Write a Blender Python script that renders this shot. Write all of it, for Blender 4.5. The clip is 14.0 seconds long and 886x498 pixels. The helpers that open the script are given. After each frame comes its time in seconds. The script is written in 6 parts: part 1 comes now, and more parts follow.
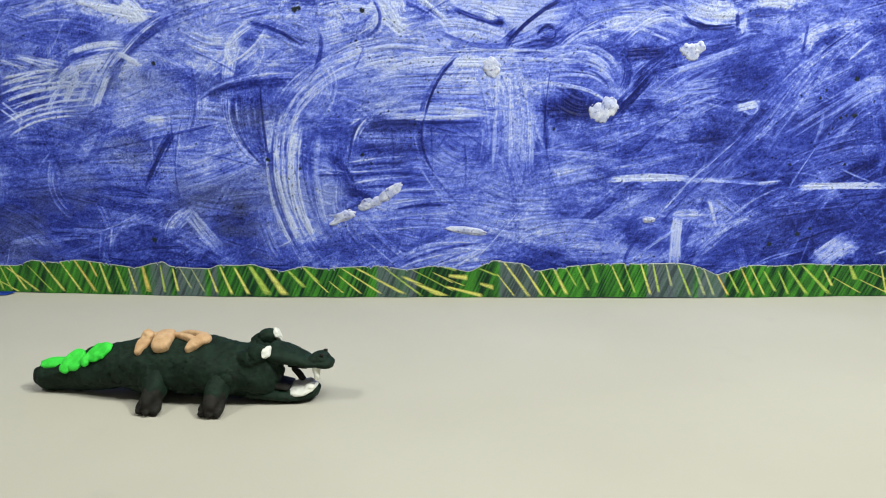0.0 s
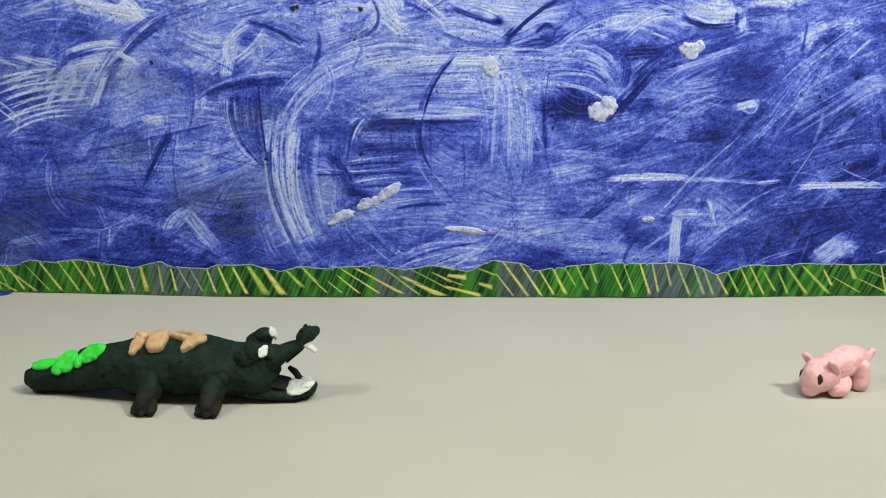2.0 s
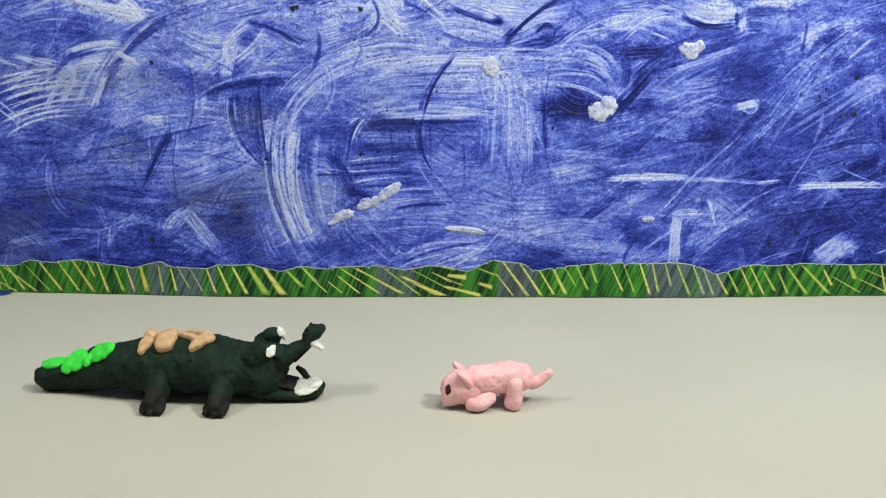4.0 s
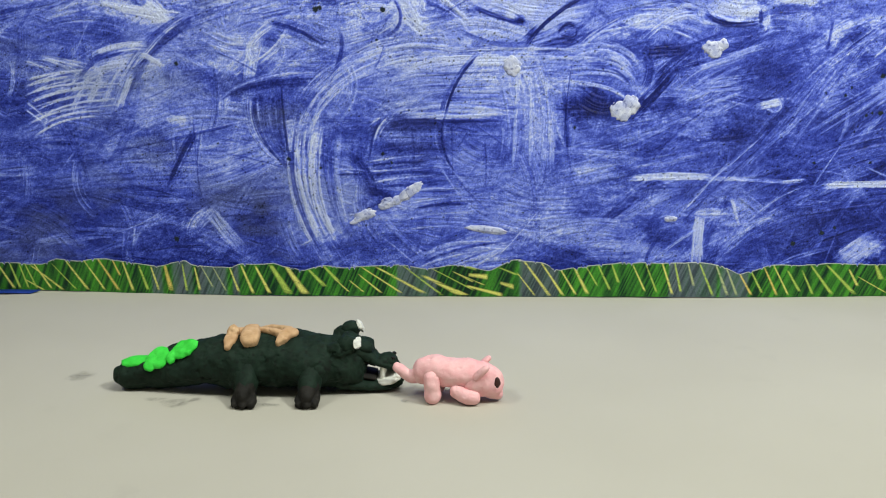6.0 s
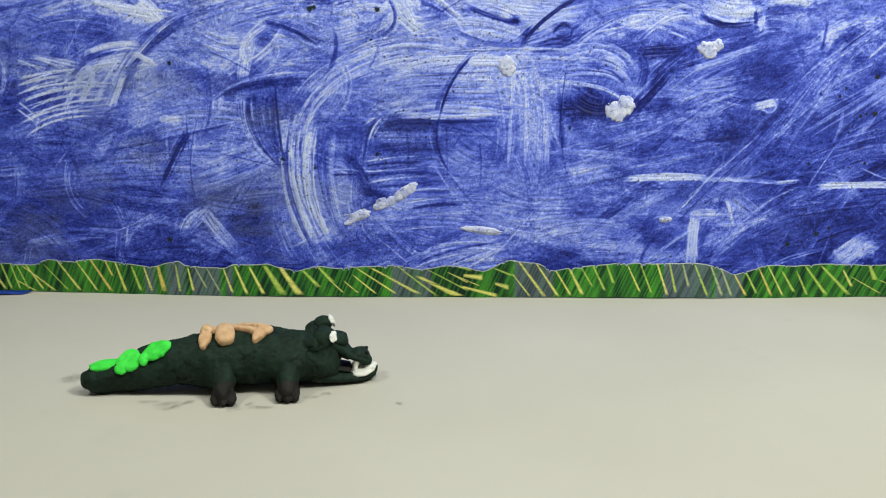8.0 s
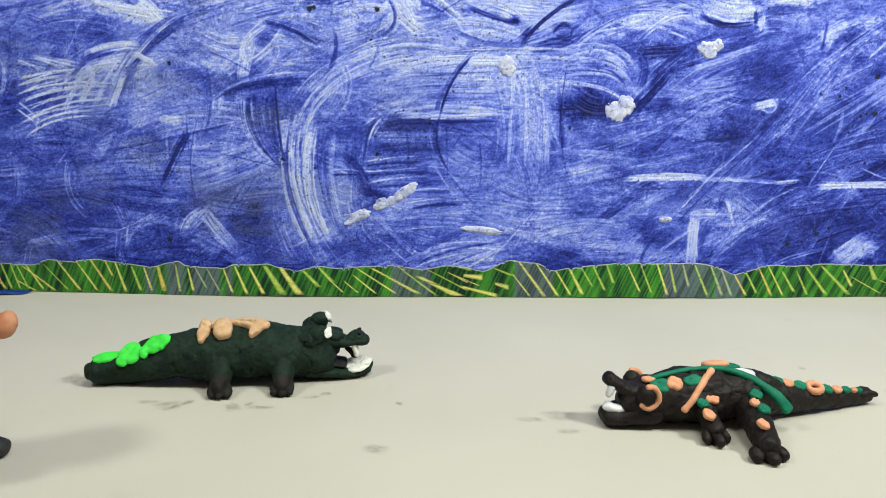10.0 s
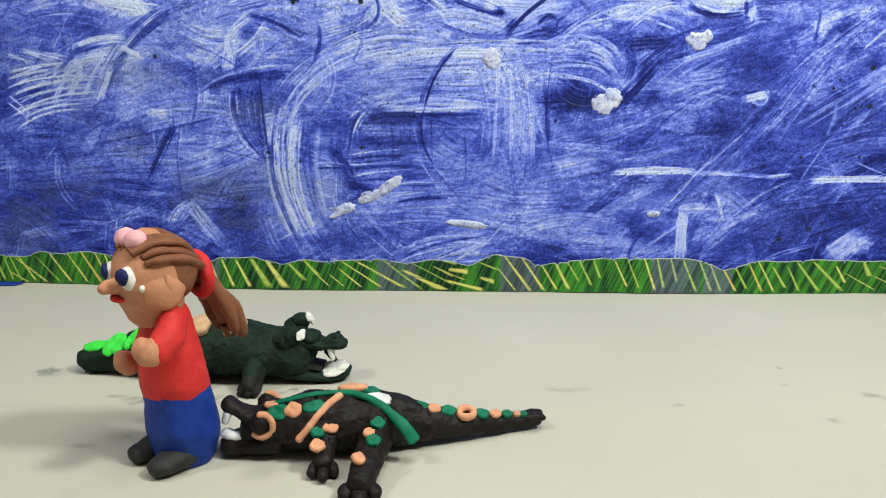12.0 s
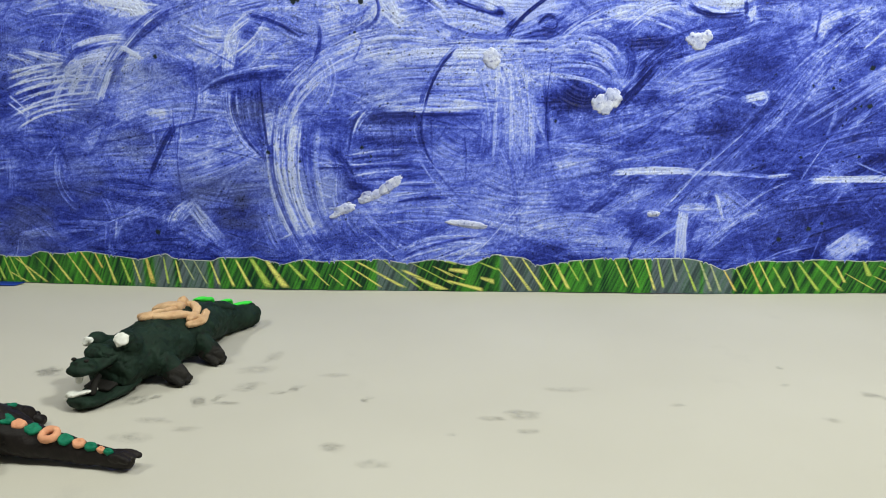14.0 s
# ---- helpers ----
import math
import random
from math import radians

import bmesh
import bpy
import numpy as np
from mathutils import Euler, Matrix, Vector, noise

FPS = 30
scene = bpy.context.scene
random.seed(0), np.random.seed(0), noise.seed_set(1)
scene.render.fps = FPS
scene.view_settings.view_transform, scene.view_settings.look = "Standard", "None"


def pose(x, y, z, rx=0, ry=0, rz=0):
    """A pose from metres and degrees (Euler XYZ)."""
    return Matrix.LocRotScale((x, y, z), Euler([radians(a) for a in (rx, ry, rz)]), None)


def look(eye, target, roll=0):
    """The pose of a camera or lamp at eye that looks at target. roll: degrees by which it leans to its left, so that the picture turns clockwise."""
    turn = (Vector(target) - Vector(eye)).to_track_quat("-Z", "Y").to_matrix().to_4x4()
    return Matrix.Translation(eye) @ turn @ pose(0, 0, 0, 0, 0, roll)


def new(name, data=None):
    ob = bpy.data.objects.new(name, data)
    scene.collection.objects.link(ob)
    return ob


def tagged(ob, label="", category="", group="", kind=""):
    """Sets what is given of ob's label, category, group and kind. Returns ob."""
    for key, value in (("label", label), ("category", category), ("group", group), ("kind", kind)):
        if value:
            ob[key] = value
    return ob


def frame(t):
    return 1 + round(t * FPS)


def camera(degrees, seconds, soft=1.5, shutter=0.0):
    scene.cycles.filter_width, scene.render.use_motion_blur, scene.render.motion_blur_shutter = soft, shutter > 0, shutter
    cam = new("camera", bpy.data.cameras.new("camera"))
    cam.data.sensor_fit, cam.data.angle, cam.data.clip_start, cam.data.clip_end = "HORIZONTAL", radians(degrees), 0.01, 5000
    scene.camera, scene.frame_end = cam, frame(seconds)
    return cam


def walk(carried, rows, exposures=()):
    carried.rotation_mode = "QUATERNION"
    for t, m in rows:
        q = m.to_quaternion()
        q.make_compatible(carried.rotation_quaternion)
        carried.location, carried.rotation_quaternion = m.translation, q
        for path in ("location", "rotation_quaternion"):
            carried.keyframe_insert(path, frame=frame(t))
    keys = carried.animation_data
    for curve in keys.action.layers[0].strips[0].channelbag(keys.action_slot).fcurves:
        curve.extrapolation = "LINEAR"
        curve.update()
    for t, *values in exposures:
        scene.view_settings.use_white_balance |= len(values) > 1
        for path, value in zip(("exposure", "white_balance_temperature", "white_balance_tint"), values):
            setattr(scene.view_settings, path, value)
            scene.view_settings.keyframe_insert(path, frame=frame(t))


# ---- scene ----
cam = camera(61.0, 14.0, soft=1.05)
walk(cam, [
    (0.00, pose(-0.0008, 0.0002, 0.1889, 78.567, -0.021, -0.041)),
    (1.00, pose(-0.0008, 0.0002, 0.1889, 78.567, -0.021, -0.041)),
    (1.30, pose(0.0001, 0.0017, 0.1874, 78.634, -0.004, -0.064)),
    (5.60, pose(0.0001, 0.0017, 0.1874, 78.634, -0.004, -0.064)),
    (5.70, pose(-0.0038, 0.0003, 0.1864, 78.693, 0.191, 1.238)),
    (6.50, pose(-0.0038, 0.0003, 0.1864, 78.693, 0.191, 1.238)),
    (6.60, pose(-0.0045, 0.0027, 0.1878, 78.590, 0.103, 0.792)),
    (10.30, pose(-0.0045, 0.0027, 0.1878, 78.590, 0.103, 0.792)),
    (10.40, pose(0.0114, 0.0072, 0.1932, 77.616, 0.518, 0.741)),
    (11.35, pose(0.0114, 0.0072, 0.1932, 77.616, 0.518, 0.741)),
    (11.45, pose(0.0144, 0.0076, 0.1977, 77.285, 0.646, 0.370)),
    (11.85, pose(0.0144, 0.0076, 0.1977, 77.285, 0.646, 0.370)),
    (11.95, pose(0.0318, 0.0082, 0.1932, 77.619, 0.240, 2.616)),
    (14.00, pose(0.0318, 0.0082, 0.1932, 77.619, 0.240, 2.616)),
], exposures=((0.0, 0.12), (1.1, 0.10), (1.3, -0.08), (2.0, -0.06), (2.5, -0.03), (3.0, 0.03), (5.5, 0.0), (6.0, -0.08), (6.5, 0.10), (7.0, 0.12), (7.5, 0.0), (8.2, 0.02), (10.3, 0.22), (10.6, 0.22), (11.0, 0.15), (11.5, 0.11), (12.0, 0.14), (13.1, 0.14), (13.4, 0.04), (14.0, 0.06)))

# ---- light ----
world = bpy.data.worlds.new("room_air")
scene.world = world
world.use_nodes = True
world.node_tree.nodes["Background"].inputs[0].default_value = (0.95, 0.97, 1.0, 1)
world.node_tree.nodes["Background"].inputs[1].default_value = 0.06


def area_lamp(name, eye, target, size, watts, colour):
    data = bpy.data.lights.new(name, "AREA")
    data.shape, data.size, data.energy, data.color = "DISK", size, watts, colour
    ob = new(name, data)
    ob.matrix_world = look(eye, target)
    return ob


area_lamp("desk_lamp_left", (-0.80, 0.10, 1.15), (0.05, 0.45, 0.0), 0.20, 5.2, (0.96, 1.0, 0.93))
area_lamp("desk_lamp_right", (0.90, 0.0, 1.21), (0.15, 0.5, 0.05), 0.20, 14.8, (0.96, 1.0, 0.93))
# added fill with no known source: lifts the middle, falls off to the edges
area_lamp("overhead_fill", (0.21, 0.14, 1.00), (0.19, 0.40, 0.0), 0.42, 4.7, (0.96, 1.0, 0.95))

D = 0.6995  # the painted sheet's distance


def bend(x):
    """The sheet bows back a little towards its ends; millimetres."""
    u = (x - 50.0) / 430.0
    return np.where(x < 50.0, 16.0, 7.0) * u * u


# ---- materials ----
class Nodes:
    """Short hand for building one material."""

    def __init__(self, name, rough=0.6, spec=0.35):
        self.mat = bpy.data.materials.new(name)
        self.mat.use_nodes = True
        self.tree = self.mat.node_tree
        self.bsdf = self.tree.nodes["Principled BSDF"]
        self.bsdf.inputs["Roughness"].default_value = rough
        self.bsdf.inputs["Specular IOR Level"].default_value = spec

    def add(self, kind, **values):
        node = self.tree.nodes.new(kind)
        for key, value in values.items():
            node.inputs[key.replace("_", " ")].default_value = value
        return node

    def link(self, a, b):
        self.tree.links.new(a, b)

    def coords(self):
        return self.add("ShaderNodeTexCoord").outputs["Object"]

    def noise(self, scale, detail=4.0, rough=0.55, vector=None):
        node = self.add("ShaderNodeTexNoise", Scale=scale, Detail=detail, Roughness=rough)
        self.link(vector if vector is not None else self.coords(), node.inputs["Vector"])
        return node.outputs["Fac"]

    def ramp(self, fac, *stops):
        node = self.add("ShaderNodeValToRGB")
        e = node.color_ramp.elements
        while len(e) < len(stops):
            e.new(0.5)
        for el, (p, c) in zip(e, stops):
            el.position, el.color = p, (*c, 1)
        self.link(fac, node.inputs["Fac"])
        return node.outputs["Color"]

    def mix(self, fac, a, b, blend="MIX"):
        node = self.add("ShaderNodeMix")
        node.data_type, node.blend_type = "RGBA", blend
        for sock, val in ((node.inputs[0], fac), (node.inputs[6], a), (node.inputs[7], b)):
            if isinstance(val, (int, float)):
                sock.default_value = val
            elif isinstance(val, tuple):
                sock.default_value = (*val, 1)
            else:
                self.link(val, sock)
        return node.outputs[2]

    def bump(self, fac, strength, distance):
        node = self.add("ShaderNodeBump", Strength=strength, Distance=distance)
        self.link(fac, node.inputs["Height"])
        old = self.bsdf.inputs["Normal"].links
        if old:
            self.link(old[0].from_socket, node.inputs["Normal"])
        self.link(node.outputs["Normal"], self.bsdf.inputs["Normal"])

    def colour(self, out):
        self.link(out, self.bsdf.inputs["Base Color"])
        return self.mat


def clay(name, dark, light, dirt=None, rough=0.58, spec=0.22):
    """Hand-worked modelling clay: thumb dents, smears and fine grain."""
    n = Nodes(name, rough, spec)
    base = n.ramp(n.noise(130, 5, 0.6), (0.3, dark), (0.7, light))
    if dirt:
        base = n.mix(n.ramp(n.noise(330, 3, 0.6), (0.55, (0, 0, 0)), (0.72, (1, 1, 1))), base, dirt)
    n.bump(n.noise(85, 2, 0.45), 0.5, 0.0024)
    n.bump(n.noise(380, 4, 0.65), 0.4, 0.0008)
    n.bump(n.noise(1500, 2, 0.6), 0.25, 0.0003)
    return n.colour(base)


M_GREEN = clay("dark_green_clay", (0.0060, 0.0150, 0.0095), (0.0135, 0.031, 0.020), (0.007, 0.009, 0.007), rough=0.7, spec=0.16)
M_FOOT = clay("brown_black_clay", (0.009, 0.0085, 0.0075), (0.024, 0.022, 0.019), rough=0.7, spec=0.16)
M_LIME = clay("lime_clay", (0.03, 0.60, 0.04), (0.07, 0.78, 0.08))
M_TAN = clay("tan_clay", (0.50, 0.295, 0.15), (0.68, 0.455, 0.26))
M_WHITE = clay("white_clay", (0.66, 0.66, 0.58), (0.82, 0.82, 0.76))
M_DAB = clay("thick_white_paint", (0.34, 0.39, 0.68), (0.80, 0.82, 0.92), (0.10, 0.12, 0.36), rough=0.4)
M_BLACK = clay("black_clay", (0.006, 0.0045, 0.004), (0.015, 0.011, 0.0095))
M_EMERALD = clay("emerald_clay", (0.0, 0.12, 0.065), (0.006, 0.19, 0.10))
M_PEACH = clay("peach_clay", (0.60, 0.26, 0.14), (0.74, 0.37, 0.21))
M_SILVER = clay("silver_foil_clay", (0.55, 0.55, 0.55), (0.80, 0.80, 0.80), rough=0.3, spec=0.6)
M_PINK = clay("pink_clay", (0.87, 0.42, 0.44), (0.93, 0.58, 0.58), rough=0.55, spec=0.3)
M_EYE = clay("dark_brown_clay", (0.035, 0.015, 0.012), (0.06, 0.025, 0.02))
M_RED = clay("red_clay", (0.52, 0.022, 0.022), (0.68, 0.040, 0.036))
M_BLUE = clay("blue_clay", (0.006, 0.030, 0.22), (0.012, 0.05, 0.32))
M_HAIR = clay("brown_clay", (0.165, 0.062, 0.029), (0.265, 0.105, 0.052))
M_SKIN = clay("skin_clay", (0.47, 0.205, 0.11), (0.60, 0.28, 0.16))
M_SHOE = clay("charcoal_clay", (0.016, 0.016, 0.016), (0.034, 0.034, 0.034))
M_ROSE = clay("rose_clay", (0.75, 0.36, 0.40), (0.84, 0.46, 0.50))
M_NAVY = clay("navy_clay", (0.006, 0.010, 0.06), (0.012, 0.02, 0.11))


def painted(name, rough, grain):
    """Paint laid on paper: the brush marks come from the sheet's own colour layer."""
    n = Nodes(name, rough, 0.25)
    att = n.add("ShaderNodeAttribute")
    att.attribute_name = "paint"
    fine = n.ramp(n.noise(grain, 5, 0.75), (0.38, (0.36, 0.36, 0.56)), (0.52, (1.0, 1.0, 1.0)))
    col = n.mix(0.58, att.outputs["Color"], fine, "MULTIPLY")
    n.bump(n.noise(grain * 0.7, 3, 0.6), 0.25, 0.0004)
    return n.colour(col)


M_SKY = painted("blue_poster_paint", 0.5, 900)
M_GRASS = painted("green_poster_paint", 0.5, 1100)


def floor_material():
    n = Nodes("grey_card", 0.75, 0.2)
    base = n.ramp(n.noise(5, 3, 0.5), (0.3, (0.50, 0.475, 0.402)), (0.7, (0.545, 0.52, 0.445)))
    base = n.mix(0.35, base, n.ramp(n.noise(1400, 3, 0.6), (0.3, (0.80, 0.80, 0.80)), (0.7, (1, 1, 1))), "MULTIPLY")
    # faint grey smudges of old wear
    smear = n.noise(26, 5, 0.65)
    patch = n.noise(7.5, 2, 0.5)
    amount = n.mix(1.0, n.ramp(smear, (0.58, (0, 0, 0)), (0.70, (1, 1, 1))), n.ramp(patch, (0.47, (0, 0, 0)), (0.62, (1, 1, 1))), "MULTIPLY")
    soft = n.mix(1.0, amount, (0.10, 0.10, 0.10), "MULTIPLY")
    base = n.mix(soft, base, (0.26, 0.25, 0.235))
    n.bump(n.noise(900, 3, 0.6), 0.12, 0.0003)
    return n.colour(base)


M_FLOOR = floor_material()


def plain(name, a, b, scale=3.0):
    n = Nodes(name, 0.8, 0.2)
    n.bump(n.noise(scale * 60, 3, 0.6), 0.1, 0.002)
    return n.colour(n.ramp(n.noise(scale, 4, 0.6), (0.3, a), (0.7, b)))


# wall grey kept dull to hold down bounced light
M_WALL = plain("unseen_grey", (0.36, 0.35, 0.33), (0.42, 0.41, 0.39))
M_CEIL = plain("ceiling_white", (0.76, 0.76, 0.75), (0.80, 0.80, 0.79))


# ---- mesh helpers ----
def mesh_ob(name, bm, materials, parent=None, label="", smooth=True):
    bmesh.ops.recalc_face_normals(bm, faces=bm.faces)
    data = bpy.data.meshes.new(name)
    if smooth:
        for f in bm.faces:
            f.smooth = True
    bm.to_mesh(data)
    bm.free()
    for m in materials if isinstance(materials, (list, tuple)) else [materials]:
        data.materials.append(m)
    ob = new(name, data)
    if parent:
        ob.parent = parent
    if label:
        ob["label"] = label
    return ob


def part(name, bm, material, parent, label=""):
    return mesh_ob(name, bm, material, parent, label)


def box(name, lo, hi, material):
    bm = bmesh.new()
    bmesh.ops.create_cube(bm, size=1.0)
    for v in bm.verts:
        v.co = Vector([(lo[i] + hi[i]) / 2 + v.co[i] * (hi[i] - lo[i]) for i in range(3)])
    return mesh_ob(name, bm, material, smooth=False)


def spline(points, steps):
    """Catmull-Rom through tuples of any length."""
    pts = [np.array(p, float) for p in points]
    pts = [2 * pts[0] - pts[1]] + pts + [2 * pts[-1] - pts[-2]]
    out = []
    for i in range(1, len(pts) - 2):
        a, b, c, d = pts[i - 1:i + 3]
        for k in range(steps):
            u = k / steps
            out.append(0.5 * (2 * b + (c - a) * u + (2 * a - 5 * b + 4 * c - d) * u * u + (3 * b - a - 3 * c + d) * u ** 3))
    out.append(pts[-2])
    return out


def loft(bm, points, n=18, steps=4, lump=0.0, freq=0.09, seed=0.0, mat=0, up=(0, 0, 1), power=2.0):
    """A hand-rolled roll of clay through (x, y, z, half width, half height) in millimetres, round at both ends."""
    rows = spline(points, steps)
    first, last = rows[0], rows[-1]
    centre = [Vector(r[:3]) for r in rows]
    rings = []

    def ring(c, tan, w, h):
        tan = tan.normalized()
        side = tan.cross(Vector(up))
        if side.length < 0.15:
            side = tan.cross(Vector((1, 0, 0)))
        side.normalize()
        top = side.cross(tan).normalized()
        vs = []
        for k in range(n):
            a = 2 * math.pi * k / n
            ca, sa = math.cos(a), math.sin(a)
            ca = math.copysign(abs(ca) ** (2 / power), ca)
            sa = math.copysign(abs(sa) ** (2 / power), sa)
            p = c + side * (ca * w) + top * (sa * h)
            if lump:
                q = p * freq + Vector((seed, seed * 1.7, 0))
                p = p + (p - c).normalized() * (noise.noise(q) + 0.5 * noise.noise(q * 2.3) + 0.35 * noise.noise(q * 4.1)) * lump
            vs.append(bm.verts.new(p * 0.001))
        return vs

    m = len(rows)
    for i in range(m):
        tan = centre[min(i + 1, m - 1)] - centre[max(i - 1, 0)]
        w, h = max(rows[i][3], 0.3), max(rows[i][4], 0.3)
        if i == 0:
            for f in (0.92, 0.7, 0.38):
                k = math.sqrt(1 - f * f)
                rings.append(ring(centre[0] - tan.normalized() * min(w, h) * f * 0.9, tan, w * k, h * k))
            rings.reverse()
            rings.sort(key=lambda r: 0)
            rings[:] = rings[::-1]
        rings.append(ring(centre[i], tan, w, h))
        if i == m - 1:
            for f in (0.38, 0.7, 0.92):
                k = math.sqrt(1 - f * f)
                rings.append(ring(centre[-1] + tan.normalized() * min(w, h) * f * 0.9, tan, w * k, h * k))
    faces = []
    for a, b in zip(rings, rings[1:]):
        for k in range(n):
            faces.append(bm.faces.new((a[k], a[(k + 1) % n], b[(k + 1) % n], b[k])))
    faces.append(bm.faces.new(rings[0][::-1]))
    faces.append(bm.faces.new(rings[-1]))
    for f in faces:
        f.material_index = mat
    return bm


def blob(bm, centre, radii, turn=(0, 0, 0), lump=0.0, seed=0.0, mat=0, n=14):
    """A pressed ball of clay, millimetres and degrees."""
    m = Matrix.LocRotScale([c * 0.001 for c in centre], Euler([radians(a) for a in turn]), [r * 0.001 for r in radii])
    made = bmesh.ops.create_uvsphere(bm, u_segments=n + 4, v_segments=n, radius=1.0)["verts"]
    for v in made:
        if lump:
            q = v.co * 1.6 + Vector((seed, 2.1 * seed, 0.5 * seed))
            v.co *= 1 + lump * (noise.noise(q) + 0.5 * noise.noise(q * 2.2))
        v.co = m @ v.co
    for f in {f for v in made for f in v.link_faces}:
        f.material_index = mat
    return bm


def knead(name, bm, material, parent=None, label="", voxel=1.1, dents=0.9, seed=0.0, rounds=3):
    """Press overlapping rolls and balls into one lump, then leave thumb dents, seams and pits in it; sizes in millimetres."""
    data = bpy.data.meshes.new("lump")
    bmesh.ops.recalc_face_normals(bm, faces=bm.faces)
    bm.to_mesh(data)
    bm.free()
    rough = new("lump", data)
    mesh_mod = rough.modifiers.new("blend", "REMESH")
    mesh_mod.mode, mesh_mod.voxel_size, mesh_mod.use_smooth_shade = "VOXEL", voxel * 0.001, True
    smooth_mod = rough.modifiers.new("rub", "SMOOTH")
    smooth_mod.factor, smooth_mod.iterations = 0.5, rounds
    graph = bpy.context.evaluated_depsgraph_get()
    graph.update()
    mesh = bpy.data.meshes.new_from_object(rough.evaluated_get(graph))
    bpy.data.objects.remove(rough)
    bpy.data.meshes.remove(data)
    shift = Vector((seed * 3.7, seed * 1.3, -seed))
    moved = []
    for v in mesh.vertices:
        q = v.co * 1000 + shift
        d = 0.9 * noise.noise(q * 0.075) + 0.6 * noise.noise(q * 0.17) + 0.22 * noise.noise(q * 0.42)
        seam = abs(noise.noise(q * 0.11 + Vector((9, 4, 2))))
        d -= 1.3 * max(0.0, 0.05 - seam) / 0.05 * max(0.0, noise.noise(q * 0.05) + 0.2)
        pit = noise.noise(q * 0.38)
        d -= 3.0 * max(0.0, pit - 0.45)
        moved.append(v.co + v.normal * d * dents * 0.001)
    for v, co in zip(mesh.vertices, moved):
        v.co = co
    for p in mesh.polygons:
        p.use_smooth = True
    mesh.name = name
    mesh.materials.clear()
    mesh.materials.append(material)
    ob = new(name, mesh)
    if parent:
        ob.parent = parent
    if label:
        ob["label"] = label
    return ob


def pressed(bm, c, radii, turn, seed, hole=0.0):
    """A flat pat of clay with an uneven rim and a fingertip dent in it."""
    m = Matrix.LocRotScale([q * 0.001 for q in c], Euler([radians(a) for a in turn]), [q * 0.001 for q in radii])
    made = bmesh.ops.create_uvsphere(bm, u_segments=22, v_segments=14, radius=1.0)["verts"]
    for v in made:
        a = math.atan2(v.co.y, v.co.x)
        rim = 1 + 0.22 * noise.noise(Vector((math.cos(a) * 1.3 + seed, math.sin(a) * 1.3, seed))) + 0.12 * noise.noise(Vector((math.cos(a) * 3 + seed, math.sin(a) * 3, 0)))
        r = math.hypot(v.co.x - 0.12, v.co.y)
        z = math.copysign(abs(v.co.z) ** 0.7, v.co.z) + 0.25 * noise.noise(v.co * 2.2 + Vector((seed, 0, 0)))
        if v.co.z > 0 and hole:
            z -= hole * 1.5 * math.exp(-(r / 0.42) ** 2)
        v.co = m @ Vector((v.co.x * rim, v.co.y * rim, z))
    return bm


def thing(name, label, category, group=""):
    ob = new(name)
    ob.empty_display_size = 0.02
    return tagged(ob, label, category, group)


# ---- the room round the table top ----
floor = box("floor", (-1.6, -1.2, -0.02), (1.6, 1.6, 0.0), M_FLOOR)
tagged(floor, "pale grey card spread flat with faint smudges", "floor", kind="structure")
# unseen walls and ceiling, added to close the set and shape the bounce
for nm, lo, hi in (("wall_south", (-1.7, -1.3, -0.02), (1.7, -1.2, 1.6)), ("wall_north", (-1.7, 1.6, -0.02), (1.7, 1.7, 1.6)),
                   ("wall_west", (-1.7, -1.2, -0.02), (-1.6, 1.6, 1.6)), ("wall_east", (1.6, -1.2, -0.02), (1.7, 1.6, 1.6))):
    tagged(box(nm, lo, hi, M_WALL), "plain grey unseen wall, added to enclose the set", "wall", kind="structure")
tagged(box("ceiling", (-1.7, -1.3, 1.6), (1.7, 1.7, 1.7), M_CEIL), "plain white unseen ceiling, added to enclose the set", "ceiling", kind="structure")

# ---- the painted sky: tone and relief of every brush mark on a fine grid, millimetres ----
X0, X1, Z0, Z1, STEP = -530.0, 540.0, 0.0, 312.0, 0.64
NX, NZ = int((X1 - X0) / STEP) + 1, int((Z1 - Z0) / STEP) + 1
GX, GZ = np.meshgrid(X0 + STEP * np.arange(NX), Z0 + STEP * np.arange(NZ))
rng = np.random.default_rng(7)


def soft_noise(cell_x, cell_z):
    """Smooth noise over the sheet, -1 to 1."""
    nx, nz = int((X1 - X0) / cell_x) + 3, int((Z1 - Z0) / cell_z) + 3
    g = rng.uniform(-1, 1, (nz, nx))
    u, v = (GX - X0) / cell_x, (GZ - Z0) / cell_z
    i, j = u.astype(int), v.astype(int)
    a, b = u - i, v - j
    a, b = a * a * (3 - 2 * a), b * b * (3 - 2 * b)
    return (g[j, i] * (1 - a) + g[j, i + 1] * a) * (1 - b) + (g[j + 1, i] * (1 - a) + g[j + 1, i + 1] * a) * b


tone = 0.46 + 0.20 * np.clip((GZ - 170) / 80, 0, 1) * np.clip(1.25 - np.abs(GX + 110) / 430, 0, 1) - 0.07 * np.clip((-180 - GX) / 60, 0, 1) * np.clip((150 - GZ) / 60, 0, 1) + 0.12 * soft_noise(110, 70) + 0.10 * soft_noise(34, 14) + 0.08 * soft_noise(12, 4)
tone += -0.08 * np.clip((GX - 60) / 300, 0, 1) - 0.07 * np.clip((GX - 230) / 80, 0, 1)
relief = 0.15 * soft_noise(9, 2.5)


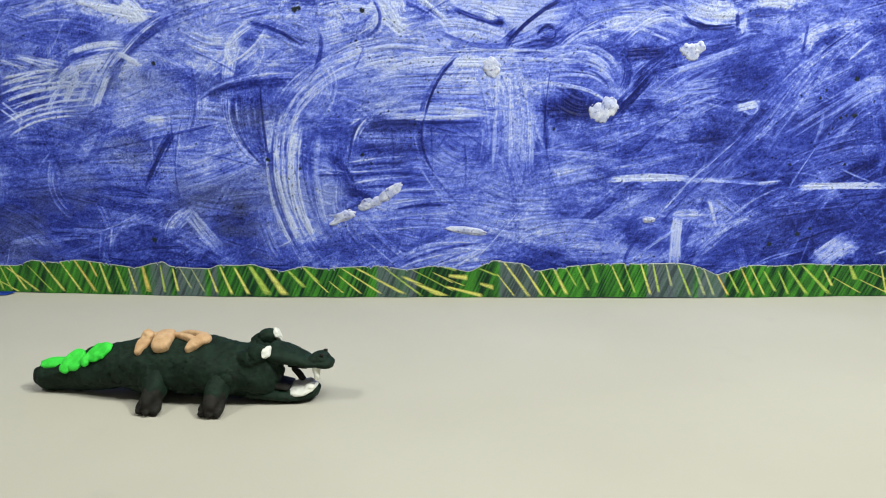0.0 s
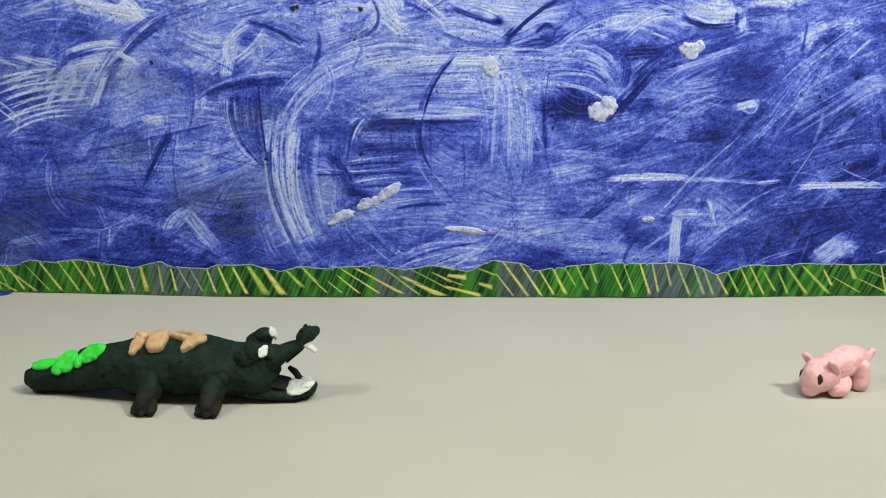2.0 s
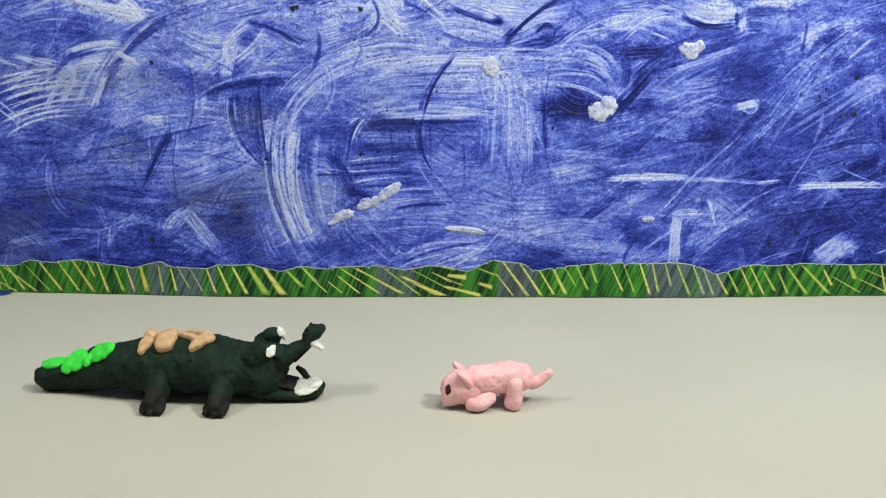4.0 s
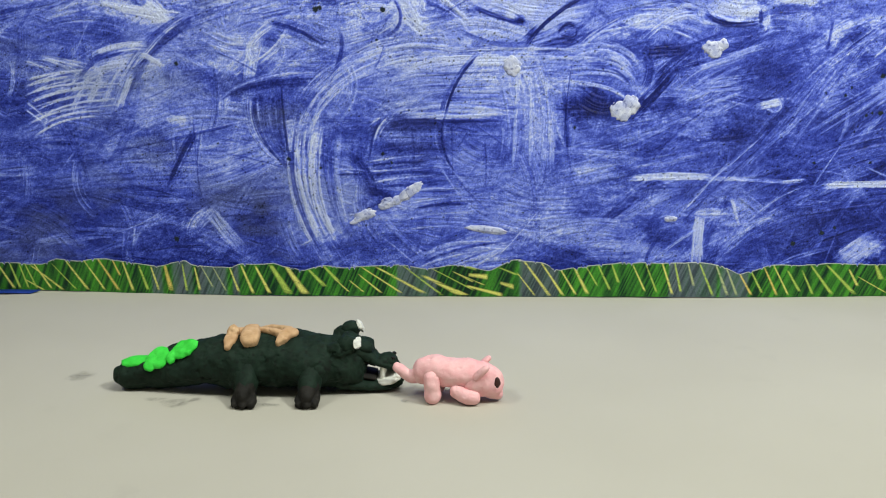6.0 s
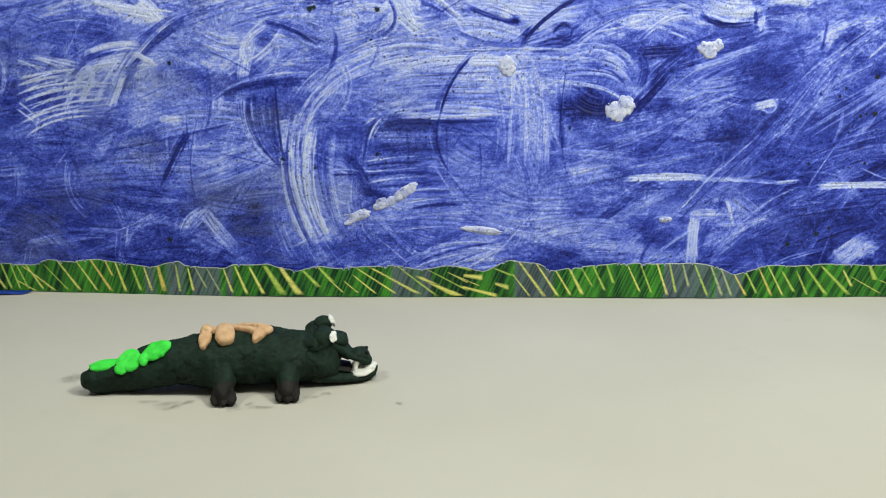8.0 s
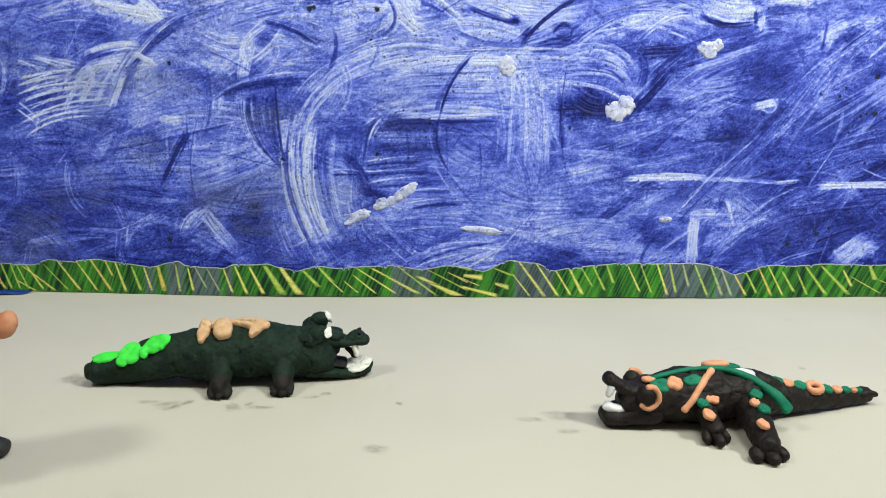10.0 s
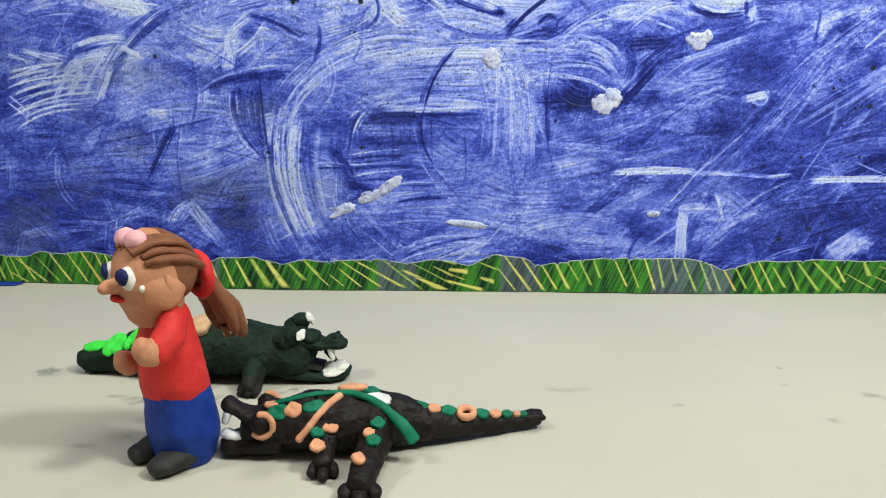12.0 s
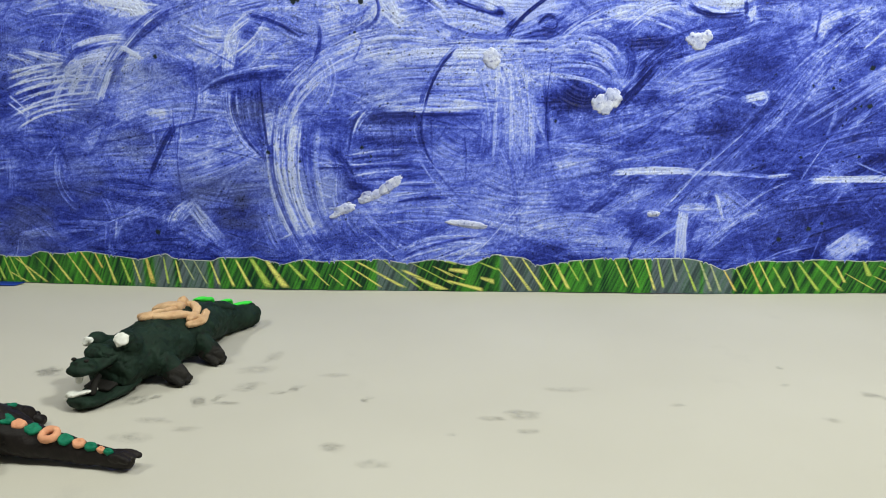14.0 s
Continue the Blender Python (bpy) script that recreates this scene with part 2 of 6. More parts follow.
def stroke(x0, z0, x1, z1, x2, z2, width, level, strength, bristle, n=30):
    """One sweep of a dry brush along a bent line; the bristles part into threads."""
    global tone, relief
    s = np.linspace(0, 1, n)[:, None]
    line = (1 - s) ** 2 * np.array([x0, z0]) + 2 * s * (1 - s) * np.array([x1, z1]) + s ** 2 * np.array([x2, z2])
    pad = width * 0.75 + 2
    i0, i1 = int((line[:, 0].min() - pad - X0) / STEP), int((line[:, 0].max() + pad - X0) / STEP) + 1
    j0, j1 = int((line[:, 1].min() - pad - Z0) / STEP), int((line[:, 1].max() + pad - Z0) / STEP) + 1
    i0, j0, i1, j1 = max(i0, 0), max(j0, 0), min(i1, NX), min(j1, NZ)
    if i1 <= i0 or j1 <= j0:
        return
    gx, gz = GX[j0:j1, i0:i1], GZ[j0:j1, i0:i1]
    best = np.full(gx.shape, 1e9)
    along, across = np.zeros(gx.shape), np.zeros(gx.shape)
    run = 0.0
    for a, b in zip(line, line[1:]):
        d = b - a
        length = max(math.hypot(*d), 1e-6)
        t = np.clip(((gx - a[0]) * d[0] + (gz - a[1]) * d[1]) / length ** 2, 0, 1)
        ex, ez = gx - a[0] - t * d[0], gz - a[1] - t * d[1]
        dist = np.hypot(ex, ez)
        near = dist < best
        best = np.where(near, dist, best)
        along = np.where(near, run + t * length, along)
        across = np.where(near, (d[0] * ez - d[1] * ex) / length, across)
        run += length
    # threads: noise that is long along the stroke and fine across it
    ca, cc = 48.0, 1.9
    g = rng.uniform(0, 1, (int(run / ca) + 3, int(2 * pad / cc) + 3))
    u, v = along / ca, (np.clip(across, -pad, pad) + pad) / cc
    i, j = u.astype(int), v.astype(int)
    fa, fb = u - i, v - j
    thread = (g[i, j] * (1 - fa) + g[i + 1, j] * fa) * (1 - fb) + (g[i, j + 1] * (1 - fa) + g[i + 1, j + 1] * fa) * fb
    fine = rng.uniform(0, 1, (int(run / 15) + 3, int(2 * pad / 0.8) + 3))
    i, j = (along / 15).astype(int), ((np.clip(across, -pad, pad) + pad) / 0.8).astype(int)
    fa = along / 15 - i
    thread = 0.6 * thread + 0.4 * (fine[i, j] * (1 - fa) + fine[i + 1, j] * fa)
    thread = np.clip(0.5 + 2.3 * (thread - 0.5), 0, 1)
    half = width * 0.5
    ragged = half * (0.82 + 0.3 * thread)
    edge = np.clip((ragged - best) / max(half * 0.25, 0.8), 0, 1)
    ends = np.clip(along / (0.12 * run + 1) + 0.35 * thread, 0, 1) * np.clip((run - along) / (0.22 * run + 1) + 0.5 * thread - 0.1, 0, 1)
    cover = np.clip(0.70 + bristle * (thread - 0.5), 0, 1)
    alpha = np.clip(edge * ends * cover * strength * 1.2, 0, 1)
    paint = np.clip(level + 0.30 * min(bristle, 1.6) * (thread - 0.55), 0, 1)
    tone[j0:j1, i0:i1] = tone[j0:j1, i0:i1] * (1 - alpha) + paint * alpha
    relief[j0:j1, i0:i1] = relief[j0:j1, i0:i1] * (1 - 0.6 * edge) + edge * ends * (thread - 0.35) * 0.42


BROKEN = 0.55 * soft_noise(13, 5) + 0.35 * soft_noise(4.5, 2.2) + 0.25 * soft_noise(1.7, 1.2)


def cloud(x, z, rx, rz, turn, level, strength):
    """A soft patch of sponged or wiped paint with a broken edge."""
    global tone, relief
    reach = max(rx, rz) * 1.7 + 3
    i0, i1 = max(int((x - reach - X0) / STEP), 0), min(int((x + reach - X0) / STEP), NX)
    j0, j1 = max(int((z - reach - Z0) / STEP), 0), min(int((z + reach - Z0) / STEP), NZ)
    if i1 <= i0 or j1 <= j0:
        return
    a = math.radians(turn)
    dx, dz = GX[j0:j1, i0:i1] - x, GZ[j0:j1, i0:i1] - z
    u, v = (dx * math.cos(a) + dz * math.sin(a)) / rx, (dz * math.cos(a) - dx * math.sin(a)) / rz
    rough = BROKEN[j0:j1, i0:i1]
    alpha = np.clip((1.25 - np.hypot(u, v) + 0.75 * rough) / 0.75, 0, 1) * strength
    tone[j0:j1, i0:i1] = tone[j0:j1, i0:i1] * (1 - alpha) + np.clip(level + 0.16 * rough, 0, 1) * alpha
    relief[j0:j1, i0:i1] += alpha * (0.10 if level > 0.8 else 0.0)


specks = []


def speck(x, z, r):
    specks.append((x, z, r))


def loose_strokes(count, seed):
    """The many thin under-strokes that cross the whole sheet."""
    r = np.random.default_rng(seed)
    for _ in range(count):
        x, z = r.uniform(X0, X1), r.uniform(Z0, Z1)
        lean = 8 + 22 * np.clip((x - 120) / 150, 0, 1) + r.normal(0, 18)
        if r.uniform() < 0.16:
            lean += 70
        a, length = math.radians(lean), r.uniform(25, 110)
        dx, dz, bow = math.cos(a) * length / 2, math.sin(a) * length / 2, r.normal(0, 9)
        stroke(x - dx, z - dz, x - dz * bow / length, z + dx * bow / length, x + dx, z + dz, r.uniform(2.5, 15), float(r.uniform(0.0, 0.28) if r.uniform() < 0.5 else r.uniform(0.5, 0.85)), r.uniform(0.18, 0.42), r.uniform(1.6, 3.0), 10)


loose_strokes(820, 3)
stroke(-373, 195, -329, 228, -279, 223, 15.9, 0.90, 0.55, 1.4)
stroke(-355, 182, -345, 198, -336, 213, 6.9, 0.97, 0.85, 0.6)
stroke(-342, 180, -332, 198, -322, 213, 6.9, 0.95, 0.80, 0.6)
stroke(-325, 182, -315, 198, -309, 210, 6.4, 0.92, 0.70, 0.6)
stroke(-411, 222, -378, 220, -355, 205, 9.5, 0.90, 0.50, 1.5)
stroke(-341, 216, -313, 223, -284, 218, 7.4, 0.97, 0.70, 0.7)
stroke(-413, 200, -362, 220, -293, 216, 2.1, 0.97, 0.85, 0.3)
stroke(-414, 193, -363, 212, -290, 208, 2.1, 0.97, 0.85, 0.3)
stroke(-415, 185, -363, 204, -291, 201, 2.1, 0.95, 0.85, 0.3)
stroke(-416, 177, -364, 196, -297, 195, 2.1, 0.95, 0.80, 0.3)
stroke(-417, 168, -365, 189, -303, 188, 2.1, 0.92, 0.75, 0.3)
stroke(-413, 160, -366, 182, -312, 182, 2.1, 0.90, 0.70, 0.3)
stroke(-333, 180, -326, 195, -317, 211, 11.7, 0.90, 0.60, 1.2)
stroke(-323, 180, -307, 231, -247, 263, 15.9, 0.25, 0.50, 1.2)
stroke(-327, 185, -307, 236, -252, 265, 6.4, 0.75, 0.50, 1.2)
stroke(-348, 143, -315, 200, -274, 245, 7.4, 0.20, 0.50, 1.0)
stroke(-290, 275, -280, 265, -276, 259, 18.0, 0.97, 0.85, 0.8)
stroke(-335, 275, -299, 265, -273, 264, 5.3, 0.90, 0.60, 1.0)
stroke(-419, 153, -384, 167, -342, 151, 26.5, 0.55, 0.40, 1.0)
stroke(-309, 154, -253, 180, -190, 167, 31.8, 0.62, 0.45, 1.2)
stroke(-370, 122, -375, 100, -365, 87, 11.7, 0.75, 0.50, 1.2)
stroke(-374, 106, -370, 143, -346, 159, 9.5, 0.25, 0.40, 1.0)
stroke(-280, 106, -272, 138, -252, 157, 7.4, 0.08, 0.90, 0.5)
stroke(-279, 106, -262, 133, -249, 159, 2.7, 0.05, 0.80, 0.4)
stroke(-253, 175, -255, 133, -250, 69, 2.1, 0.15, 0.60, 0.4)
stroke(-262, 62, -251, 75, -241, 84, 14.8, 0.80, 0.50, 1.5)
stroke(-244, 82, -231, 66, -216, 47, 14.8, 0.85, 0.55, 1.5)
stroke(-321, 49, -314, 68, -288, 79, 4.2, 0.70, 0.50, 1.0)
stroke(-356, 68, -300, 63, -259, 90, 15.9, 0.50, 0.40, 1.0)
stroke(-428, 78, -395, 67, -381, 45, 31.8, 0.35, 0.30, 1.0)
stroke(-425, 105, -339, 122, -192, 123, 42.4, 0.50, 0.35, 1.2)
stroke(-247, 112, -203, 123, -165, 149, 31.8, 0.68, 0.45, 1.3)
stroke(-230, 128, -202, 138, -181, 139, 21.2, 0.60, 0.40, 1.2)
stroke(-227, 175, -224, 220, -187, 228, 15.9, 0.70, 0.50, 1.2)
stroke(-199, 195, -195, 225, -180, 250, 8.5, 0.85, 0.60, 1.2)
stroke(-199, 190, -199, 245, -165, 257, 13.8, 0.70, 0.50, 1.5)
stroke(-175, 255, -124, 245, -122, 220, 18.0, 0.20, 0.50, 1.5)
stroke(-164, 260, -114, 255, -121, 220, 7.4, 0.75, 0.50, 1.2)
stroke(-220, 193, -177, 208, -131, 203, 13.8, 0.12, 0.70, 1.3)
stroke(-199, 200, -162, 210, -131, 208, 5.3, 0.65, 0.60, 1.0)
stroke(-181, 240, -156, 230, -188, 210, 15.9, 0.65, 0.50, 1.4)
stroke(-197, 188, -204, 154, -166, 128, 19.1, 0.60, 0.60, 1.6)
stroke(-194, 185, -199, 149, -163, 123, 6.4, 0.10, 0.60, 1.0)
stroke(-170, 195, -172, 159, -166, 128, 7.4, 0.10, 0.60, 1.0)
stroke(-145, 245, -115, 225, -73, 245, 31.8, 0.60, 0.40, 1.4)
stroke(-114, 245, -63, 255, -62, 279, 26.5, 0.75, 0.50, 1.4)
stroke(-93, 250, -68, 245, -57, 269, 8.5, 0.30, 0.50, 1.0)
stroke(-47, 274, -48, 250, -30, 255, 26.5, 0.96, 0.85, 0.8)
stroke(-57, 272, -42, 259, -43, 245, 11.7, 0.95, 0.60, 1.2)
stroke(-22, 274, 3, 259, 8, 245, 10.6, 0.85, 0.50, 1.4)
stroke(-142, 180, -109, 230, 8, 230, 31.8, 0.62, 0.60, 1.8)
stroke(-148, 159, -125, 215, -43, 230, 15.9, 0.75, 0.60, 1.8)
stroke(-64, 210, -2, 230, 151, 220, 23.3, 0.78, 0.60, 1.8)
stroke(-74, 195, -2, 210, 147, 200, 21.2, 0.66, 0.55, 1.8)
stroke(-69, 175, 8, 190, 60, 175, 18.0, 0.85, 0.60, 1.8)
stroke(-74, 215, -43, 225, 39, 225, 8.5, 0.90, 0.60, 1.2)
stroke(-43, 195, 34, 200, 60, 195, 31.8, 0.62, 0.50, 1.8)
stroke(100, 225, 140, 235, 154, 210, 19.1, 0.80, 0.60, 1.8)
stroke(95, 210, 131, 215, 155, 200, 10.6, 0.75, 0.60, 1.5)
stroke(111, 190, 132, 175, 137, 190, 31.8, 0.12, 0.60, 1.2)
stroke(90, 200, 94, 170, 97, 144, 4.2, 0.12, 0.60, 0.8)
stroke(-20, 175, -15, 200, 12, 226, 4.8, 0.05, 0.90, 0.5)
stroke(-20, 172, -26, 139, -10, 118, 6.4, 0.15, 0.60, 0.8)
stroke(-83, 139, -85, 159, -69, 172, 6.4, 0.15, 0.50, 0.8)
stroke(-77, 165, -18, 172, 34, 167, 13.8, 0.20, 0.60, 1.5)
stroke(-75, 154, -18, 157, -12, 154, 21.2, 0.25, 0.50, 1.6)
stroke(-81, 134, -44, 144, -13, 139, 15.9, 0.30, 0.50, 1.6)
stroke(-70, 123, -34, 131, -7, 126, 10.6, 0.55, 0.50, 1.6)
stroke(-148, 159, -162, 96, -124, 39, 31.8, 0.72, 0.75, 2.0)
stroke(-135, 157, -151, 102, -121, 48, 11.7, 0.90, 0.70, 1.5)
stroke(-125, 159, -135, 102, -104, 53, 11.7, 0.25, 0.60, 1.2)
stroke(-117, 154, -127, 107, -109, 59, 15.9, 0.60, 0.50, 1.8)
stroke(-160, 144, -167, 102, -137, 42, 5.3, 0.15, 0.60, 1.0)
stroke(-96, 149, -103, 107, -76, 97, 15.9, 0.12, 0.50, 1.2)
stroke(-104, 134, -86, 123, -84, 97, 7.4, 0.08, 0.60, 0.8)
stroke(-173, 85, -172, 58, -159, 39, 15.9, 0.60, 0.50, 1.5)
stroke(-179, 75, -177, 58, -181, 39, 5.3, 0.75, 0.50, 1.0)
stroke(-65, 107, -2, 102, 51, 113, 26.5, 0.55, 0.50, 1.8)
stroke(-50, 86, 8, 97, 56, 86, 21.2, 0.55, 0.50, 1.8)
stroke(-72, 70, -13, 78, 51, 65, 19.1, 0.50, 0.40, 1.8)
stroke(-77, 53, -24, 43, 41, 54, 13.8, 0.55, 0.50, 1.6)
stroke(-71, 72, -56, 54, -40, 40, 7.4, 0.75, 0.50, 1.0)
stroke(-34, 40, -13, 56, 46, 48, 7.4, 0.85, 0.50, 1.2)
stroke(-2, 144, 24, 123, 55, 134, 31.8, 0.50, 0.40, 1.6)
stroke(-68, 99, -76, 89, -84, 91, 8.5, 0.05, 0.90, 0.4)
stroke(-84, 99, -71, 99, -50, 94, 10.6, 0.15, 0.50, 0.8)
stroke(59, 215, 76, 175, 69, 134, 37.1, 0.74, 0.60, 1.6)
stroke(75, 185, 76, 149, 74, 102, 21.2, 0.75, 0.55, 1.5)
stroke(55, 144, 77, 107, 67, 81, 31.8, 0.62, 0.50, 1.4)
stroke(40, 107, 77, 86, 93, 107, 31.8, 0.60, 0.45, 1.5)
stroke(88, 107, 140, 118, 155, 123, 31.8, 0.55, 0.40, 1.4)
stroke(35, 86, 62, 75, 115, 81, 42.4, 0.60, 0.45, 1.4)
stroke(78, 54, 115, 70, 153, 59, 31.8, 0.66, 0.50, 1.2)
stroke(111, 43, 137, 48, 164, 43, 21.2, 0.72, 0.50, 1.2)
stroke(61, 123, 72, 75, 70, 48, 5.3, 0.20, 0.50, 0.8)
stroke(93, 190, 92, 134, 106, 102, 2.7, 0.10, 0.60, 0.5)
stroke(54, 237, 74, 259, 104, 274, 6.4, 0.04, 0.95, 0.4)
stroke(38, 254, 49, 252, 56, 259, 8.5, 0.05, 0.80, 0.6)
stroke(48, 269, 74, 265, 101, 267, 28.6, 0.97, 0.85, 0.7)
stroke(23, 269, 43, 267, 54, 257, 13.8, 0.75, 0.50, 1.4)
stroke(69, 250, 84, 259, 114, 264, 12.7, 0.88, 0.60, 1.3)
stroke(84, 247, 89, 252, 99, 250, 6.4, 0.10, 0.60, 0.8)
stroke(110, 240, 149, 269, 211, 255, 26.5, 0.80, 0.60, 1.6)
stroke(140, 245, 174, 264, 211, 250, 13.8, 0.90, 0.60, 1.4)
stroke(114, 254, 159, 271, 209, 274, 15.9, 0.50, 0.50, 1.4)
stroke(189, 269, 216, 255, 256, 259, 19.1, 0.72, 0.50, 1.3)
stroke(222, 268, 251, 257, 271, 265, 21.2, 0.95, 0.75, 0.8)
stroke(215, 259, 226, 255, 236, 250, 6.4, 0.06, 0.70, 0.8)
stroke(281, 269, 295, 274, 311, 270, 10.6, 0.97, 0.80, 0.8)
stroke(262, 245, 277, 255, 292, 250, 15.9, 0.80, 0.50, 1.3)
stroke(267, 245, 271, 255, 271, 260, 7.4, 0.92, 0.60, 1.0)
stroke(166, 128, 215, 175, 277, 245, 26.5, 0.30, 0.50, 1.8)
stroke(153, 170, 173, 190, 188, 210, 13.8, 0.05, 0.80, 1.0)
stroke(173, 200, 187, 215, 207, 230, 15.9, 0.10, 0.60, 1.4)
stroke(158, 190, 168, 200, 172, 205, 15.9, 0.85, 0.50, 1.3)
stroke(189, 185, 223, 215, 259, 225, 23.3, 0.62, 0.50, 1.6)
stroke(195, 175, 230, 195, 255, 200, 21.2, 0.60, 0.50, 1.6)
stroke(165, 154, 200, 175, 231, 175, 19.1, 0.35, 0.50, 1.6)
stroke(241, 107, 285, 159, 341, 230, 21.2, 0.35, 0.50, 1.8)
stroke(266, 134, 304, 180, 353, 255, 26.5, 0.25, 0.50, 1.8)
stroke(292, 139, 328, 195, 373, 265, 21.2, 0.50, 0.45, 1.8)
stroke(221, 81, 266, 128, 319, 180, 7.4, 0.65, 0.40, 1.5)
stroke(325, 235, 334, 245, 349, 250, 15.9, 0.78, 0.55, 1.2)
stroke(349, 245, 359, 255, 375, 250, 10.6, 0.75, 0.50, 1.2)
stroke(278, 180, 288, 175, 283, 182, 10.6, 0.75, 0.50, 1.2)
stroke(349, 149, 372, 175, 407, 190, 31.8, 0.50, 0.40, 1.6)
stroke(371, 185, 391, 200, 405, 200, 21.2, 0.70, 0.45, 1.3)
stroke(325, 123, 365, 144, 411, 149, 31.8, 0.50, 0.40, 1.6)
stroke(200, 75, 247, 102, 309, 123, 26.5, 0.40, 0.40, 1.6)
stroke(156, 114, 203, 117, 231, 113, 6.9, 0.95, 0.95, 0.3)
stroke(227, 112, 272, 114, 315, 107, 4.8, 0.88, 0.75, 0.4)
stroke(337, 108, 369, 106, 416, 107, 5.8, 0.95, 0.95, 0.3)
stroke(161, 123, 192, 128, 239, 139, 15.9, 0.60, 0.40, 1.6)
stroke(221, 37, 218, 59, 222, 78, 12.7, 0.95, 0.90, 0.8)
stroke(219, 75, 229, 83, 243, 78, 13.8, 0.85, 0.40, 1.6)
stroke(251, 75, 254, 86, 258, 97, 8.5, 0.80, 0.30, 1.6)
stroke(255, 97, 269, 86, 281, 78, 18.0, 0.72, 0.35, 1.8)
stroke(184, 73, 191, 76, 198, 73, 8.5, 0.97, 0.80, 0.8)
stroke(276, 72, 286, 75, 292, 71, 7.4, 0.90, 0.60, 1.0)
stroke(175, 54, 179, 70, 189, 81, 15.9, 0.20, 0.50, 1.2)
stroke(149, 37, 159, 54, 169, 64, 12.7, 0.70, 0.40, 1.3)
stroke(266, 53, 318, 80, 380, 107, 21.2, 0.35, 0.40, 1.6)
stroke(276, 70, 337, 107, 388, 128, 12.7, 0.60, 0.35, 1.6)
stroke(360, 35, 373, 47, 392, 57, 21.2, 0.93, 0.80, 0.9)
stroke(300, 40, 331, 53, 373, 69, 26.5, 0.30, 0.40, 1.4)
stroke(386, 47, 406, 69, 420, 80, 21.2, 0.45, 0.40, 1.4)
stroke(307, 80, 350, 86, 418, 96, 21.2, 0.45, 0.40, 1.6)
stroke(-113, 264, -93, 274, -62, 269, 19.1, 0.80, 0.60, 1.2)
stroke(-144, 260, -123, 269, -93, 262, 15.9, 0.70, 0.50, 1.4)
stroke(-22, 245, 8, 259, 49, 245, 21.2, 0.72, 0.55, 1.5)
stroke(155, 255, 180, 259, 211, 245, 21.2, 0.85, 0.60, 1.2)
stroke(-185, 260, -154, 269, -123, 264, 15.9, 0.65, 0.50, 1.4)
stroke(-232, 245, -207, 230, -186, 240, 21.2, 0.65, 0.50, 1.3)
stroke(-115, 220, -95, 200, -116, 175, 19.1, 0.66, 0.50, 1.5)
stroke(-94, 225, -43, 240, -2, 230, 13.8, 0.75, 0.50, 1.5)
stroke(39, 200, 50, 165, 45, 134, 26.5, 0.66, 0.45, 1.5)
stroke(-97, 113, -104, 70, -77, 48, 13.8, 0.60, 0.50, 1.6)
stroke(-49, 160, -44, 134, -50, 107, 3.2, 0.10, 0.60, 0.5)
stroke(19, 149, 22, 123, 20, 102, 2.7, 0.12, 0.60, 0.5)
stroke(114, 264, 140, 245, 160, 245, 8.5, 0.20, 0.50, 1.2)
stroke(-2, 245, 29, 230, 59, 235, 5.3, 0.20, 0.50, 1.0)
stroke(-114, 250, -104, 230, -126, 200, 5.3, 0.15, 0.60, 1.0)
stroke(-234, 220, -226, 185, -239, 154, 7.4, 0.20, 0.50, 1.2)
stroke(-298, 216, -308, 164, -339, 122, 8.5, 0.25, 0.50, 1.2)
stroke(-274, 245, -231, 265, -184, 274, 10.6, 0.20, 0.50, 1.3)
stroke(-397, 246, -352, 261, -311, 246, 26.5, 0.25, 0.50, 1.4)
stroke(-384, 169, -366, 132, -363, 100, 10.6, 0.25, 0.50, 1.2)
# second coat: wiped patches, then the strokes that lie uppermost
cloud(-344, 247, 80, 14, 0, 0.34, 0.60)
cloud(-122, 252, 24, 21, 0, 0.70, 0.50)
cloud(-281, 180, 48, 24, 0, 0.60, 0.55)
cloud(-229, 203, 32, 12, 0, 0.28, 0.55)
cloud(-359, 161, 32, 12, 0, 0.40, 0.50)
cloud(-220, 218, 15, 12, 0, 0.72, 0.60)
cloud(-390, 80, 51, 24, 0, 0.24, 0.55)
cloud(-302, 119, 45, 15, 0, 0.52, 0.50)
cloud(-280, 54, 29, 17, 0, 0.20, 0.60)
cloud(-191, 66, 21, 26, 0, 0.22, 0.60)
cloud(-402, 121, 32, 21, 0, 0.42, 0.50)
cloud(-13, 197, 59, 24, 0, 0.68, 0.60)
cloud(-44, 162, 29, 9, 0, 0.12, 0.80)
cloud(68, 175, 26, 40, 0, 0.70, 0.60)
cloud(114, 177, 22, 11, 0, 0.07, 0.85)
cloud(-97, 158, 24, 9, 0, 0.18, 0.60)
cloud(-55, 141, 29, 7, 0, 0.14, 0.70)
cloud(-55, 117, 37, 16, 0, 0.32, 0.50)
cloud(-72, 53, 48, 21, 0, 0.38, 0.50)
cloud(13, 107, 24, 22, 0, 0.58, 0.50)
cloud(77, 107, 35, 27, 0, 0.56, 0.50)
cloud(119, 123, 24, 10, 0, 0.70, 0.60)
cloud(121, 56, 29, 16, 0, 0.74, 0.60)
cloud(84, 41, 29, 10, 0, 0.22, 0.60)
cloud(62, 80, 32, 13, 0, 0.60, 0.50)
cloud(-105, 47, 37, 15, 0, 0.25, 0.50)
cloud(134, 262, 27, 12, 0, 0.72, 0.55)
cloud(236, 267, 29, 12, 0, 0.88, 0.70)
cloud(299, 271, 24, 5, 0, 0.97, 0.80)
cloud(182, 229, 29, 8, 0, 0.10, 0.75)
cloud(281, 213, 27, 22, 0, 0.16, 0.65)
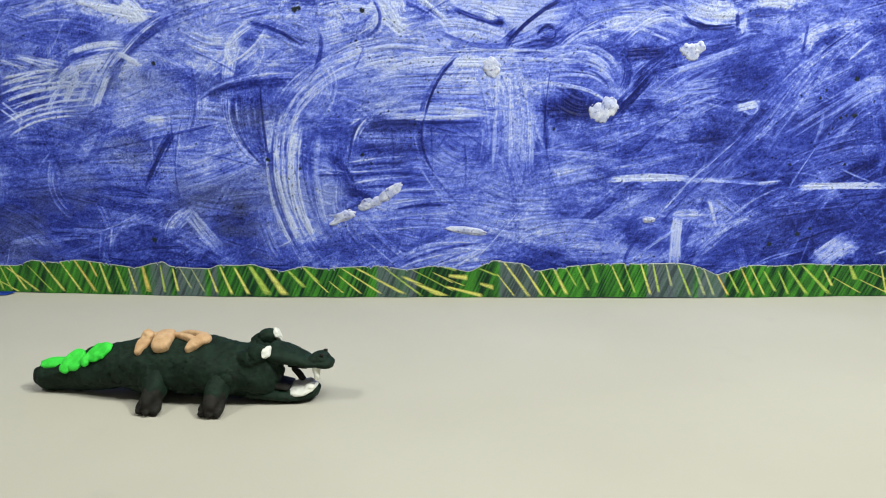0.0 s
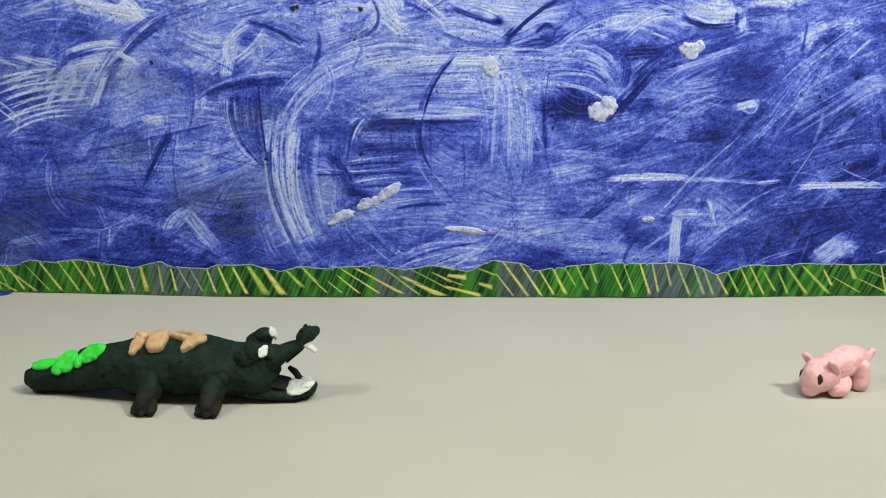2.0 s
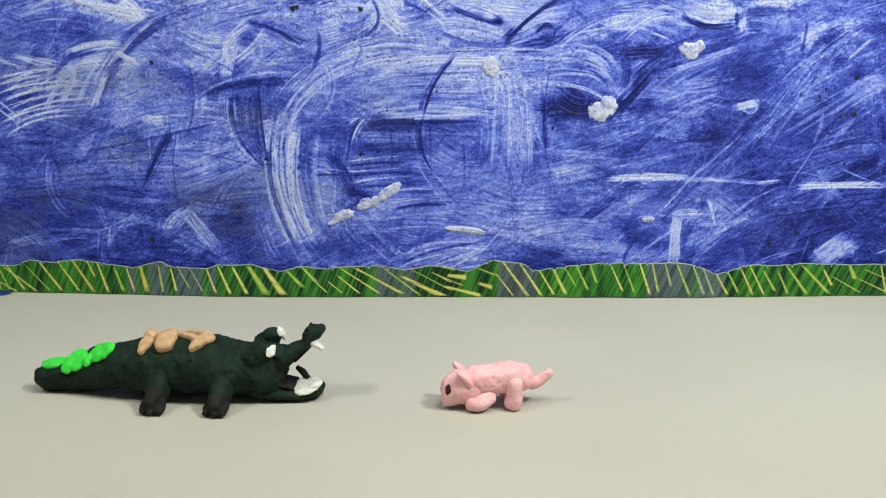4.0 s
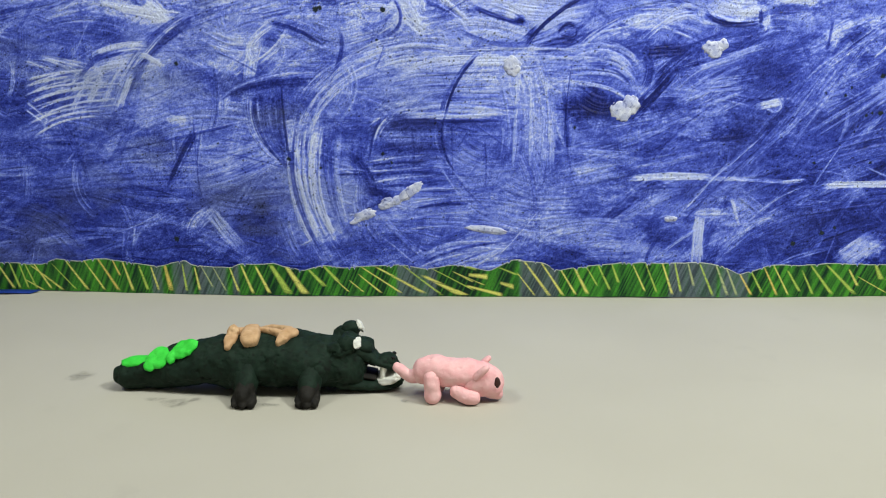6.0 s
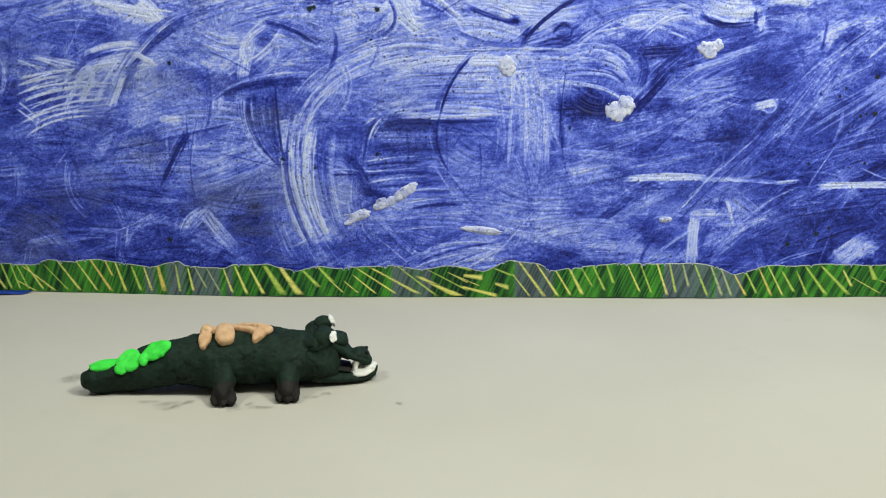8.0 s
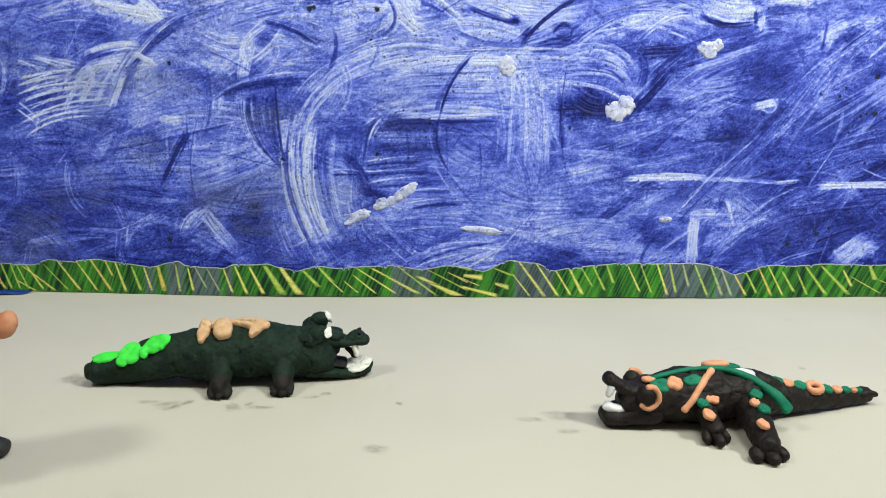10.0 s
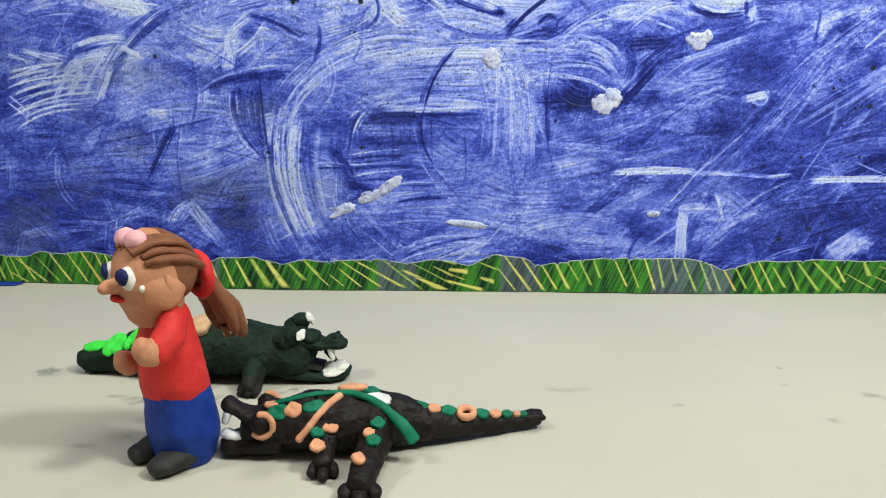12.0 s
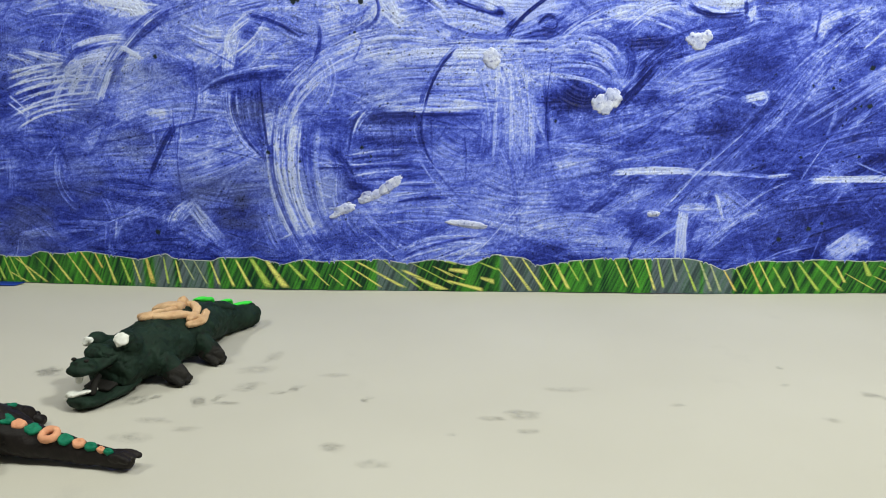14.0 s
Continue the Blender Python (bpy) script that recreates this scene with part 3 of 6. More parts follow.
cloud(160, 200, 12, 14, 0, 0.70, 0.60)
cloud(364, 261, 35, 11, 0, 0.62, 0.55)
cloud(354, 239, 14, 9, 0, 0.12, 0.70)
cloud(393, 192, 13, 17, 0, 0.66, 0.55)
cloud(331, 182, 10, 9, 0, 0.62, 0.50)
cloud(214, 160, 14, 11, 0, 0.72, 0.60)
cloud(218, 141, 32, 7, 0, 0.62, 0.50)
cloud(325, 128, 64, 21, 0, 0.34, 0.45)
cloud(263, 101, 48, 10, 0, 0.34, 0.40)
cloud(357, 77, 59, 16, 0, 0.26, 0.50)
cloud(259, 82, 14, 13, 0, 0.72, 0.65)
cloud(165, 42, 13, 17, 0, 0.74, 0.65)
cloud(153, 61, 15, 14, 0, 0.70, 0.55)
cloud(197, 53, 21, 9, 0, 0.25, 0.50)
cloud(295, 47, 32, 11, 0, 0.25, 0.50)
cloud(377, 44, 18, 11, 28, 0.93, 0.80)
cloud(402, 63, 21, 11, 0, 0.12, 0.60)
cloud(61, 262, 32, 13, 0, 0.97, 0.85)
cloud(-53, 263, 12, 17, -20, 0.92, 0.70)
cloud(-282, 262, 13, 7, 0, 0.97, 0.85)
cloud(-177, 240, 9, 7, 0, 0.20, 0.60)
stroke(-321, 273, -289, 268, -258, 264, 2.7, 0.97, 0.85, 0.5)
stroke(-318, 267, -298, 263, -277, 259, 2.7, 0.95, 0.85, 0.5)
stroke(-248, 261, -292, 242, -316, 205, 15.0, 0.20, 0.65, 1.4)
stroke(-265, 254, -277, 249, -304, 219, 4.8, 0.80, 0.75, 1.4)
stroke(-257, 249, -280, 235, -311, 211, 2.7, 0.12, 0.80, 0.6)
stroke(-311, 237, -352, 226, -363, 203, 7.0, 0.18, 0.60, 1.2)
stroke(-401, 226, -381, 224, -354, 217, 5.9, 0.93, 0.85, 0.9)
stroke(-412, 222, -398, 219, -387, 210, 4.3, 0.93, 0.85, 0.9)
stroke(-342, 227, -324, 236, -297, 235, 9.1, 0.88, 0.80, 1.2)
stroke(-300, 227, -291, 226, -280, 217, 5.4, 0.85, 0.70, 1.3)
stroke(-412, 205, -383, 213, -356, 214, 2.7, 1.00, 1.00, 0.1)
stroke(-415, 199, -389, 207, -365, 208, 2.7, 1.00, 1.00, 0.1)
stroke(-416, 191, -382, 204, -327, 202, 2.7, 1.00, 1.00, 0.1)
stroke(-412, 184, -374, 199, -328, 198, 2.7, 1.00, 1.00, 0.1)
stroke(-408, 176, -375, 193, -333, 191, 2.7, 1.00, 1.00, 0.1)
stroke(-402, 171, -373, 186, -334, 186, 2.7, 1.00, 1.00, 0.1)
stroke(-414, 165, -385, 179, -345, 181, 2.7, 1.00, 1.00, 0.1)
stroke(-404, 162, -376, 177, -340, 176, 2.7, 1.00, 1.00, 0.1)
stroke(-410, 153, -383, 171, -347, 171, 2.7, 1.00, 1.00, 0.1)
stroke(-417, 185, -407, 178, -396, 167, 2.7, 1.00, 1.00, 0.1)
stroke(-418, 178, -411, 173, -401, 166, 2.7, 1.00, 1.00, 0.1)
stroke(-348, 211, -360, 194, -371, 176, 5.4, 0.96, 0.90, 0.7)
stroke(-331, 211, -335, 205, -338, 199, 4.3, 0.92, 0.85, 0.7)
stroke(-311, 208, -318, 193, -326, 178, 7.0, 0.96, 0.90, 0.8)
stroke(-338, 208, -347, 199, -357, 190, 3.2, 0.90, 0.70, 0.7)
cloud(-268, 167, 12, 4, 0, 0.88, 0.70)
stroke(-230, 184, -202, 203, -145, 204, 4.8, 0.12, 0.62, 0.7)
stroke(-227, 187, -190, 214, -148, 211, 4.3, 0.76, 0.60, 1.0)
stroke(-193, 222, -205, 235, -175, 253, 8.0, 0.88, 0.75, 1.2)
stroke(-161, 246, -168, 232, -191, 219, 5.9, 0.78, 0.70, 1.3)
stroke(-176, 255, -148, 250, -129, 234, 4.3, 0.12, 0.75, 1.0)
stroke(-179, 195, -189, 157, -162, 127, 16.1, 0.20, 0.55, 1.3)
stroke(-196, 192, -206, 154, -169, 124, 2.7, 0.90, 0.85, 0.4)
stroke(-190, 190, -196, 150, -164, 124, 1.6, 0.80, 0.70, 0.3)
stroke(-168, 197, -168, 164, -163, 130, 2.7, 0.05, 0.85, 0.4)
stroke(-252, 156, -223, 162, -195, 168, 3.2, 0.78, 0.75, 1.0)
stroke(-339, 137, -286, 147, -202, 166, 3.2, 0.18, 0.65, 0.7)
stroke(-254, 154, -268, 136, -283, 105, 5.4, 0.04, 0.95, 0.4)
stroke(-241, 174, -261, 122, -247, 89, 1.6, 0.12, 0.70, 0.3)
stroke(-371, 127, -381, 96, -360, 79, 8.0, 0.62, 0.60, 1.3)
stroke(-290, 82, -312, 65, -347, 58, 1.6, 0.75, 0.80, 0.3)
stroke(-247, 80, -260, 74, -263, 61, 10.7, 0.90, 0.80, 0.9)
stroke(-241, 77, -233, 59, -216, 46, 10.7, 0.88, 0.80, 1.0)
stroke(-405, 93, -374, 94, -343, 96, 3.2, 0.18, 0.60, 0.8)
stroke(-163, 101, -160, 84, -157, 66, 6.4, 0.66, 0.50, 1.5)
stroke(-318, 67, -320, 56, -322, 45, 3.2, 0.70, 0.60, 1.0)
stroke(-127, 199, -103, 233, -47, 240, 12.8, 0.70, 0.50, 1.8)
stroke(-58, 270, -49, 250, -32, 245, 9.6, 0.92, 0.75, 1.3)
stroke(-62, 274, -48, 251, -71, 242, 3.7, 0.15, 0.70, 0.7)
stroke(-20, 274, -10, 264, 1, 254, 5.4, 0.78, 0.70, 1.3)
stroke(8, 267, 34, 255, 57, 252, 4.8, 0.12, 0.75, 0.8)
cloud(51, 255, 7, 5, 0, 0.02, 0.95)
stroke(105, 274, 72, 258, 55, 231, 4.3, 0.02, 0.95, 0.3)
stroke(141, 255, 110, 241, 102, 227, 5.9, 0.92, 0.80, 0.9)
stroke(84, 244, 94, 258, 101, 247, 2.7, 0.06, 0.85, 0.4)
stroke(101, 247, 103, 237, 87, 242, 2.1, 0.06, 0.80, 0.4)
stroke(-67, 195, -60, 215, -32, 219, 4.8, 0.85, 0.75, 1.2)
stroke(-49, 214, -26, 222, 9, 222, 7.0, 0.97, 0.88, 0.8)
stroke(12, 220, 23, 220, 35, 220, 8.0, 0.93, 0.85, 0.9)
stroke(-49, 171, -6, 172, 37, 173, 9.1, 0.92, 0.85, 1.0)
stroke(39, 210, 61, 212, 82, 214, 6.4, 0.80, 0.60, 1.4)
stroke(-44, 209, -5, 209, 34, 210, 2.1, 0.30, 0.55, 0.8)
stroke(-41, 203, -3, 204, 34, 204, 2.1, 0.88, 0.55, 0.8)
stroke(-37, 198, -2, 198, 34, 199, 2.1, 0.30, 0.55, 0.8)
stroke(-34, 192, -0, 193, 34, 193, 2.1, 0.88, 0.55, 0.8)
stroke(-31, 187, 1, 187, 34, 188, 2.1, 0.30, 0.55, 0.8)
stroke(-28, 181, 3, 182, 34, 182, 2.1, 0.88, 0.55, 0.8)
stroke(-70, 161, -42, 168, -22, 164, 7.5, 0.08, 0.80, 0.7)
stroke(-21, 166, 7, 166, 34, 166, 4.3, 0.10, 0.75, 0.8)
stroke(-21, 156, 7, 155, 34, 154, 2.7, 0.70, 0.60, 0.8)
stroke(11, 223, -11, 201, -16, 174, 3.2, 0.04, 0.90, 0.4)
stroke(-16, 174, -27, 147, -7, 116, 3.2, 0.14, 0.75, 0.6)
stroke(-24, 167, -34, 140, 3, 107, 2.1, 0.80, 0.60, 0.6)
stroke(-7, 116, 2, 99, 25, 81, 3.2, 0.20, 0.60, 0.8)
stroke(110, 219, 139, 223, 156, 202, 3.7, 0.95, 0.85, 0.6)
stroke(111, 214, 137, 217, 151, 200, 2.7, 0.30, 0.80, 0.5)
stroke(106, 209, 136, 212, 147, 199, 3.2, 0.90, 0.80, 0.6)
stroke(90, 201, 132, 201, 152, 184, 4.3, 0.85, 0.75, 1.0)
stroke(105, 227, 140, 238, 158, 216, 3.7, 0.85, 0.75, 0.9)
stroke(98, 216, 93, 190, 93, 143, 1.6, 0.08, 0.80, 0.2)
stroke(-69, 168, -78, 161, -82, 147, 5.4, 0.85, 0.80, 0.8)
stroke(-75, 171, -87, 153, -88, 127, 3.2, 0.12, 0.70, 0.7)
stroke(49, 205, 48, 164, 46, 123, 4.3, 0.80, 0.45, 1.8)
stroke(62, 207, 63, 168, 63, 128, 5.4, 0.82, 0.45, 1.8)
stroke(77, 205, 80, 164, 82, 123, 4.8, 0.78, 0.45, 1.8)
stroke(-88, 129, -61, 134, -32, 135, 2.1, 0.86, 0.80, 0.4)
stroke(-87, 120, -61, 121, -33, 124, 2.1, 0.86, 0.80, 0.4)
stroke(-85, 109, -56, 116, -25, 116, 2.1, 0.86, 0.80, 0.4)
stroke(-119, 121, -106, 124, -91, 120, 2.1, 0.86, 0.80, 0.4)
stroke(-50, 100, -34, 105, -18, 104, 2.1, 0.86, 0.80, 0.4)
stroke(-50, 90, -27, 95, -11, 96, 2.1, 0.86, 0.80, 0.4)
stroke(-58, 73, -28, 82, 8, 81, 2.1, 0.86, 0.80, 0.4)
stroke(-120, 77, -104, 80, -88, 78, 2.1, 0.86, 0.80, 0.4)
stroke(-51, 65, -21, 70, -2, 68, 2.1, 0.86, 0.80, 0.4)
stroke(-88, 125, -61, 129, -32, 129, 3.2, 0.10, 0.70, 0.5)
stroke(-86, 116, -53, 119, -29, 120, 3.2, 0.10, 0.70, 0.5)
stroke(-77, 105, -50, 108, -24, 110, 3.2, 0.10, 0.70, 0.5)
stroke(-45, 84, -26, 91, 3, 89, 3.2, 0.10, 0.70, 0.5)
stroke(-119, 116, -101, 118, -91, 116, 3.2, 0.10, 0.70, 0.5)
cloud(-80, 100, 9, 5, 0, 0.02, 0.90)
stroke(-47, 24, -25, 41, 44, 47, 2.7, 0.80, 0.75, 0.5)
stroke(-39, 31, -16, 48, 41, 53, 3.2, 0.14, 0.60, 0.6)
stroke(-78, 58, -60, 44, -45, 30, 2.1, 0.78, 0.75, 0.5)
stroke(-23, 128, -6, 91, 25, 74, 2.7, 0.78, 0.50, 0.8)
stroke(165, 246, 184, 264, 208, 264, 15.0, 0.93, 0.80, 1.3)
stroke(210, 263, 212, 256, 215, 249, 5.4, 0.90, 0.75, 0.9)
stroke(125, 245, 148, 247, 170, 259, 3.2, 0.95, 0.70, 0.6)
stroke(215, 262, 224, 246, 263, 252, 4.8, 0.03, 0.90, 0.5)
stroke(264, 264, 265, 255, 267, 245, 4.3, 0.08, 0.80, 0.6)
cloud(271, 252, 5, 5, 0, 0.92, 0.85)
cloud(299, 253, 15, 9, 0, 0.68, 0.60)
stroke(212, 211, 237, 218, 270, 230, 11.8, 0.66, 0.65, 1.7)
stroke(217, 196, 235, 198, 252, 200, 13.9, 0.64, 0.55, 1.7)
stroke(188, 206, 173, 190, 158, 174, 4.3, 0.03, 0.90, 0.5)
stroke(164, 225, 172, 210, 163, 195, 9.6, 0.14, 0.60, 1.2)
stroke(270, 179, 279, 181, 288, 183, 7.5, 0.88, 0.75, 0.9)
stroke(268, 184, 277, 185, 286, 187, 2.7, 0.06, 0.80, 0.5)
stroke(334, 244, 333, 237, 331, 229, 5.4, 0.78, 0.70, 1.0)
stroke(313, 199, 337, 222, 382, 250, 16.1, 0.55, 0.55, 1.9)
stroke(323, 154, 361, 180, 406, 205, 11.8, 0.50, 0.50, 1.9)
stroke(369, 220, 379, 230, 390, 240, 5.4, 0.72, 0.60, 1.5)
stroke(329, 255, 328, 241, 326, 228, 3.2, 0.08, 0.70, 0.6)
stroke(286, 220, 300, 233, 314, 245, 8.6, 0.30, 0.50, 1.6)
stroke(201, 77, 232, 116, 276, 155, 4.8, 0.70, 0.65, 1.5)
stroke(207, 73, 242, 115, 282, 149, 2.1, 0.12, 0.60, 0.8)
stroke(268, 73, 288, 95, 319, 106, 5.4, 0.64, 0.60, 1.4)
stroke(286, 24, 317, 41, 349, 47, 4.8, 0.62, 0.55, 1.4)
stroke(312, 93, 337, 91, 362, 89, 1.6, 0.75, 0.75, 0.3)
stroke(155, 123, 170, 125, 185, 127, 4.8, 0.76, 0.70, 1.1)
stroke(154, 113, 193, 114, 231, 115, 5.9, 0.97, 0.92, 0.4)
stroke(232, 113, 263, 111, 295, 109, 2.7, 0.70, 0.60, 0.8)
stroke(295, 109, 306, 110, 317, 111, 4.3, 0.93, 0.85, 0.5)
stroke(335, 106, 360, 106, 405, 108, 5.9, 0.97, 0.92, 0.4)
stroke(162, 104, 191, 104, 220, 105, 3.2, 0.20, 0.60, 0.8)
stroke(220, 80, 231, 79, 242, 79, 8.6, 0.85, 0.75, 0.9)
stroke(222, 79, 221, 52, 220, 24, 10.2, 0.92, 0.88, 0.8)
stroke(251, 94, 255, 83, 259, 70, 4.3, 0.85, 0.70, 1.0)
stroke(176, 31, 204, 58, 223, 65, 3.2, 0.66, 0.60, 1.2)
stroke(171, 25, 175, 58, 201, 69, 4.3, 0.20, 0.60, 1.0)
speck(-266, 219, 3.2)
speck(-134, 266, 4.2)
speck(-130, 267, 3.2)
speck(-73, 265, 3.7)
speck(-278, 54, 4.2)
speck(381, 172, 3.7)
speck(373, 172, 2.1)
speck(379, 205, 3.7)
speck(337, 61, 3.7)
speck(349, 66, 2.7)
speck(311, 51, 3.7)
speck(352, 195, 2.1)
speck(329, 190, 1.6)
speck(376, 127, 2.1)
speck(324, 127, 2.1)
speck(-75, 136, 2.7)
speck(-67, 128, 2.1)
speck(-134, 123, 2.1)
speck(-164, 131, 3.2)
speck(56, 81, 1.6)
speck(295, 200, 1.6)
speck(102, 160, 2.1)
speck(-79, 239, 2.1)
speck(347, 188, 2.1)
speck(368, 170, 2.1)
speck(-231, 146, 1.6)
speck(-7, 59, 1.6)
speck(-68, 123, 1.6)

loose = np.random.default_rng(5)
for _ in range(130):  # thin scratches and threads over all
    px, pz, pa, pl = loose.uniform(X0, X1), loose.uniform(Z0, Z1), math.radians(loose.normal(20, 35)), loose.uniform(12, 70)
    stroke(px, pz, px + pl / 2 * math.cos(pa), pz + pl / 2 * math.sin(pa) + loose.normal(0, 3), px + pl * math.cos(pa), pz + pl * math.sin(pa),
           loose.uniform(1.0, 2.8), float(loose.choice([0.0, 0.05, 0.1, 0.12, 0.75, 0.9])), loose.uniform(0.2, 0.5), 1.3, 9)

tone = np.clip(0.395 + 1.34 * (tone - 0.42) + 0.07 * soft_noise(16, 11) + 0.09 * soft_noise(2.6, 1.3) + 0.06 * soft_noise(5, 3) + 0.085 * rng.standard_normal(tone.shape), 0, 1)
tone = np.where(tone > 0.6, 0.6 + 0.80 * (tone - 0.6), tone)
# broad lighter and darker areas over the brush marks, set by region
tone += 0.02 * np.clip((GZ - 150) / 60, 0, 1) * np.clip((40 - GX) / 200, 0, 1) + 0.11 * np.clip((GZ - 130) / 60, 0, 1) * np.clip((GX - 230) / 80, 0, 1) - 0.06 * np.clip((120 - GZ) / 60, 0, 1) * np.clip((-150 - GX) / 90, 0, 1) - 0.06 * np.clip((GZ - 150) / 60, 0, 1) * np.clip(1 - np.abs(GX - 110) / 130, 0, 1) - 0.04 * np.clip((GX - 20) / 120, 0, 1) - 0.05 * np.clip((70 - GZ) / 50, 0, 1) * np.clip((GX - 20) / 80, 0, 1)
mottle = np.clip(0.5 + 0.6 * soft_noise(46, 34) + 0.3 * soft_noise(12, 9), 0, 1)
tone = np.clip(tone + mottle * (0.06 + 0.13 * soft_noise(2.2, 1.7) + 0.06 * rng.standard_normal(tone.shape)) + 0.06 * soft_noise(34, 26), 0, 1)  # sponged, clouded patches
knots = np.array([0.0, 0.25, 0.5, 0.75, 1.0])
sky = np.stack([np.interp(tone, knots, k) for k in ((0.005, 0.022, 0.080, 0.265, 0.69), (0.010, 0.041, 0.127, 0.355, 0.76), (0.13, 0.34, 0.66, 0.93, 1.0))], -1)
grey = np.clip(0.02 + 0.55 * soft_noise(60, 34) + 0.25 * soft_noise(14, 5), 0, 1) * np.clip(0.35 + (-60 - GX) / 260, 0.12, 0.75)
sky = sky * (1 - grey[..., None]) + (np.array([0.13, 0.16, 0.27]) * (0.4 + 1.5 * tone[..., None])) * grey[..., None]  # thin greyish washes
for fx, fz, fr in specks:  # dried specks of dark paint
    wob = 0.75 + 0.5 * rng.uniform(size=GX.shape)
    near = (np.hypot(GX - fx, GZ - fz) < fr * 0.62 * wob)[..., None]
    sky = np.where(near, np.array([0.012, 0.022, 0.03]), sky)
for _ in range(5200):  # flecks of black pigment all over, thicker in places
    fx, fz, fr = rng.uniform(X0 + 4, X1 - 4), rng.uniform(4, Z1 - 4), rng.uniform(0.35, 0.95)
    if rng.uniform() > 0.35 + 0.65 * math.sin(fx * 0.013 + 1) * math.cos(fz * 0.03):
        continue
    i, j = int((fx - X0) / STEP), int((fz - Z0) / STEP)
    cut = (slice(j - 2, j + 3), slice(i - 2, i + 3))
    near = (np.hypot(GX[cut] - fx, (GZ[cut] - fz) * 1.2) < fr)[..., None]
    sky[cut] = np.where(near, sky[cut] * 0.12, sky[cut])
dots = rng.uniform(size=GX.shape)
cluster = np.clip(0.5 + 0.5 * soft_noise(40, 30) + 0.3 * soft_noise(9, 7), 0, 1)
sky = np.where((dots < 0.10 * cluster ** 2)[..., None], sky * 0.25, sky)


def sheet(name, px, py, pz, colours, material):
    """A grid of points as one mesh that carries its paint."""
    nz, nx = px.shape
    co = np.stack([px, py, pz], -1).reshape(-1, 3) * 0.001
    idx = np.arange(nx * nz).reshape(nz, nx)
    quads = np.stack([idx[:-1, :-1], idx[:-1, 1:], idx[1:, 1:], idx[1:, :-1]], -1).reshape(-1)
    data = bpy.data.meshes.new(name)
    data.vertices.add(len(co))
    data.vertices.foreach_set("co", co.astype(np.float32).ravel())
    data.loops.add(len(quads))
    data.loops.foreach_set("vertex_index", quads.astype(np.int32))
    nq = len(quads) // 4
    data.polygons.add(nq)
    data.polygons.foreach_set("loop_start", np.arange(0, nq * 4, 4, dtype=np.int32))
    data.polygons.foreach_set("use_smooth", np.ones(nq, dtype=bool))
    layer = data.attributes.new("paint", "FLOAT_COLOR", "POINT")
    rgba = np.concatenate([colours.reshape(-1, 3), np.ones((nx * nz, 1))], 1)
    layer.data.foreach_set("color", rgba.astype(np.float32).ravel())
    data.update(calc_edges=True)
    data.validate()
    data.materials.append(material)
    return new(name, data)


backdrop = sheet("backdrop", GX, D * 1000 + 3 + bend(GX) - relief * 1.9, GZ, sky, M_SKY)
tagged(backdrop, "large paper sheet with swirling blue and white brushwork", "painting", kind="structure")
board = box("board", (X0 * 0.001, D + 0.040, 0.0), (X1 * 0.001, D + 0.046, Z1 * 0.001), M_WALL)
board.parent = backdrop


def paint_dab(x, z, rx, rz, turn, lumps):
    """A thick dab of white paint standing off the sheet."""
    bm = bmesh.new()
    r = random.Random(int(x * 7 + z))
    for k in range(lumps):
        off = (0, 0) if k == 0 else (r.uniform(-0.5, 0.5) * rx, r.uniform(-0.5, 0.5) * rz)
        s = 1.0 if lumps == 1 else r.uniform(0.5, 0.75)
        blob(bm, (x + off[0], D * 1000 + 3 + float(bend(x)), z + off[1]), (rx * s, 1.5, rz * s), (0, -turn, 0), 0.35, x + k * 3.1, n=16)
    return part("paint_dab", bm, M_DAB, backdrop, "thick lump of white paint")


paint_dab(42, 216, 9.4, 9.0, 0, 4)
paint_dab(147, 177, 11.0, 11.2, 0, 6)
paint_dab(227, 230, 10.6, 8.3, 0, 5)
paint_dab(-50, 101, 13.2, 5.6, 38, 1)
paint_dab(-62, 93, 6.0, 4.4, 38, 1)
paint_dab(-95, 78, 13.0, 6.4, 12, 3)
paint_dab(-100, 74, 9.0, 4.2, 20, 2)
paint_dab(22, 65, 21.0, 3.2, -7, 1)
paint_dab(193, 75, 6.4, 3.2, 0, 2)
paint_dab(-72, 89, 10.0, 6.5, 15, 5)


bm = bmesh.new()
for k, (cx, cy) in enumerate(((-0.500, 0.020), (-0.418, 0.014), (-0.424, 0.006), (-0.445, 0.003), (-0.500, 0.002))):
    for cz in (0.0004, 0.0012):
        bm.verts.new((cx, D + cy, cz + 0.0012 * (k % 2)))
bm.verts.ensure_lookup_table()
bm.faces.new([bm.verts[i] for i in (1, 3, 5, 7, 9)])
bm.faces.new([bm.verts[i] for i in (8, 6, 4, 2, 0)])
for k in range(5):
    i, j = 2 * k, 2 * ((k + 1) % 5)
    bm.faces.new([bm.verts[q] for q in (i, j, j + 1, i + 1)])
part("sheet_corner", bm, M_BLUE, backdrop, "curled lower corner of the painted sheet")

# ---- the torn strips of painted grass ----
BLADES, GREYS = [], []
YELLOWS = ((0.84, 0.82, 0.20), (0.52, 0.68, 0.12), (0.84, 0.66, 0.16), (0.48, 0.54, 0.26))


def blade(*numbers):
    BLADES.append(numbers)


def grey_patch(*ends):
    GREYS.append(ends)


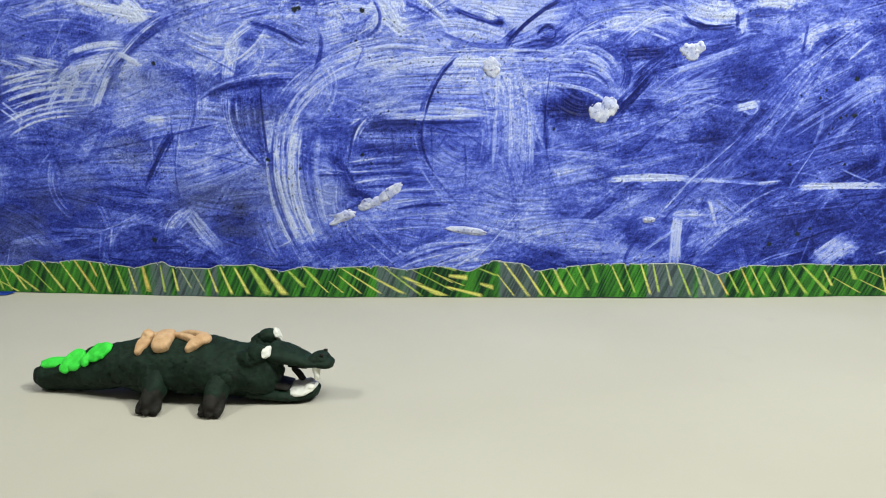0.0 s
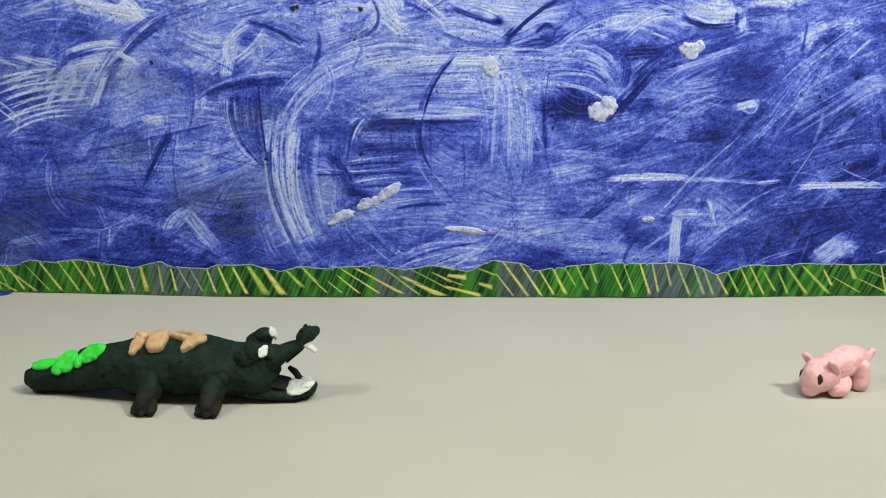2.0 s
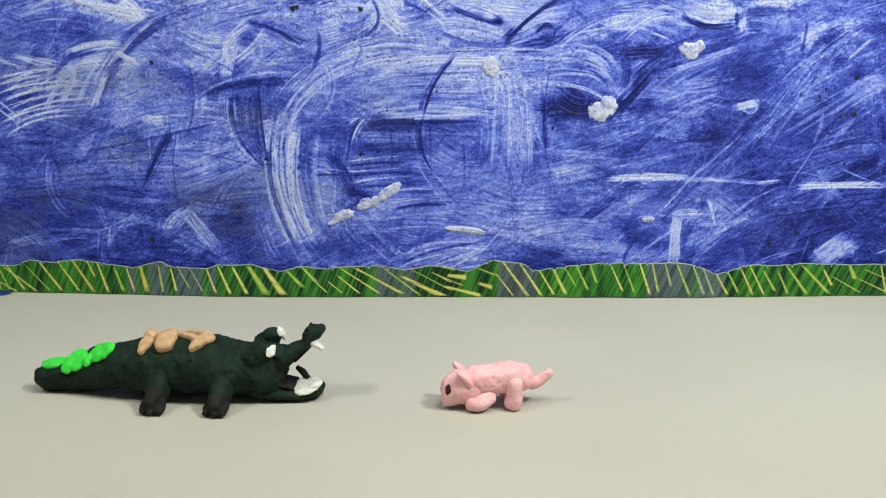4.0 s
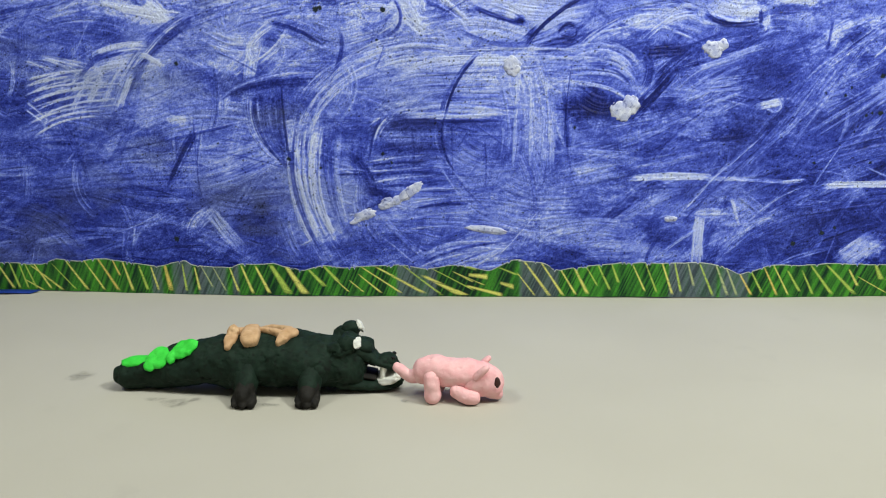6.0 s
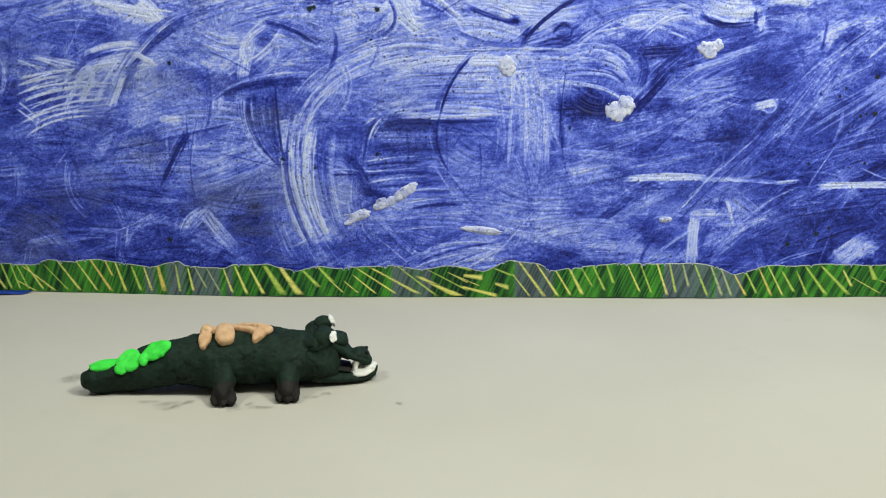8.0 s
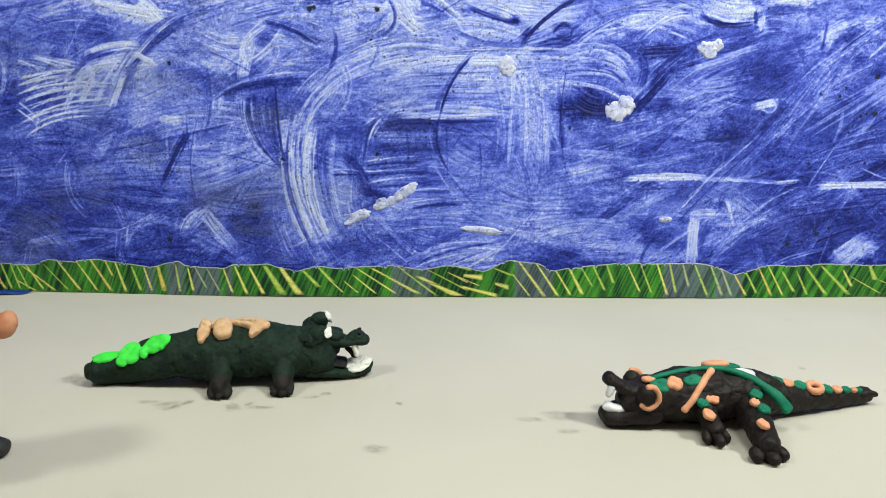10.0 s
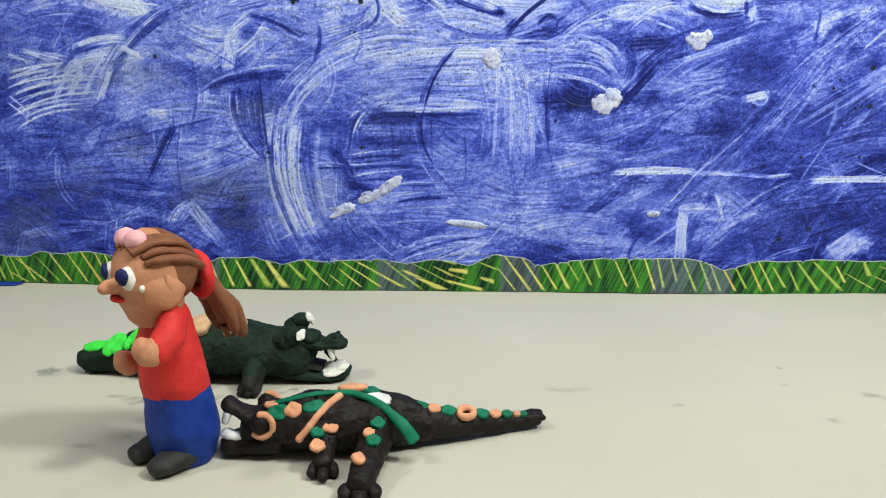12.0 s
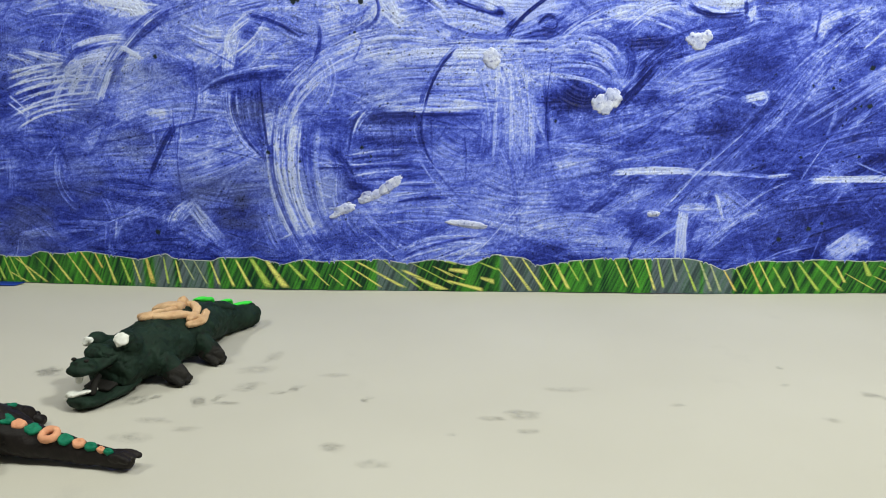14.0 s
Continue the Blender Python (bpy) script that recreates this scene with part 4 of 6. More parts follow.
blade(-435, 12, -417, 1, 1.1, 0)
blade(-427, 26, -397, 2, 1.3, 0)
blade(-405, 28, -383, 3, 0.7, 1)
blade(-392, 35, -371, 3, 1.1, 0)
blade(-372, 33, -354, 3, 0.9, 0)
blade(-358, 35, -339, 3, 1.3, 2)
blade(-343, 35, -336, 18, 0.9, 2)
blade(-332, 32, -324, 3, 1.1, 0)
blade(-316, 28, -309, 4, 1.1, 1)
blade(-304, 27, -298, 4, 0.9, 0)
blade(-290, 29, -285, 4, 1.8, 2)
blade(-272, 30, -269, 4, 0.9, 1)
blade(-260, 27, -256, 5, 0.9, 0)
blade(-254, 29, -243, 8, 0.7, 3)
blade(-243, 29, -230, 5, 0.7, 3)
blade(-226, 29, -217, 4, 0.9, 0)
blade(-214, 30, -203, 3, 1.1, 0)
blade(-200, 29, -187, 3, 1.3, 0)
blade(-185, 30, -168, 3, 2.7, 1)
blade(-170, 29, -152, 3, 2.7, 0)
blade(-148, 26, -133, 10, 1.8, 1)
blade(-134, 30, -120, 15, 1.6, 1)
blade(-123, 17, -110, 5, 0.7, 0)
blade(-109, 16, -96, 5, 0.7, 0)
blade(-100, 22, -79, 4, 0.9, 0)
blade(-97, 29, -60, 4, 1.1, 0)
blade(-83, 29, -38, 4, 2.0, 0)
blade(-59, 32, -21, 2, 1.1, 1)
blade(-38, 21, -2, 2, 3.5, 0)
blade(-32, 29, 9, 7, 0.9, 1)
blade(-10, 25, 9, 15, 0.9, 0)
blade(-8, 33, 12, 28, 1.1, 1)
blade(-8, 24, 20, 12, 0.9, 0)
blade(5, 22, 23, 20, 1.8, 0)
blade(3, 11, 37, 2, 1.3, 0)
blade(34, 29, 51, 22, 1.6, 1)
blade(35, 14, 48, 10, 1.6, 0)
blade(-8, 7, 1, 2, 3.1, 0)
blade(51, 24, 68, 2, 0.7, 0)
blade(57, 36, 82, 2, 1.3, 0)
blade(73, 35, 95, 2, 1.1, 0)
blade(91, 29, 107, 3, 0.9, 0)
blade(104, 31, 118, 4, 1.3, 0)
blade(115, 32, 127, 12, 0.7, 1)
blade(127, 32, 139, 8, 0.9, 1)
blade(140, 33, 147, 15, 0.9, 1)
blade(160, 32, 172, 7, 0.7, 0)
blade(172, 33, 183, 6, 0.7, 1)
blade(187, 35, 198, 4, 0.9, 0)
blade(199, 35, 206, 6, 0.9, 1)
blade(212, 33, 218, 12, 0.9, 3)
blade(223, 33, 236, 3, 0.9, 1)
blade(238, 32, 250, 3, 1.1, 3)
blade(248, 29, 259, 3, 0.9, 3)
blade(260, 25, 273, 3, 0.9, 2)
blade(271, 27, 283, 5, 0.9, 1)
blade(284, 29, 297, 3, 0.9, 2)
blade(292, 32, 308, 3, 0.7, 0)
blade(306, 26, 319, 6, 1.1, 1)
blade(320, 26, 332, 3, 0.9, 1)
blade(328, 31, 350, 3, 1.3, 1)
blade(343, 31, 372, 3, 1.6, 1)
blade(364, 27, 374, 11, 1.1, 0)
blade(373, 20, 402, 4, 0.7, 0)
blade(389, 31, 396, 17, 1.8, 1)
blade(403, 27, 427, 17, 0.7, 0)
blade(400, 17, 428, 4, 0.9, 0)
grey_patch(-284, -261)
grey_patch(-258, -227)
grey_patch(-224, -215)
grey_patch(-65, -24)
grey_patch(52, 92)
grey_patch(193, 241)
grey_patch(241, 271)
grey_patch(-306, -292)

rr = random.Random(4)
for gx in (-520, -511, -500, -490, -478, -467, -456, -447, -436, -426, -417, 424, 434, 443, 455, 466, 476, 488, 500, 511, 523, 533):  # beyond what the strip's middle shows
    blade(gx - rr.uniform(2, 9), 30, gx + rr.uniform(2, 9), 3, rr.uniform(0.5, 1.3), rr.choice((0, 0, 1)))

def grass_strip(x0, x1, seed, base_lift, torn):
    r = np.random.default_rng(seed)
    step = 0.55
    nx, nz = int((x1 - x0) / step), 64
    xs = np.linspace(x0, x1, nx)
    low = np.random.default_rng(seed + 1).uniform(-1, 1, 60)
    outline = np.interp(xs, [p[0] for p in torn], [p[1] for p in torn])
    outline = np.convolve(np.pad(outline, 5, "edge"), np.ones(11) / 11, "valid") + np.interp(xs, np.linspace(x0, x1, 60), low) * 0.6
    nick = np.zeros(nx)
    for _ in range(int((x1 - x0) / 11)):
        c, w, h = r.uniform(x0, x1), r.uniform(0.5, 1.6), r.uniform(1.0, 3.4)
        nick = np.maximum(nick, h * np.clip(1 - np.abs(xs - c) / w, 0, 1))
    top = outline - nick
    lift = base_lift * (0.5 + 0.5 * np.sin(xs * 0.021 + seed)) + 0.1
    v = np.linspace(0, 1, nz)[:, None]
    px = np.repeat(xs[None, :], nz, 0)
    pz = lift[None, :] + v * (top - lift)[None, :]
    py = D * 1000 - 2.6 + bend(xs)[None, :] - 2.0 * np.sin(xs * 0.017 + seed)[None, :] * (1 - v) - 0.5 * np.sin(xs * 0.11)[None, :]
    # paint: greens with grey-blue patches, then slanting yellow blades
    g = np.interp(xs, np.linspace(x0, x1, 90), r.uniform(0, 1, 90))[None, :] + 0.25 * r.standard_normal((nz, nx)) * 0.4
    streak = np.interp(px + pz * -0.45, np.linspace(x0 - 30, x1 + 30, 420), r.uniform(0, 1, 420))
    k = np.clip(1.5 * (0.45 * g + 0.65 * streak) - 0.42, 0, 1)[..., None]
    col = np.array([0.003, 0.030, 0.015]) * (1 - k) + np.array([0.075, 0.35, 0.030]) * k
    for g0, g1 in GREYS:
        edge = np.clip((xs - g0) / 3, 0, 1) * np.clip((g1 - xs) / 3, 0, 1)
        grey = edge[None, :, None] * np.clip(0.25 + 0.9 * streak[..., None], 0, 1) * 0.85
        col = col * (1 - grey) + np.array([0.13, 0.145, 0.20]) * grey
    for xt, zt, xb, zb, width, hue in BLADES:
        if max(xt, xb) < x0 - 8 or min(xt, xb) > x1 + 8:
            continue
        if abs(zt - zb) > abs(xt - xb) * 0.35:
            s = (zt - pz) / (zt - zb)
            off = np.abs(px - (xt + s * (xb - xt)))
        else:
            s = (px - xt) / (xb - xt)
            off = np.abs(pz - (zt + s * (zb - zt)))
        ragged = np.interp(pz.ravel() + px.ravel() * 0.3, np.linspace(-190, 230, 1100), r.uniform(0, 1, 1100)).reshape(pz.shape)
        prof = np.clip(1.5 - off / (width * (0.65 + 0.6 * np.clip(s, 0, 1))), 0, 1)
        m = (prof * np.clip((s + 0.04) * 9, 0, 1) * np.clip((1.04 - s) * 9, 0, 1) * np.clip(ragged * 3.2, 0.30, 1))[..., None]
        col = col * (1 - m) + np.array(YELLOWS[hue]) * m
    rim = (v > 0.972)[..., None] * np.ones((nz, nx, 1)) * (0.55 + 0.45 * (r.uniform(size=(1, nx, 1)) > 0.35))
    col = col * (1 - rim * 0.85) + np.array([0.72, 0.76, 0.70]) * rim * 0.85
    col = col * (0.86 + 0.28 * r.uniform(size=(nz, nx, 1)))
    front = sheet("grass_strip", px, py, pz, col, M_GRASS)
    back = sheet("paper_back", px[:, ::-1], py[:, ::-1] + 0.5, pz[:, ::-1], np.full((nz, nx, 3), 0.7), M_GRASS)
    back.parent = front
    return tagged(front, "torn paper strip painted with green and yellow grass", "paper strip", "grass strips along the painted sky")


grass_strip(-530.0, 56.0, 11, 0.8, ((-530, 30), (-436, 28.5), (-416, 27.7), (-401, 34.2), (-378, 31.8), (-349, 35), (-321, 30.4), (-299, 27.3), (-268, 34.4), (-264, 29.4), (-224, 27.1), (-216, 31.1), (-182, 32),
                                     (-155, 25.5), (-133, 30.7), (-116, 28.6), (-57, 31.7), (-35, 27.3), (-13, 31.8), (8, 29.6), (25, 25.7), (46, 36.3), (54, 37.4)))
grass_strip(52.0, 540.0, 23, 1.1, ((54, 36.3), (76, 34.1), (90, 26.3), (111, 30.2), (149, 34), (225, 34.3), (247, 30.4), (261, 22), (290, 31.9), (323, 31.2), (351, 33.8), (378, 32), (427, 32.3), (540, 31)))


# ---- grey smears that the clay feet leave on the card while the figures are pushed about ----
def smear_material():
    n = Nodes("rubbed_clay_smear", 0.8, 0.1)
    att = n.add("ShaderNodeAttribute")
    att.attribute_name = "paint"
    broken = n.ramp(n.noise(170, 5, 0.7), (0.36, (0.05, 0.05, 0.05)), (0.70, (1, 1, 1)))
    n.link(n.mix(1.0, att.outputs["Color"], broken, "MULTIPLY"), n.bsdf.inputs["Alpha"])
    return n.colour(n.ramp(n.noise(300, 3, 0.6), (0.3, (0.10, 0.10, 0.09)), (0.7, (0.19, 0.185, 0.165))))


M_SMEAR = smear_material()


def clay_smears(marks, weight):
    """Films of clay a few hundredths of a millimetre thick, thinning to nothing at the rim; one set of marks made together."""
    co, quads, cover = [], [], []
    r = random.Random(len(marks))
    for x, y, w, d in marks:
        start, turns = len(co), 28
        lean = r.uniform(-0.5, 0.5)
        for ring in range(6):
            k = ring / 5
            for j in range(turns):
                a = 2 * math.pi * j / turns
                out = k * 1.25 * (1 + 0.35 * noise.noise(Vector((math.cos(a) * 1.5 + x, math.sin(a) * 1.5, 0))))
                px, py = w * out * math.cos(a), d * out * math.sin(a)
                co.append(((x + px + lean * py) * 0.001, (y + py) * 0.001, 0.00002 * (1 - k)))
                cover.append(weight * (1 - k * k))
        for ring in range(5):
            for j in range(turns):
                i = start + ring * turns
                quads.append((i + j, i + (j + 1) % turns, i + turns + (j + 1) % turns, i + turns + j))
    data = bpy.data.meshes.new("clay_smears")
    data.from_pydata(co, [], quads)
    layer = data.attributes.new("paint", "FLOAT_COLOR", "POINT")
    layer.data.foreach_set("color", [v for c in cover for v in (c, c, c, 1.0)])
    data.materials.append(M_SMEAR)
    return tagged(new("clay_smears", data), "thin grey clay smears rubbed into the pale card", "smear", kind="stuff")


first_smears = clay_smears((
    (-264, 485, 7.7, 8.5), (-181, 440, 8.5, 6.2), (-171, 445, 3.6, 3.6), (-141, 437, 4.9, 6.1), (-132, 442, 2.8, 2.7), (-95, 454, 5.1, 2.8), (-87, 459, 3.7, 2.8),
    (-38, 444, 2.5, 2.7), (-197, 445, 6.4, 2.7), (-124, 437, 7.7, 2.6)), 0.50)
later_smears = clay_smears((
    (-47, 382, 6.2, 5.3), (59, 427, 10.1, 6.4), (61, 405, 5.8, 3.6), (41, 421, 8.3, 3.1), (241, 509, 2.7, 3.2), (280, 464, 5.0, 4.5), (286, 460, 2.8, 4.5)), 0.42)
last_smears = clay_smears((
    (-120, 493, 12.6, 7.4), (-115, 519, 5.8, 10.5), (-119, 459, 7.3, 3.7), (-65, 485, 8.5, 4.1), (-143, 442, 5.7, 5.2), (-130, 447, 3.6, 3.5), (-116, 466, 8.2, 5.7),
    (-85, 464, 4.4, 3.7), (-35, 448, 2.8, 2.6), (240, 426, 4.6, 3.9), (155, 444, 4.8, 2.5), (233, 478, 2.9, 2.9), (-261, 483, 9.8, 8.3), (-162, 389, 12.7, 5.5),
    (-135, 401, 8.1, 3.6), (18, 399, 3.2, 2.1), (-159, 411, 10.0, 4.5), (-22, 364, 8.8, 4.8), (89, 466, 14.6, 3.7), (-183, 378, 9.3, 3.3)), 0.28)


# ---- crocodiles ----
G_SPINE = [(-64, 0, 13, 11.5, 12), (-46, 0, 16.5, 15, 14), (-24, 0, 19, 19.5, 16.5), (0, 0, 20, 22, 17.5), (22, 0, 19.5, 22.5, 17.5), (40, 0, 18.5, 19.5, 16), (52, 0, 18.5, 18, 15.5)]
green_crocodile = thing("green_crocodile", "dark green clay crocodile with lime and tan patches", "crocodile figure")
bm = bmesh.new()
loft(bm, G_SPINE, n=36, steps=8, lump=1.5, freq=0.085, seed=1.0)
for sy in (-1, 1):
    blob(bm, (34, sy * 14.5, 17.0), (13, 10, 13), (0, 10, 0), 0.12, 32.0 + sy)
    blob(bm, (-8, sy * 14.0, 16.5), (12.5, 10, 12.5), (0, -8, 0), 0.12, -8.0 + sy)
    blob(bm, (14, sy * 16.0, 21), (14, 5, 7), (0, 6, 0), 0.2, 3.0 + sy)
blob(bm, (44, 0, 30), (8, 12, 5), (0, 10, 0), 0.2, 4.0)
# cheeks, brow and the two eye sockets
loft(bm, [(44, 0, 18.5, 18, 15.5), (54, 0, 18.0, 18.8, 16.2), (62, 0, 18.2, 17.5, 15.4), (66, 0, 18.5, 14.5, 12.8), (67.5, 0, 18.5, 9, 7), (68, 0, 18.5, 3, 2.5)], n=28, steps=5, lump=0.8, freq=0.1, seed=14.0)
blob(bm, (67, -1, 30.0), (6.5, 11, 3.6), (0, 14, 0), 0.2, 8.0)
blob(bm, (53, -10.5, 29.5), (9.5, 7, 6.5), (0, -10, 0), 0.12, 5.0)
blob(bm, (53, 11.5, 31), (9, 7, 8.5), (0, -10, 0), 0.12, 6.0)
knead("body", bm, M_GREEN, green_crocodile, voxel=0.9, dents=1.7, seed=1.0)
green_tail = new("tail")
green_tail.parent = green_crocodile
bm = bmesh.new()
loft(bm, [(8, 0, 15, 12, 13), (-8, 0, 12.5, 10.4, 11.6), (-20, 0, 10.8, 9.8, 10.6), (-29, 0, 9.8, 9.4, 9.8), (-34, 0, 9.4, 9.0, 9.2), (-36.5, 0, 9.2, 6.0, 6.4)], n=24, steps=5, lump=0.8, freq=0.1, seed=9.0)
blob(bm, (-18, -8, 13), (7, 3.5, 4), (0, 0, 0), 0.3, 5.0)
blob(bm, (-2, 5, 25), (12, 5, 3.6), (0, -20, 0), 0.2, 2.0)
knead("tail_body", bm, M_GREEN, green_tail, voxel=1.0, dents=1.3, seed=4.0)
for k, pats in enumerate(((((-25, -2.6, 19.8), (10.5, 5.2, 2.0), (18, -8, 4), 0.0),),
                          (((-9.5, -6.0, 22.8), (8.4, 8.0, 2.3), (34, -20, 6), 0.15), ((-14, -10.0, 19.2), (4.0, 4.0, 1.8), (50, -16, 0), 0.0)),
                          (((8, -7.4, 29.2), (9.2, 7.2, 2.3), (36, -18, -8), 0.2), ((0.5, -10.2, 24.6), (3.0, 4.6, 1.8), (46, -16, 0), 0.0)))):
    bm = bmesh.new()
    for c, rr, tn, hole in pats:
        pressed(bm, c, rr, tn, 3.0 + k * 1.3, hole)
    knead("green_patch", bm, M_LIME, green_tail, "bright lime green patch", 0.5, 0.35, k + 2.0, 2)
# tan straps over the back: leaves, a square plate and a ring, joined by rolls
TAN = (((((-18, -12), (-17.5, 10), (-17.5, 28), (-18, 44)), (2.0, 3.4, 3.8, 1.6), 2.4),),
       ((((-6.5, -8), (-5.5, 12), (-4.5, 26), (-3.5, 36)), (5.2, 6.0, 6.2, 5.2), 3.3),),
       ((((-17, 2), (-12, -2), (-7, -4)), (2.6, 2.4, 2.6), 2.4),),
       ((((-4, -8), (3, -4), (9, 6), (15, 14)), (2.8, 2.2, 2.2, 2.4), 2.2),),
       ((((14, 38), (16, 26), (18, 14), (20, 2)), (1.4, 3.8, 4.4, 3.2), 2.6),),
       ((((-20, -10), (-16, -26), (-8, -40), (2, -46)), (3.2, 3.2, 3.0, 2.6), 2.4),),
       ((((19, -4), (12, -18), (2, -30), (-9, -52)), (3.0, 3.4, 3.2, 2.6), 2.4),),
       ((((-20, -44), (-8, -58), (6, -54)), (2.6, 3.2, 2.4), 2.4),))


def strap(bm, spine, marks, widths, thick, n=16):
    """A pressed strap that follows the body: marks are (x, degrees from the top towards the near side)."""
    xs = [p[0] for p in spine]
    pts = []
    for (x, deg), width in zip(marks, widths):
        y, z, w, h = (np.interp(x, xs, [p[i] for p in spine]) for i in (1, 2, 3, 4))
        a = radians(deg)
        pts.append((x, y - (w + 0.7 * thick) * math.sin(a), z + (h + 0.7 * thick) * math.cos(a), width, thick))
    out = Vector((0, -math.sin(radians(marks[1][1])), math.cos(radians(marks[1][1]))))
    loft(bm, pts, n=n, steps=5, lump=0.4, freq=0.25, seed=marks[0][0], up=out, power=3.0)


for k, pieces in enumerate(TAN):
    bm = bmesh.new()
    for marks, widths, thick in pieces:
        strap(bm, G_SPINE, marks, widths, thick)
    if k == 0:
        blob(bm, (-17, -2, 39.5), (4.4, 4.2, 3.8), (0, 0, 0), 0.25, 1.0)
    if k == 4:
        loft(bm, [(20 + 3.4 * math.cos(a), -3.5 + 3.4 * math.sin(a), 38.6 + 0.8 * math.sin(a), 1.7, 1.7) for a in np.linspace(0, 2 * math.pi, 11)], n=10, steps=2)
    knead("tan_strap", bm, M_TAN, green_crocodile, "flat tan strap pressed on the back", 0.55, 0.5, k + 0.5, 2)
for c, whites in (((57.0, -11.6, 33.2), ((63.8, -13.2, 34.8), (2.2, 5.2, 3.0), (24, -26, -20))), ((57.0, 11.6, 36.6), ((62.9, 12.6, 38.6), (2.3, 5.2, 4.6), (-10, -24, 12)))):
    bm = bmesh.new()
    blob(bm, c, (6.6, 6.0, 6.0), (0, 0, 0), 0.1, c[1])
    blob(bm, (c[0] + 3.6, c[1] * 1.02, c[2] + 1.2), (3.6, 4.6, 4.0), (0, -20, 0), 0.1, c[1] + 2)
    eye = knead("eye", bm, M_GREEN, green_crocodile, "", 0.7, 0.6, c[1])
    bm = bmesh.new()
    blob(bm, *whites, 0.3, c[1])
    knead("eye_white", bm, M_WHITE, eye, "white clay rim of the eye", 0.45, 0.5, c[1] + 3, 2)
bm = bmesh.new()
loft(bm, [(52, 0, 8, 16, 7.5), (66, 0, 5.2, 14.5, 5.0), (76, 0, 4.2, 12.6, 3.8), (85, 0, 4.6, 11, 3.8), (89, 0, 5.2, 8.5, 4.0)], n=22, steps=5, lump=0.5, freq=0.12, seed=21.0)
blob(bm, (89.5, 0, 6.6), (4.2, 8.0, 3.2), (0, -20, 0), 0.15, 2.0)
jaw = knead("lower_jaw", bm, M_GREEN, green_crocodile, "", 0.9, 0.9, 6.0)
bm = bmesh.new()
pressed(bm, (82.5, -3.4, 8.8), (9.4, 9.0, 1.7), (16, -10, 6), 2.0, 0.2)
blob(bm, (87.5, -5.5, 9.8), (3.8, 3.6, 2.0), (20, -20, 0), 0.3, 3.0)
knead("teeth", bm, M_WHITE, jaw, "white clay teeth filling the lower jaw", 0.5, 0.7, 7.0, 2)
bm = bmesh.new()
loft(bm, [(62, 0, 11, 10, 3), (74, 0, 9.0, 10, 2.0)], n=14, steps=4, seed=2.0)
part("mouth_lining", bm, M_FOOT, jaw, "dark lining of the open mouth")
bm = bmesh.new()
loft(bm, [(82, 4, 10, 2.6, 2.4), (79, 4, 15, 2.2, 2.0), (75.5, 4, 18, 1.8, 1.6)], n=12, steps=3, lump=0.4, freq=0.3)
part("tongue", bm, M_FOOT, jaw, "blackish curled tongue")
green_snout = new("snout")
green_snout.parent = green_crocodile
bm = bmesh.new()
loft(bm, [(-9, 0, 4.0, 13.5, 6.6), (0, 0, 3.0, 12.4, 5.6), (8, 0, 1.3, 10.4, 4.2), (15, 0, -0.2, 9.0, 3.0), (21, 0, 0.2, 8.8, 3.6), (26.5, 0, 0.0, 7.8, 3.4)], n=20, steps=5, lump=0.4, freq=0.14, seed=31.0)
blob(bm, (20, 0, 3.4), (6.5, 7.6, 3.6), (0, -6, 0), 0.2, 1.0)
upper = knead("upper_jaw", bm, M_GREEN, green_snout, "", 0.9, 0.9, 8.0)
for sy in (-1, 1):
    bm = bmesh.new()
    blob(bm, (22.5, sy * 4.8, 6.3), (1.5, 1.5, 1.0), (0, 0, 0), 0.1)
    part("nostril", bm, M_FOOT, upper)
bm = bmesh.new()
loft(bm, [(19, -4.5, -1.5, 3.2, 2.2), (19.6, -4.8, -5.4, 3.0, 2.0), (20, -5, -8.6, 2.4, 1.8)], n=12, steps=3, lump=0.4, freq=0.3)
knead("tooth", bm, M_WHITE, upper, "broad white upper tooth", 0.45, 0.4, 2.0, 1)
bm = bmesh.new()
loft(bm, [(2, 0, -2.4, 8, 1.2), (13, 0, -2.8, 6.8, 1.0)], n=14, steps=3, lump=0.3, freq=0.3)
part("palate", bm, M_FOOT, upper, "dark roof of the mouth")


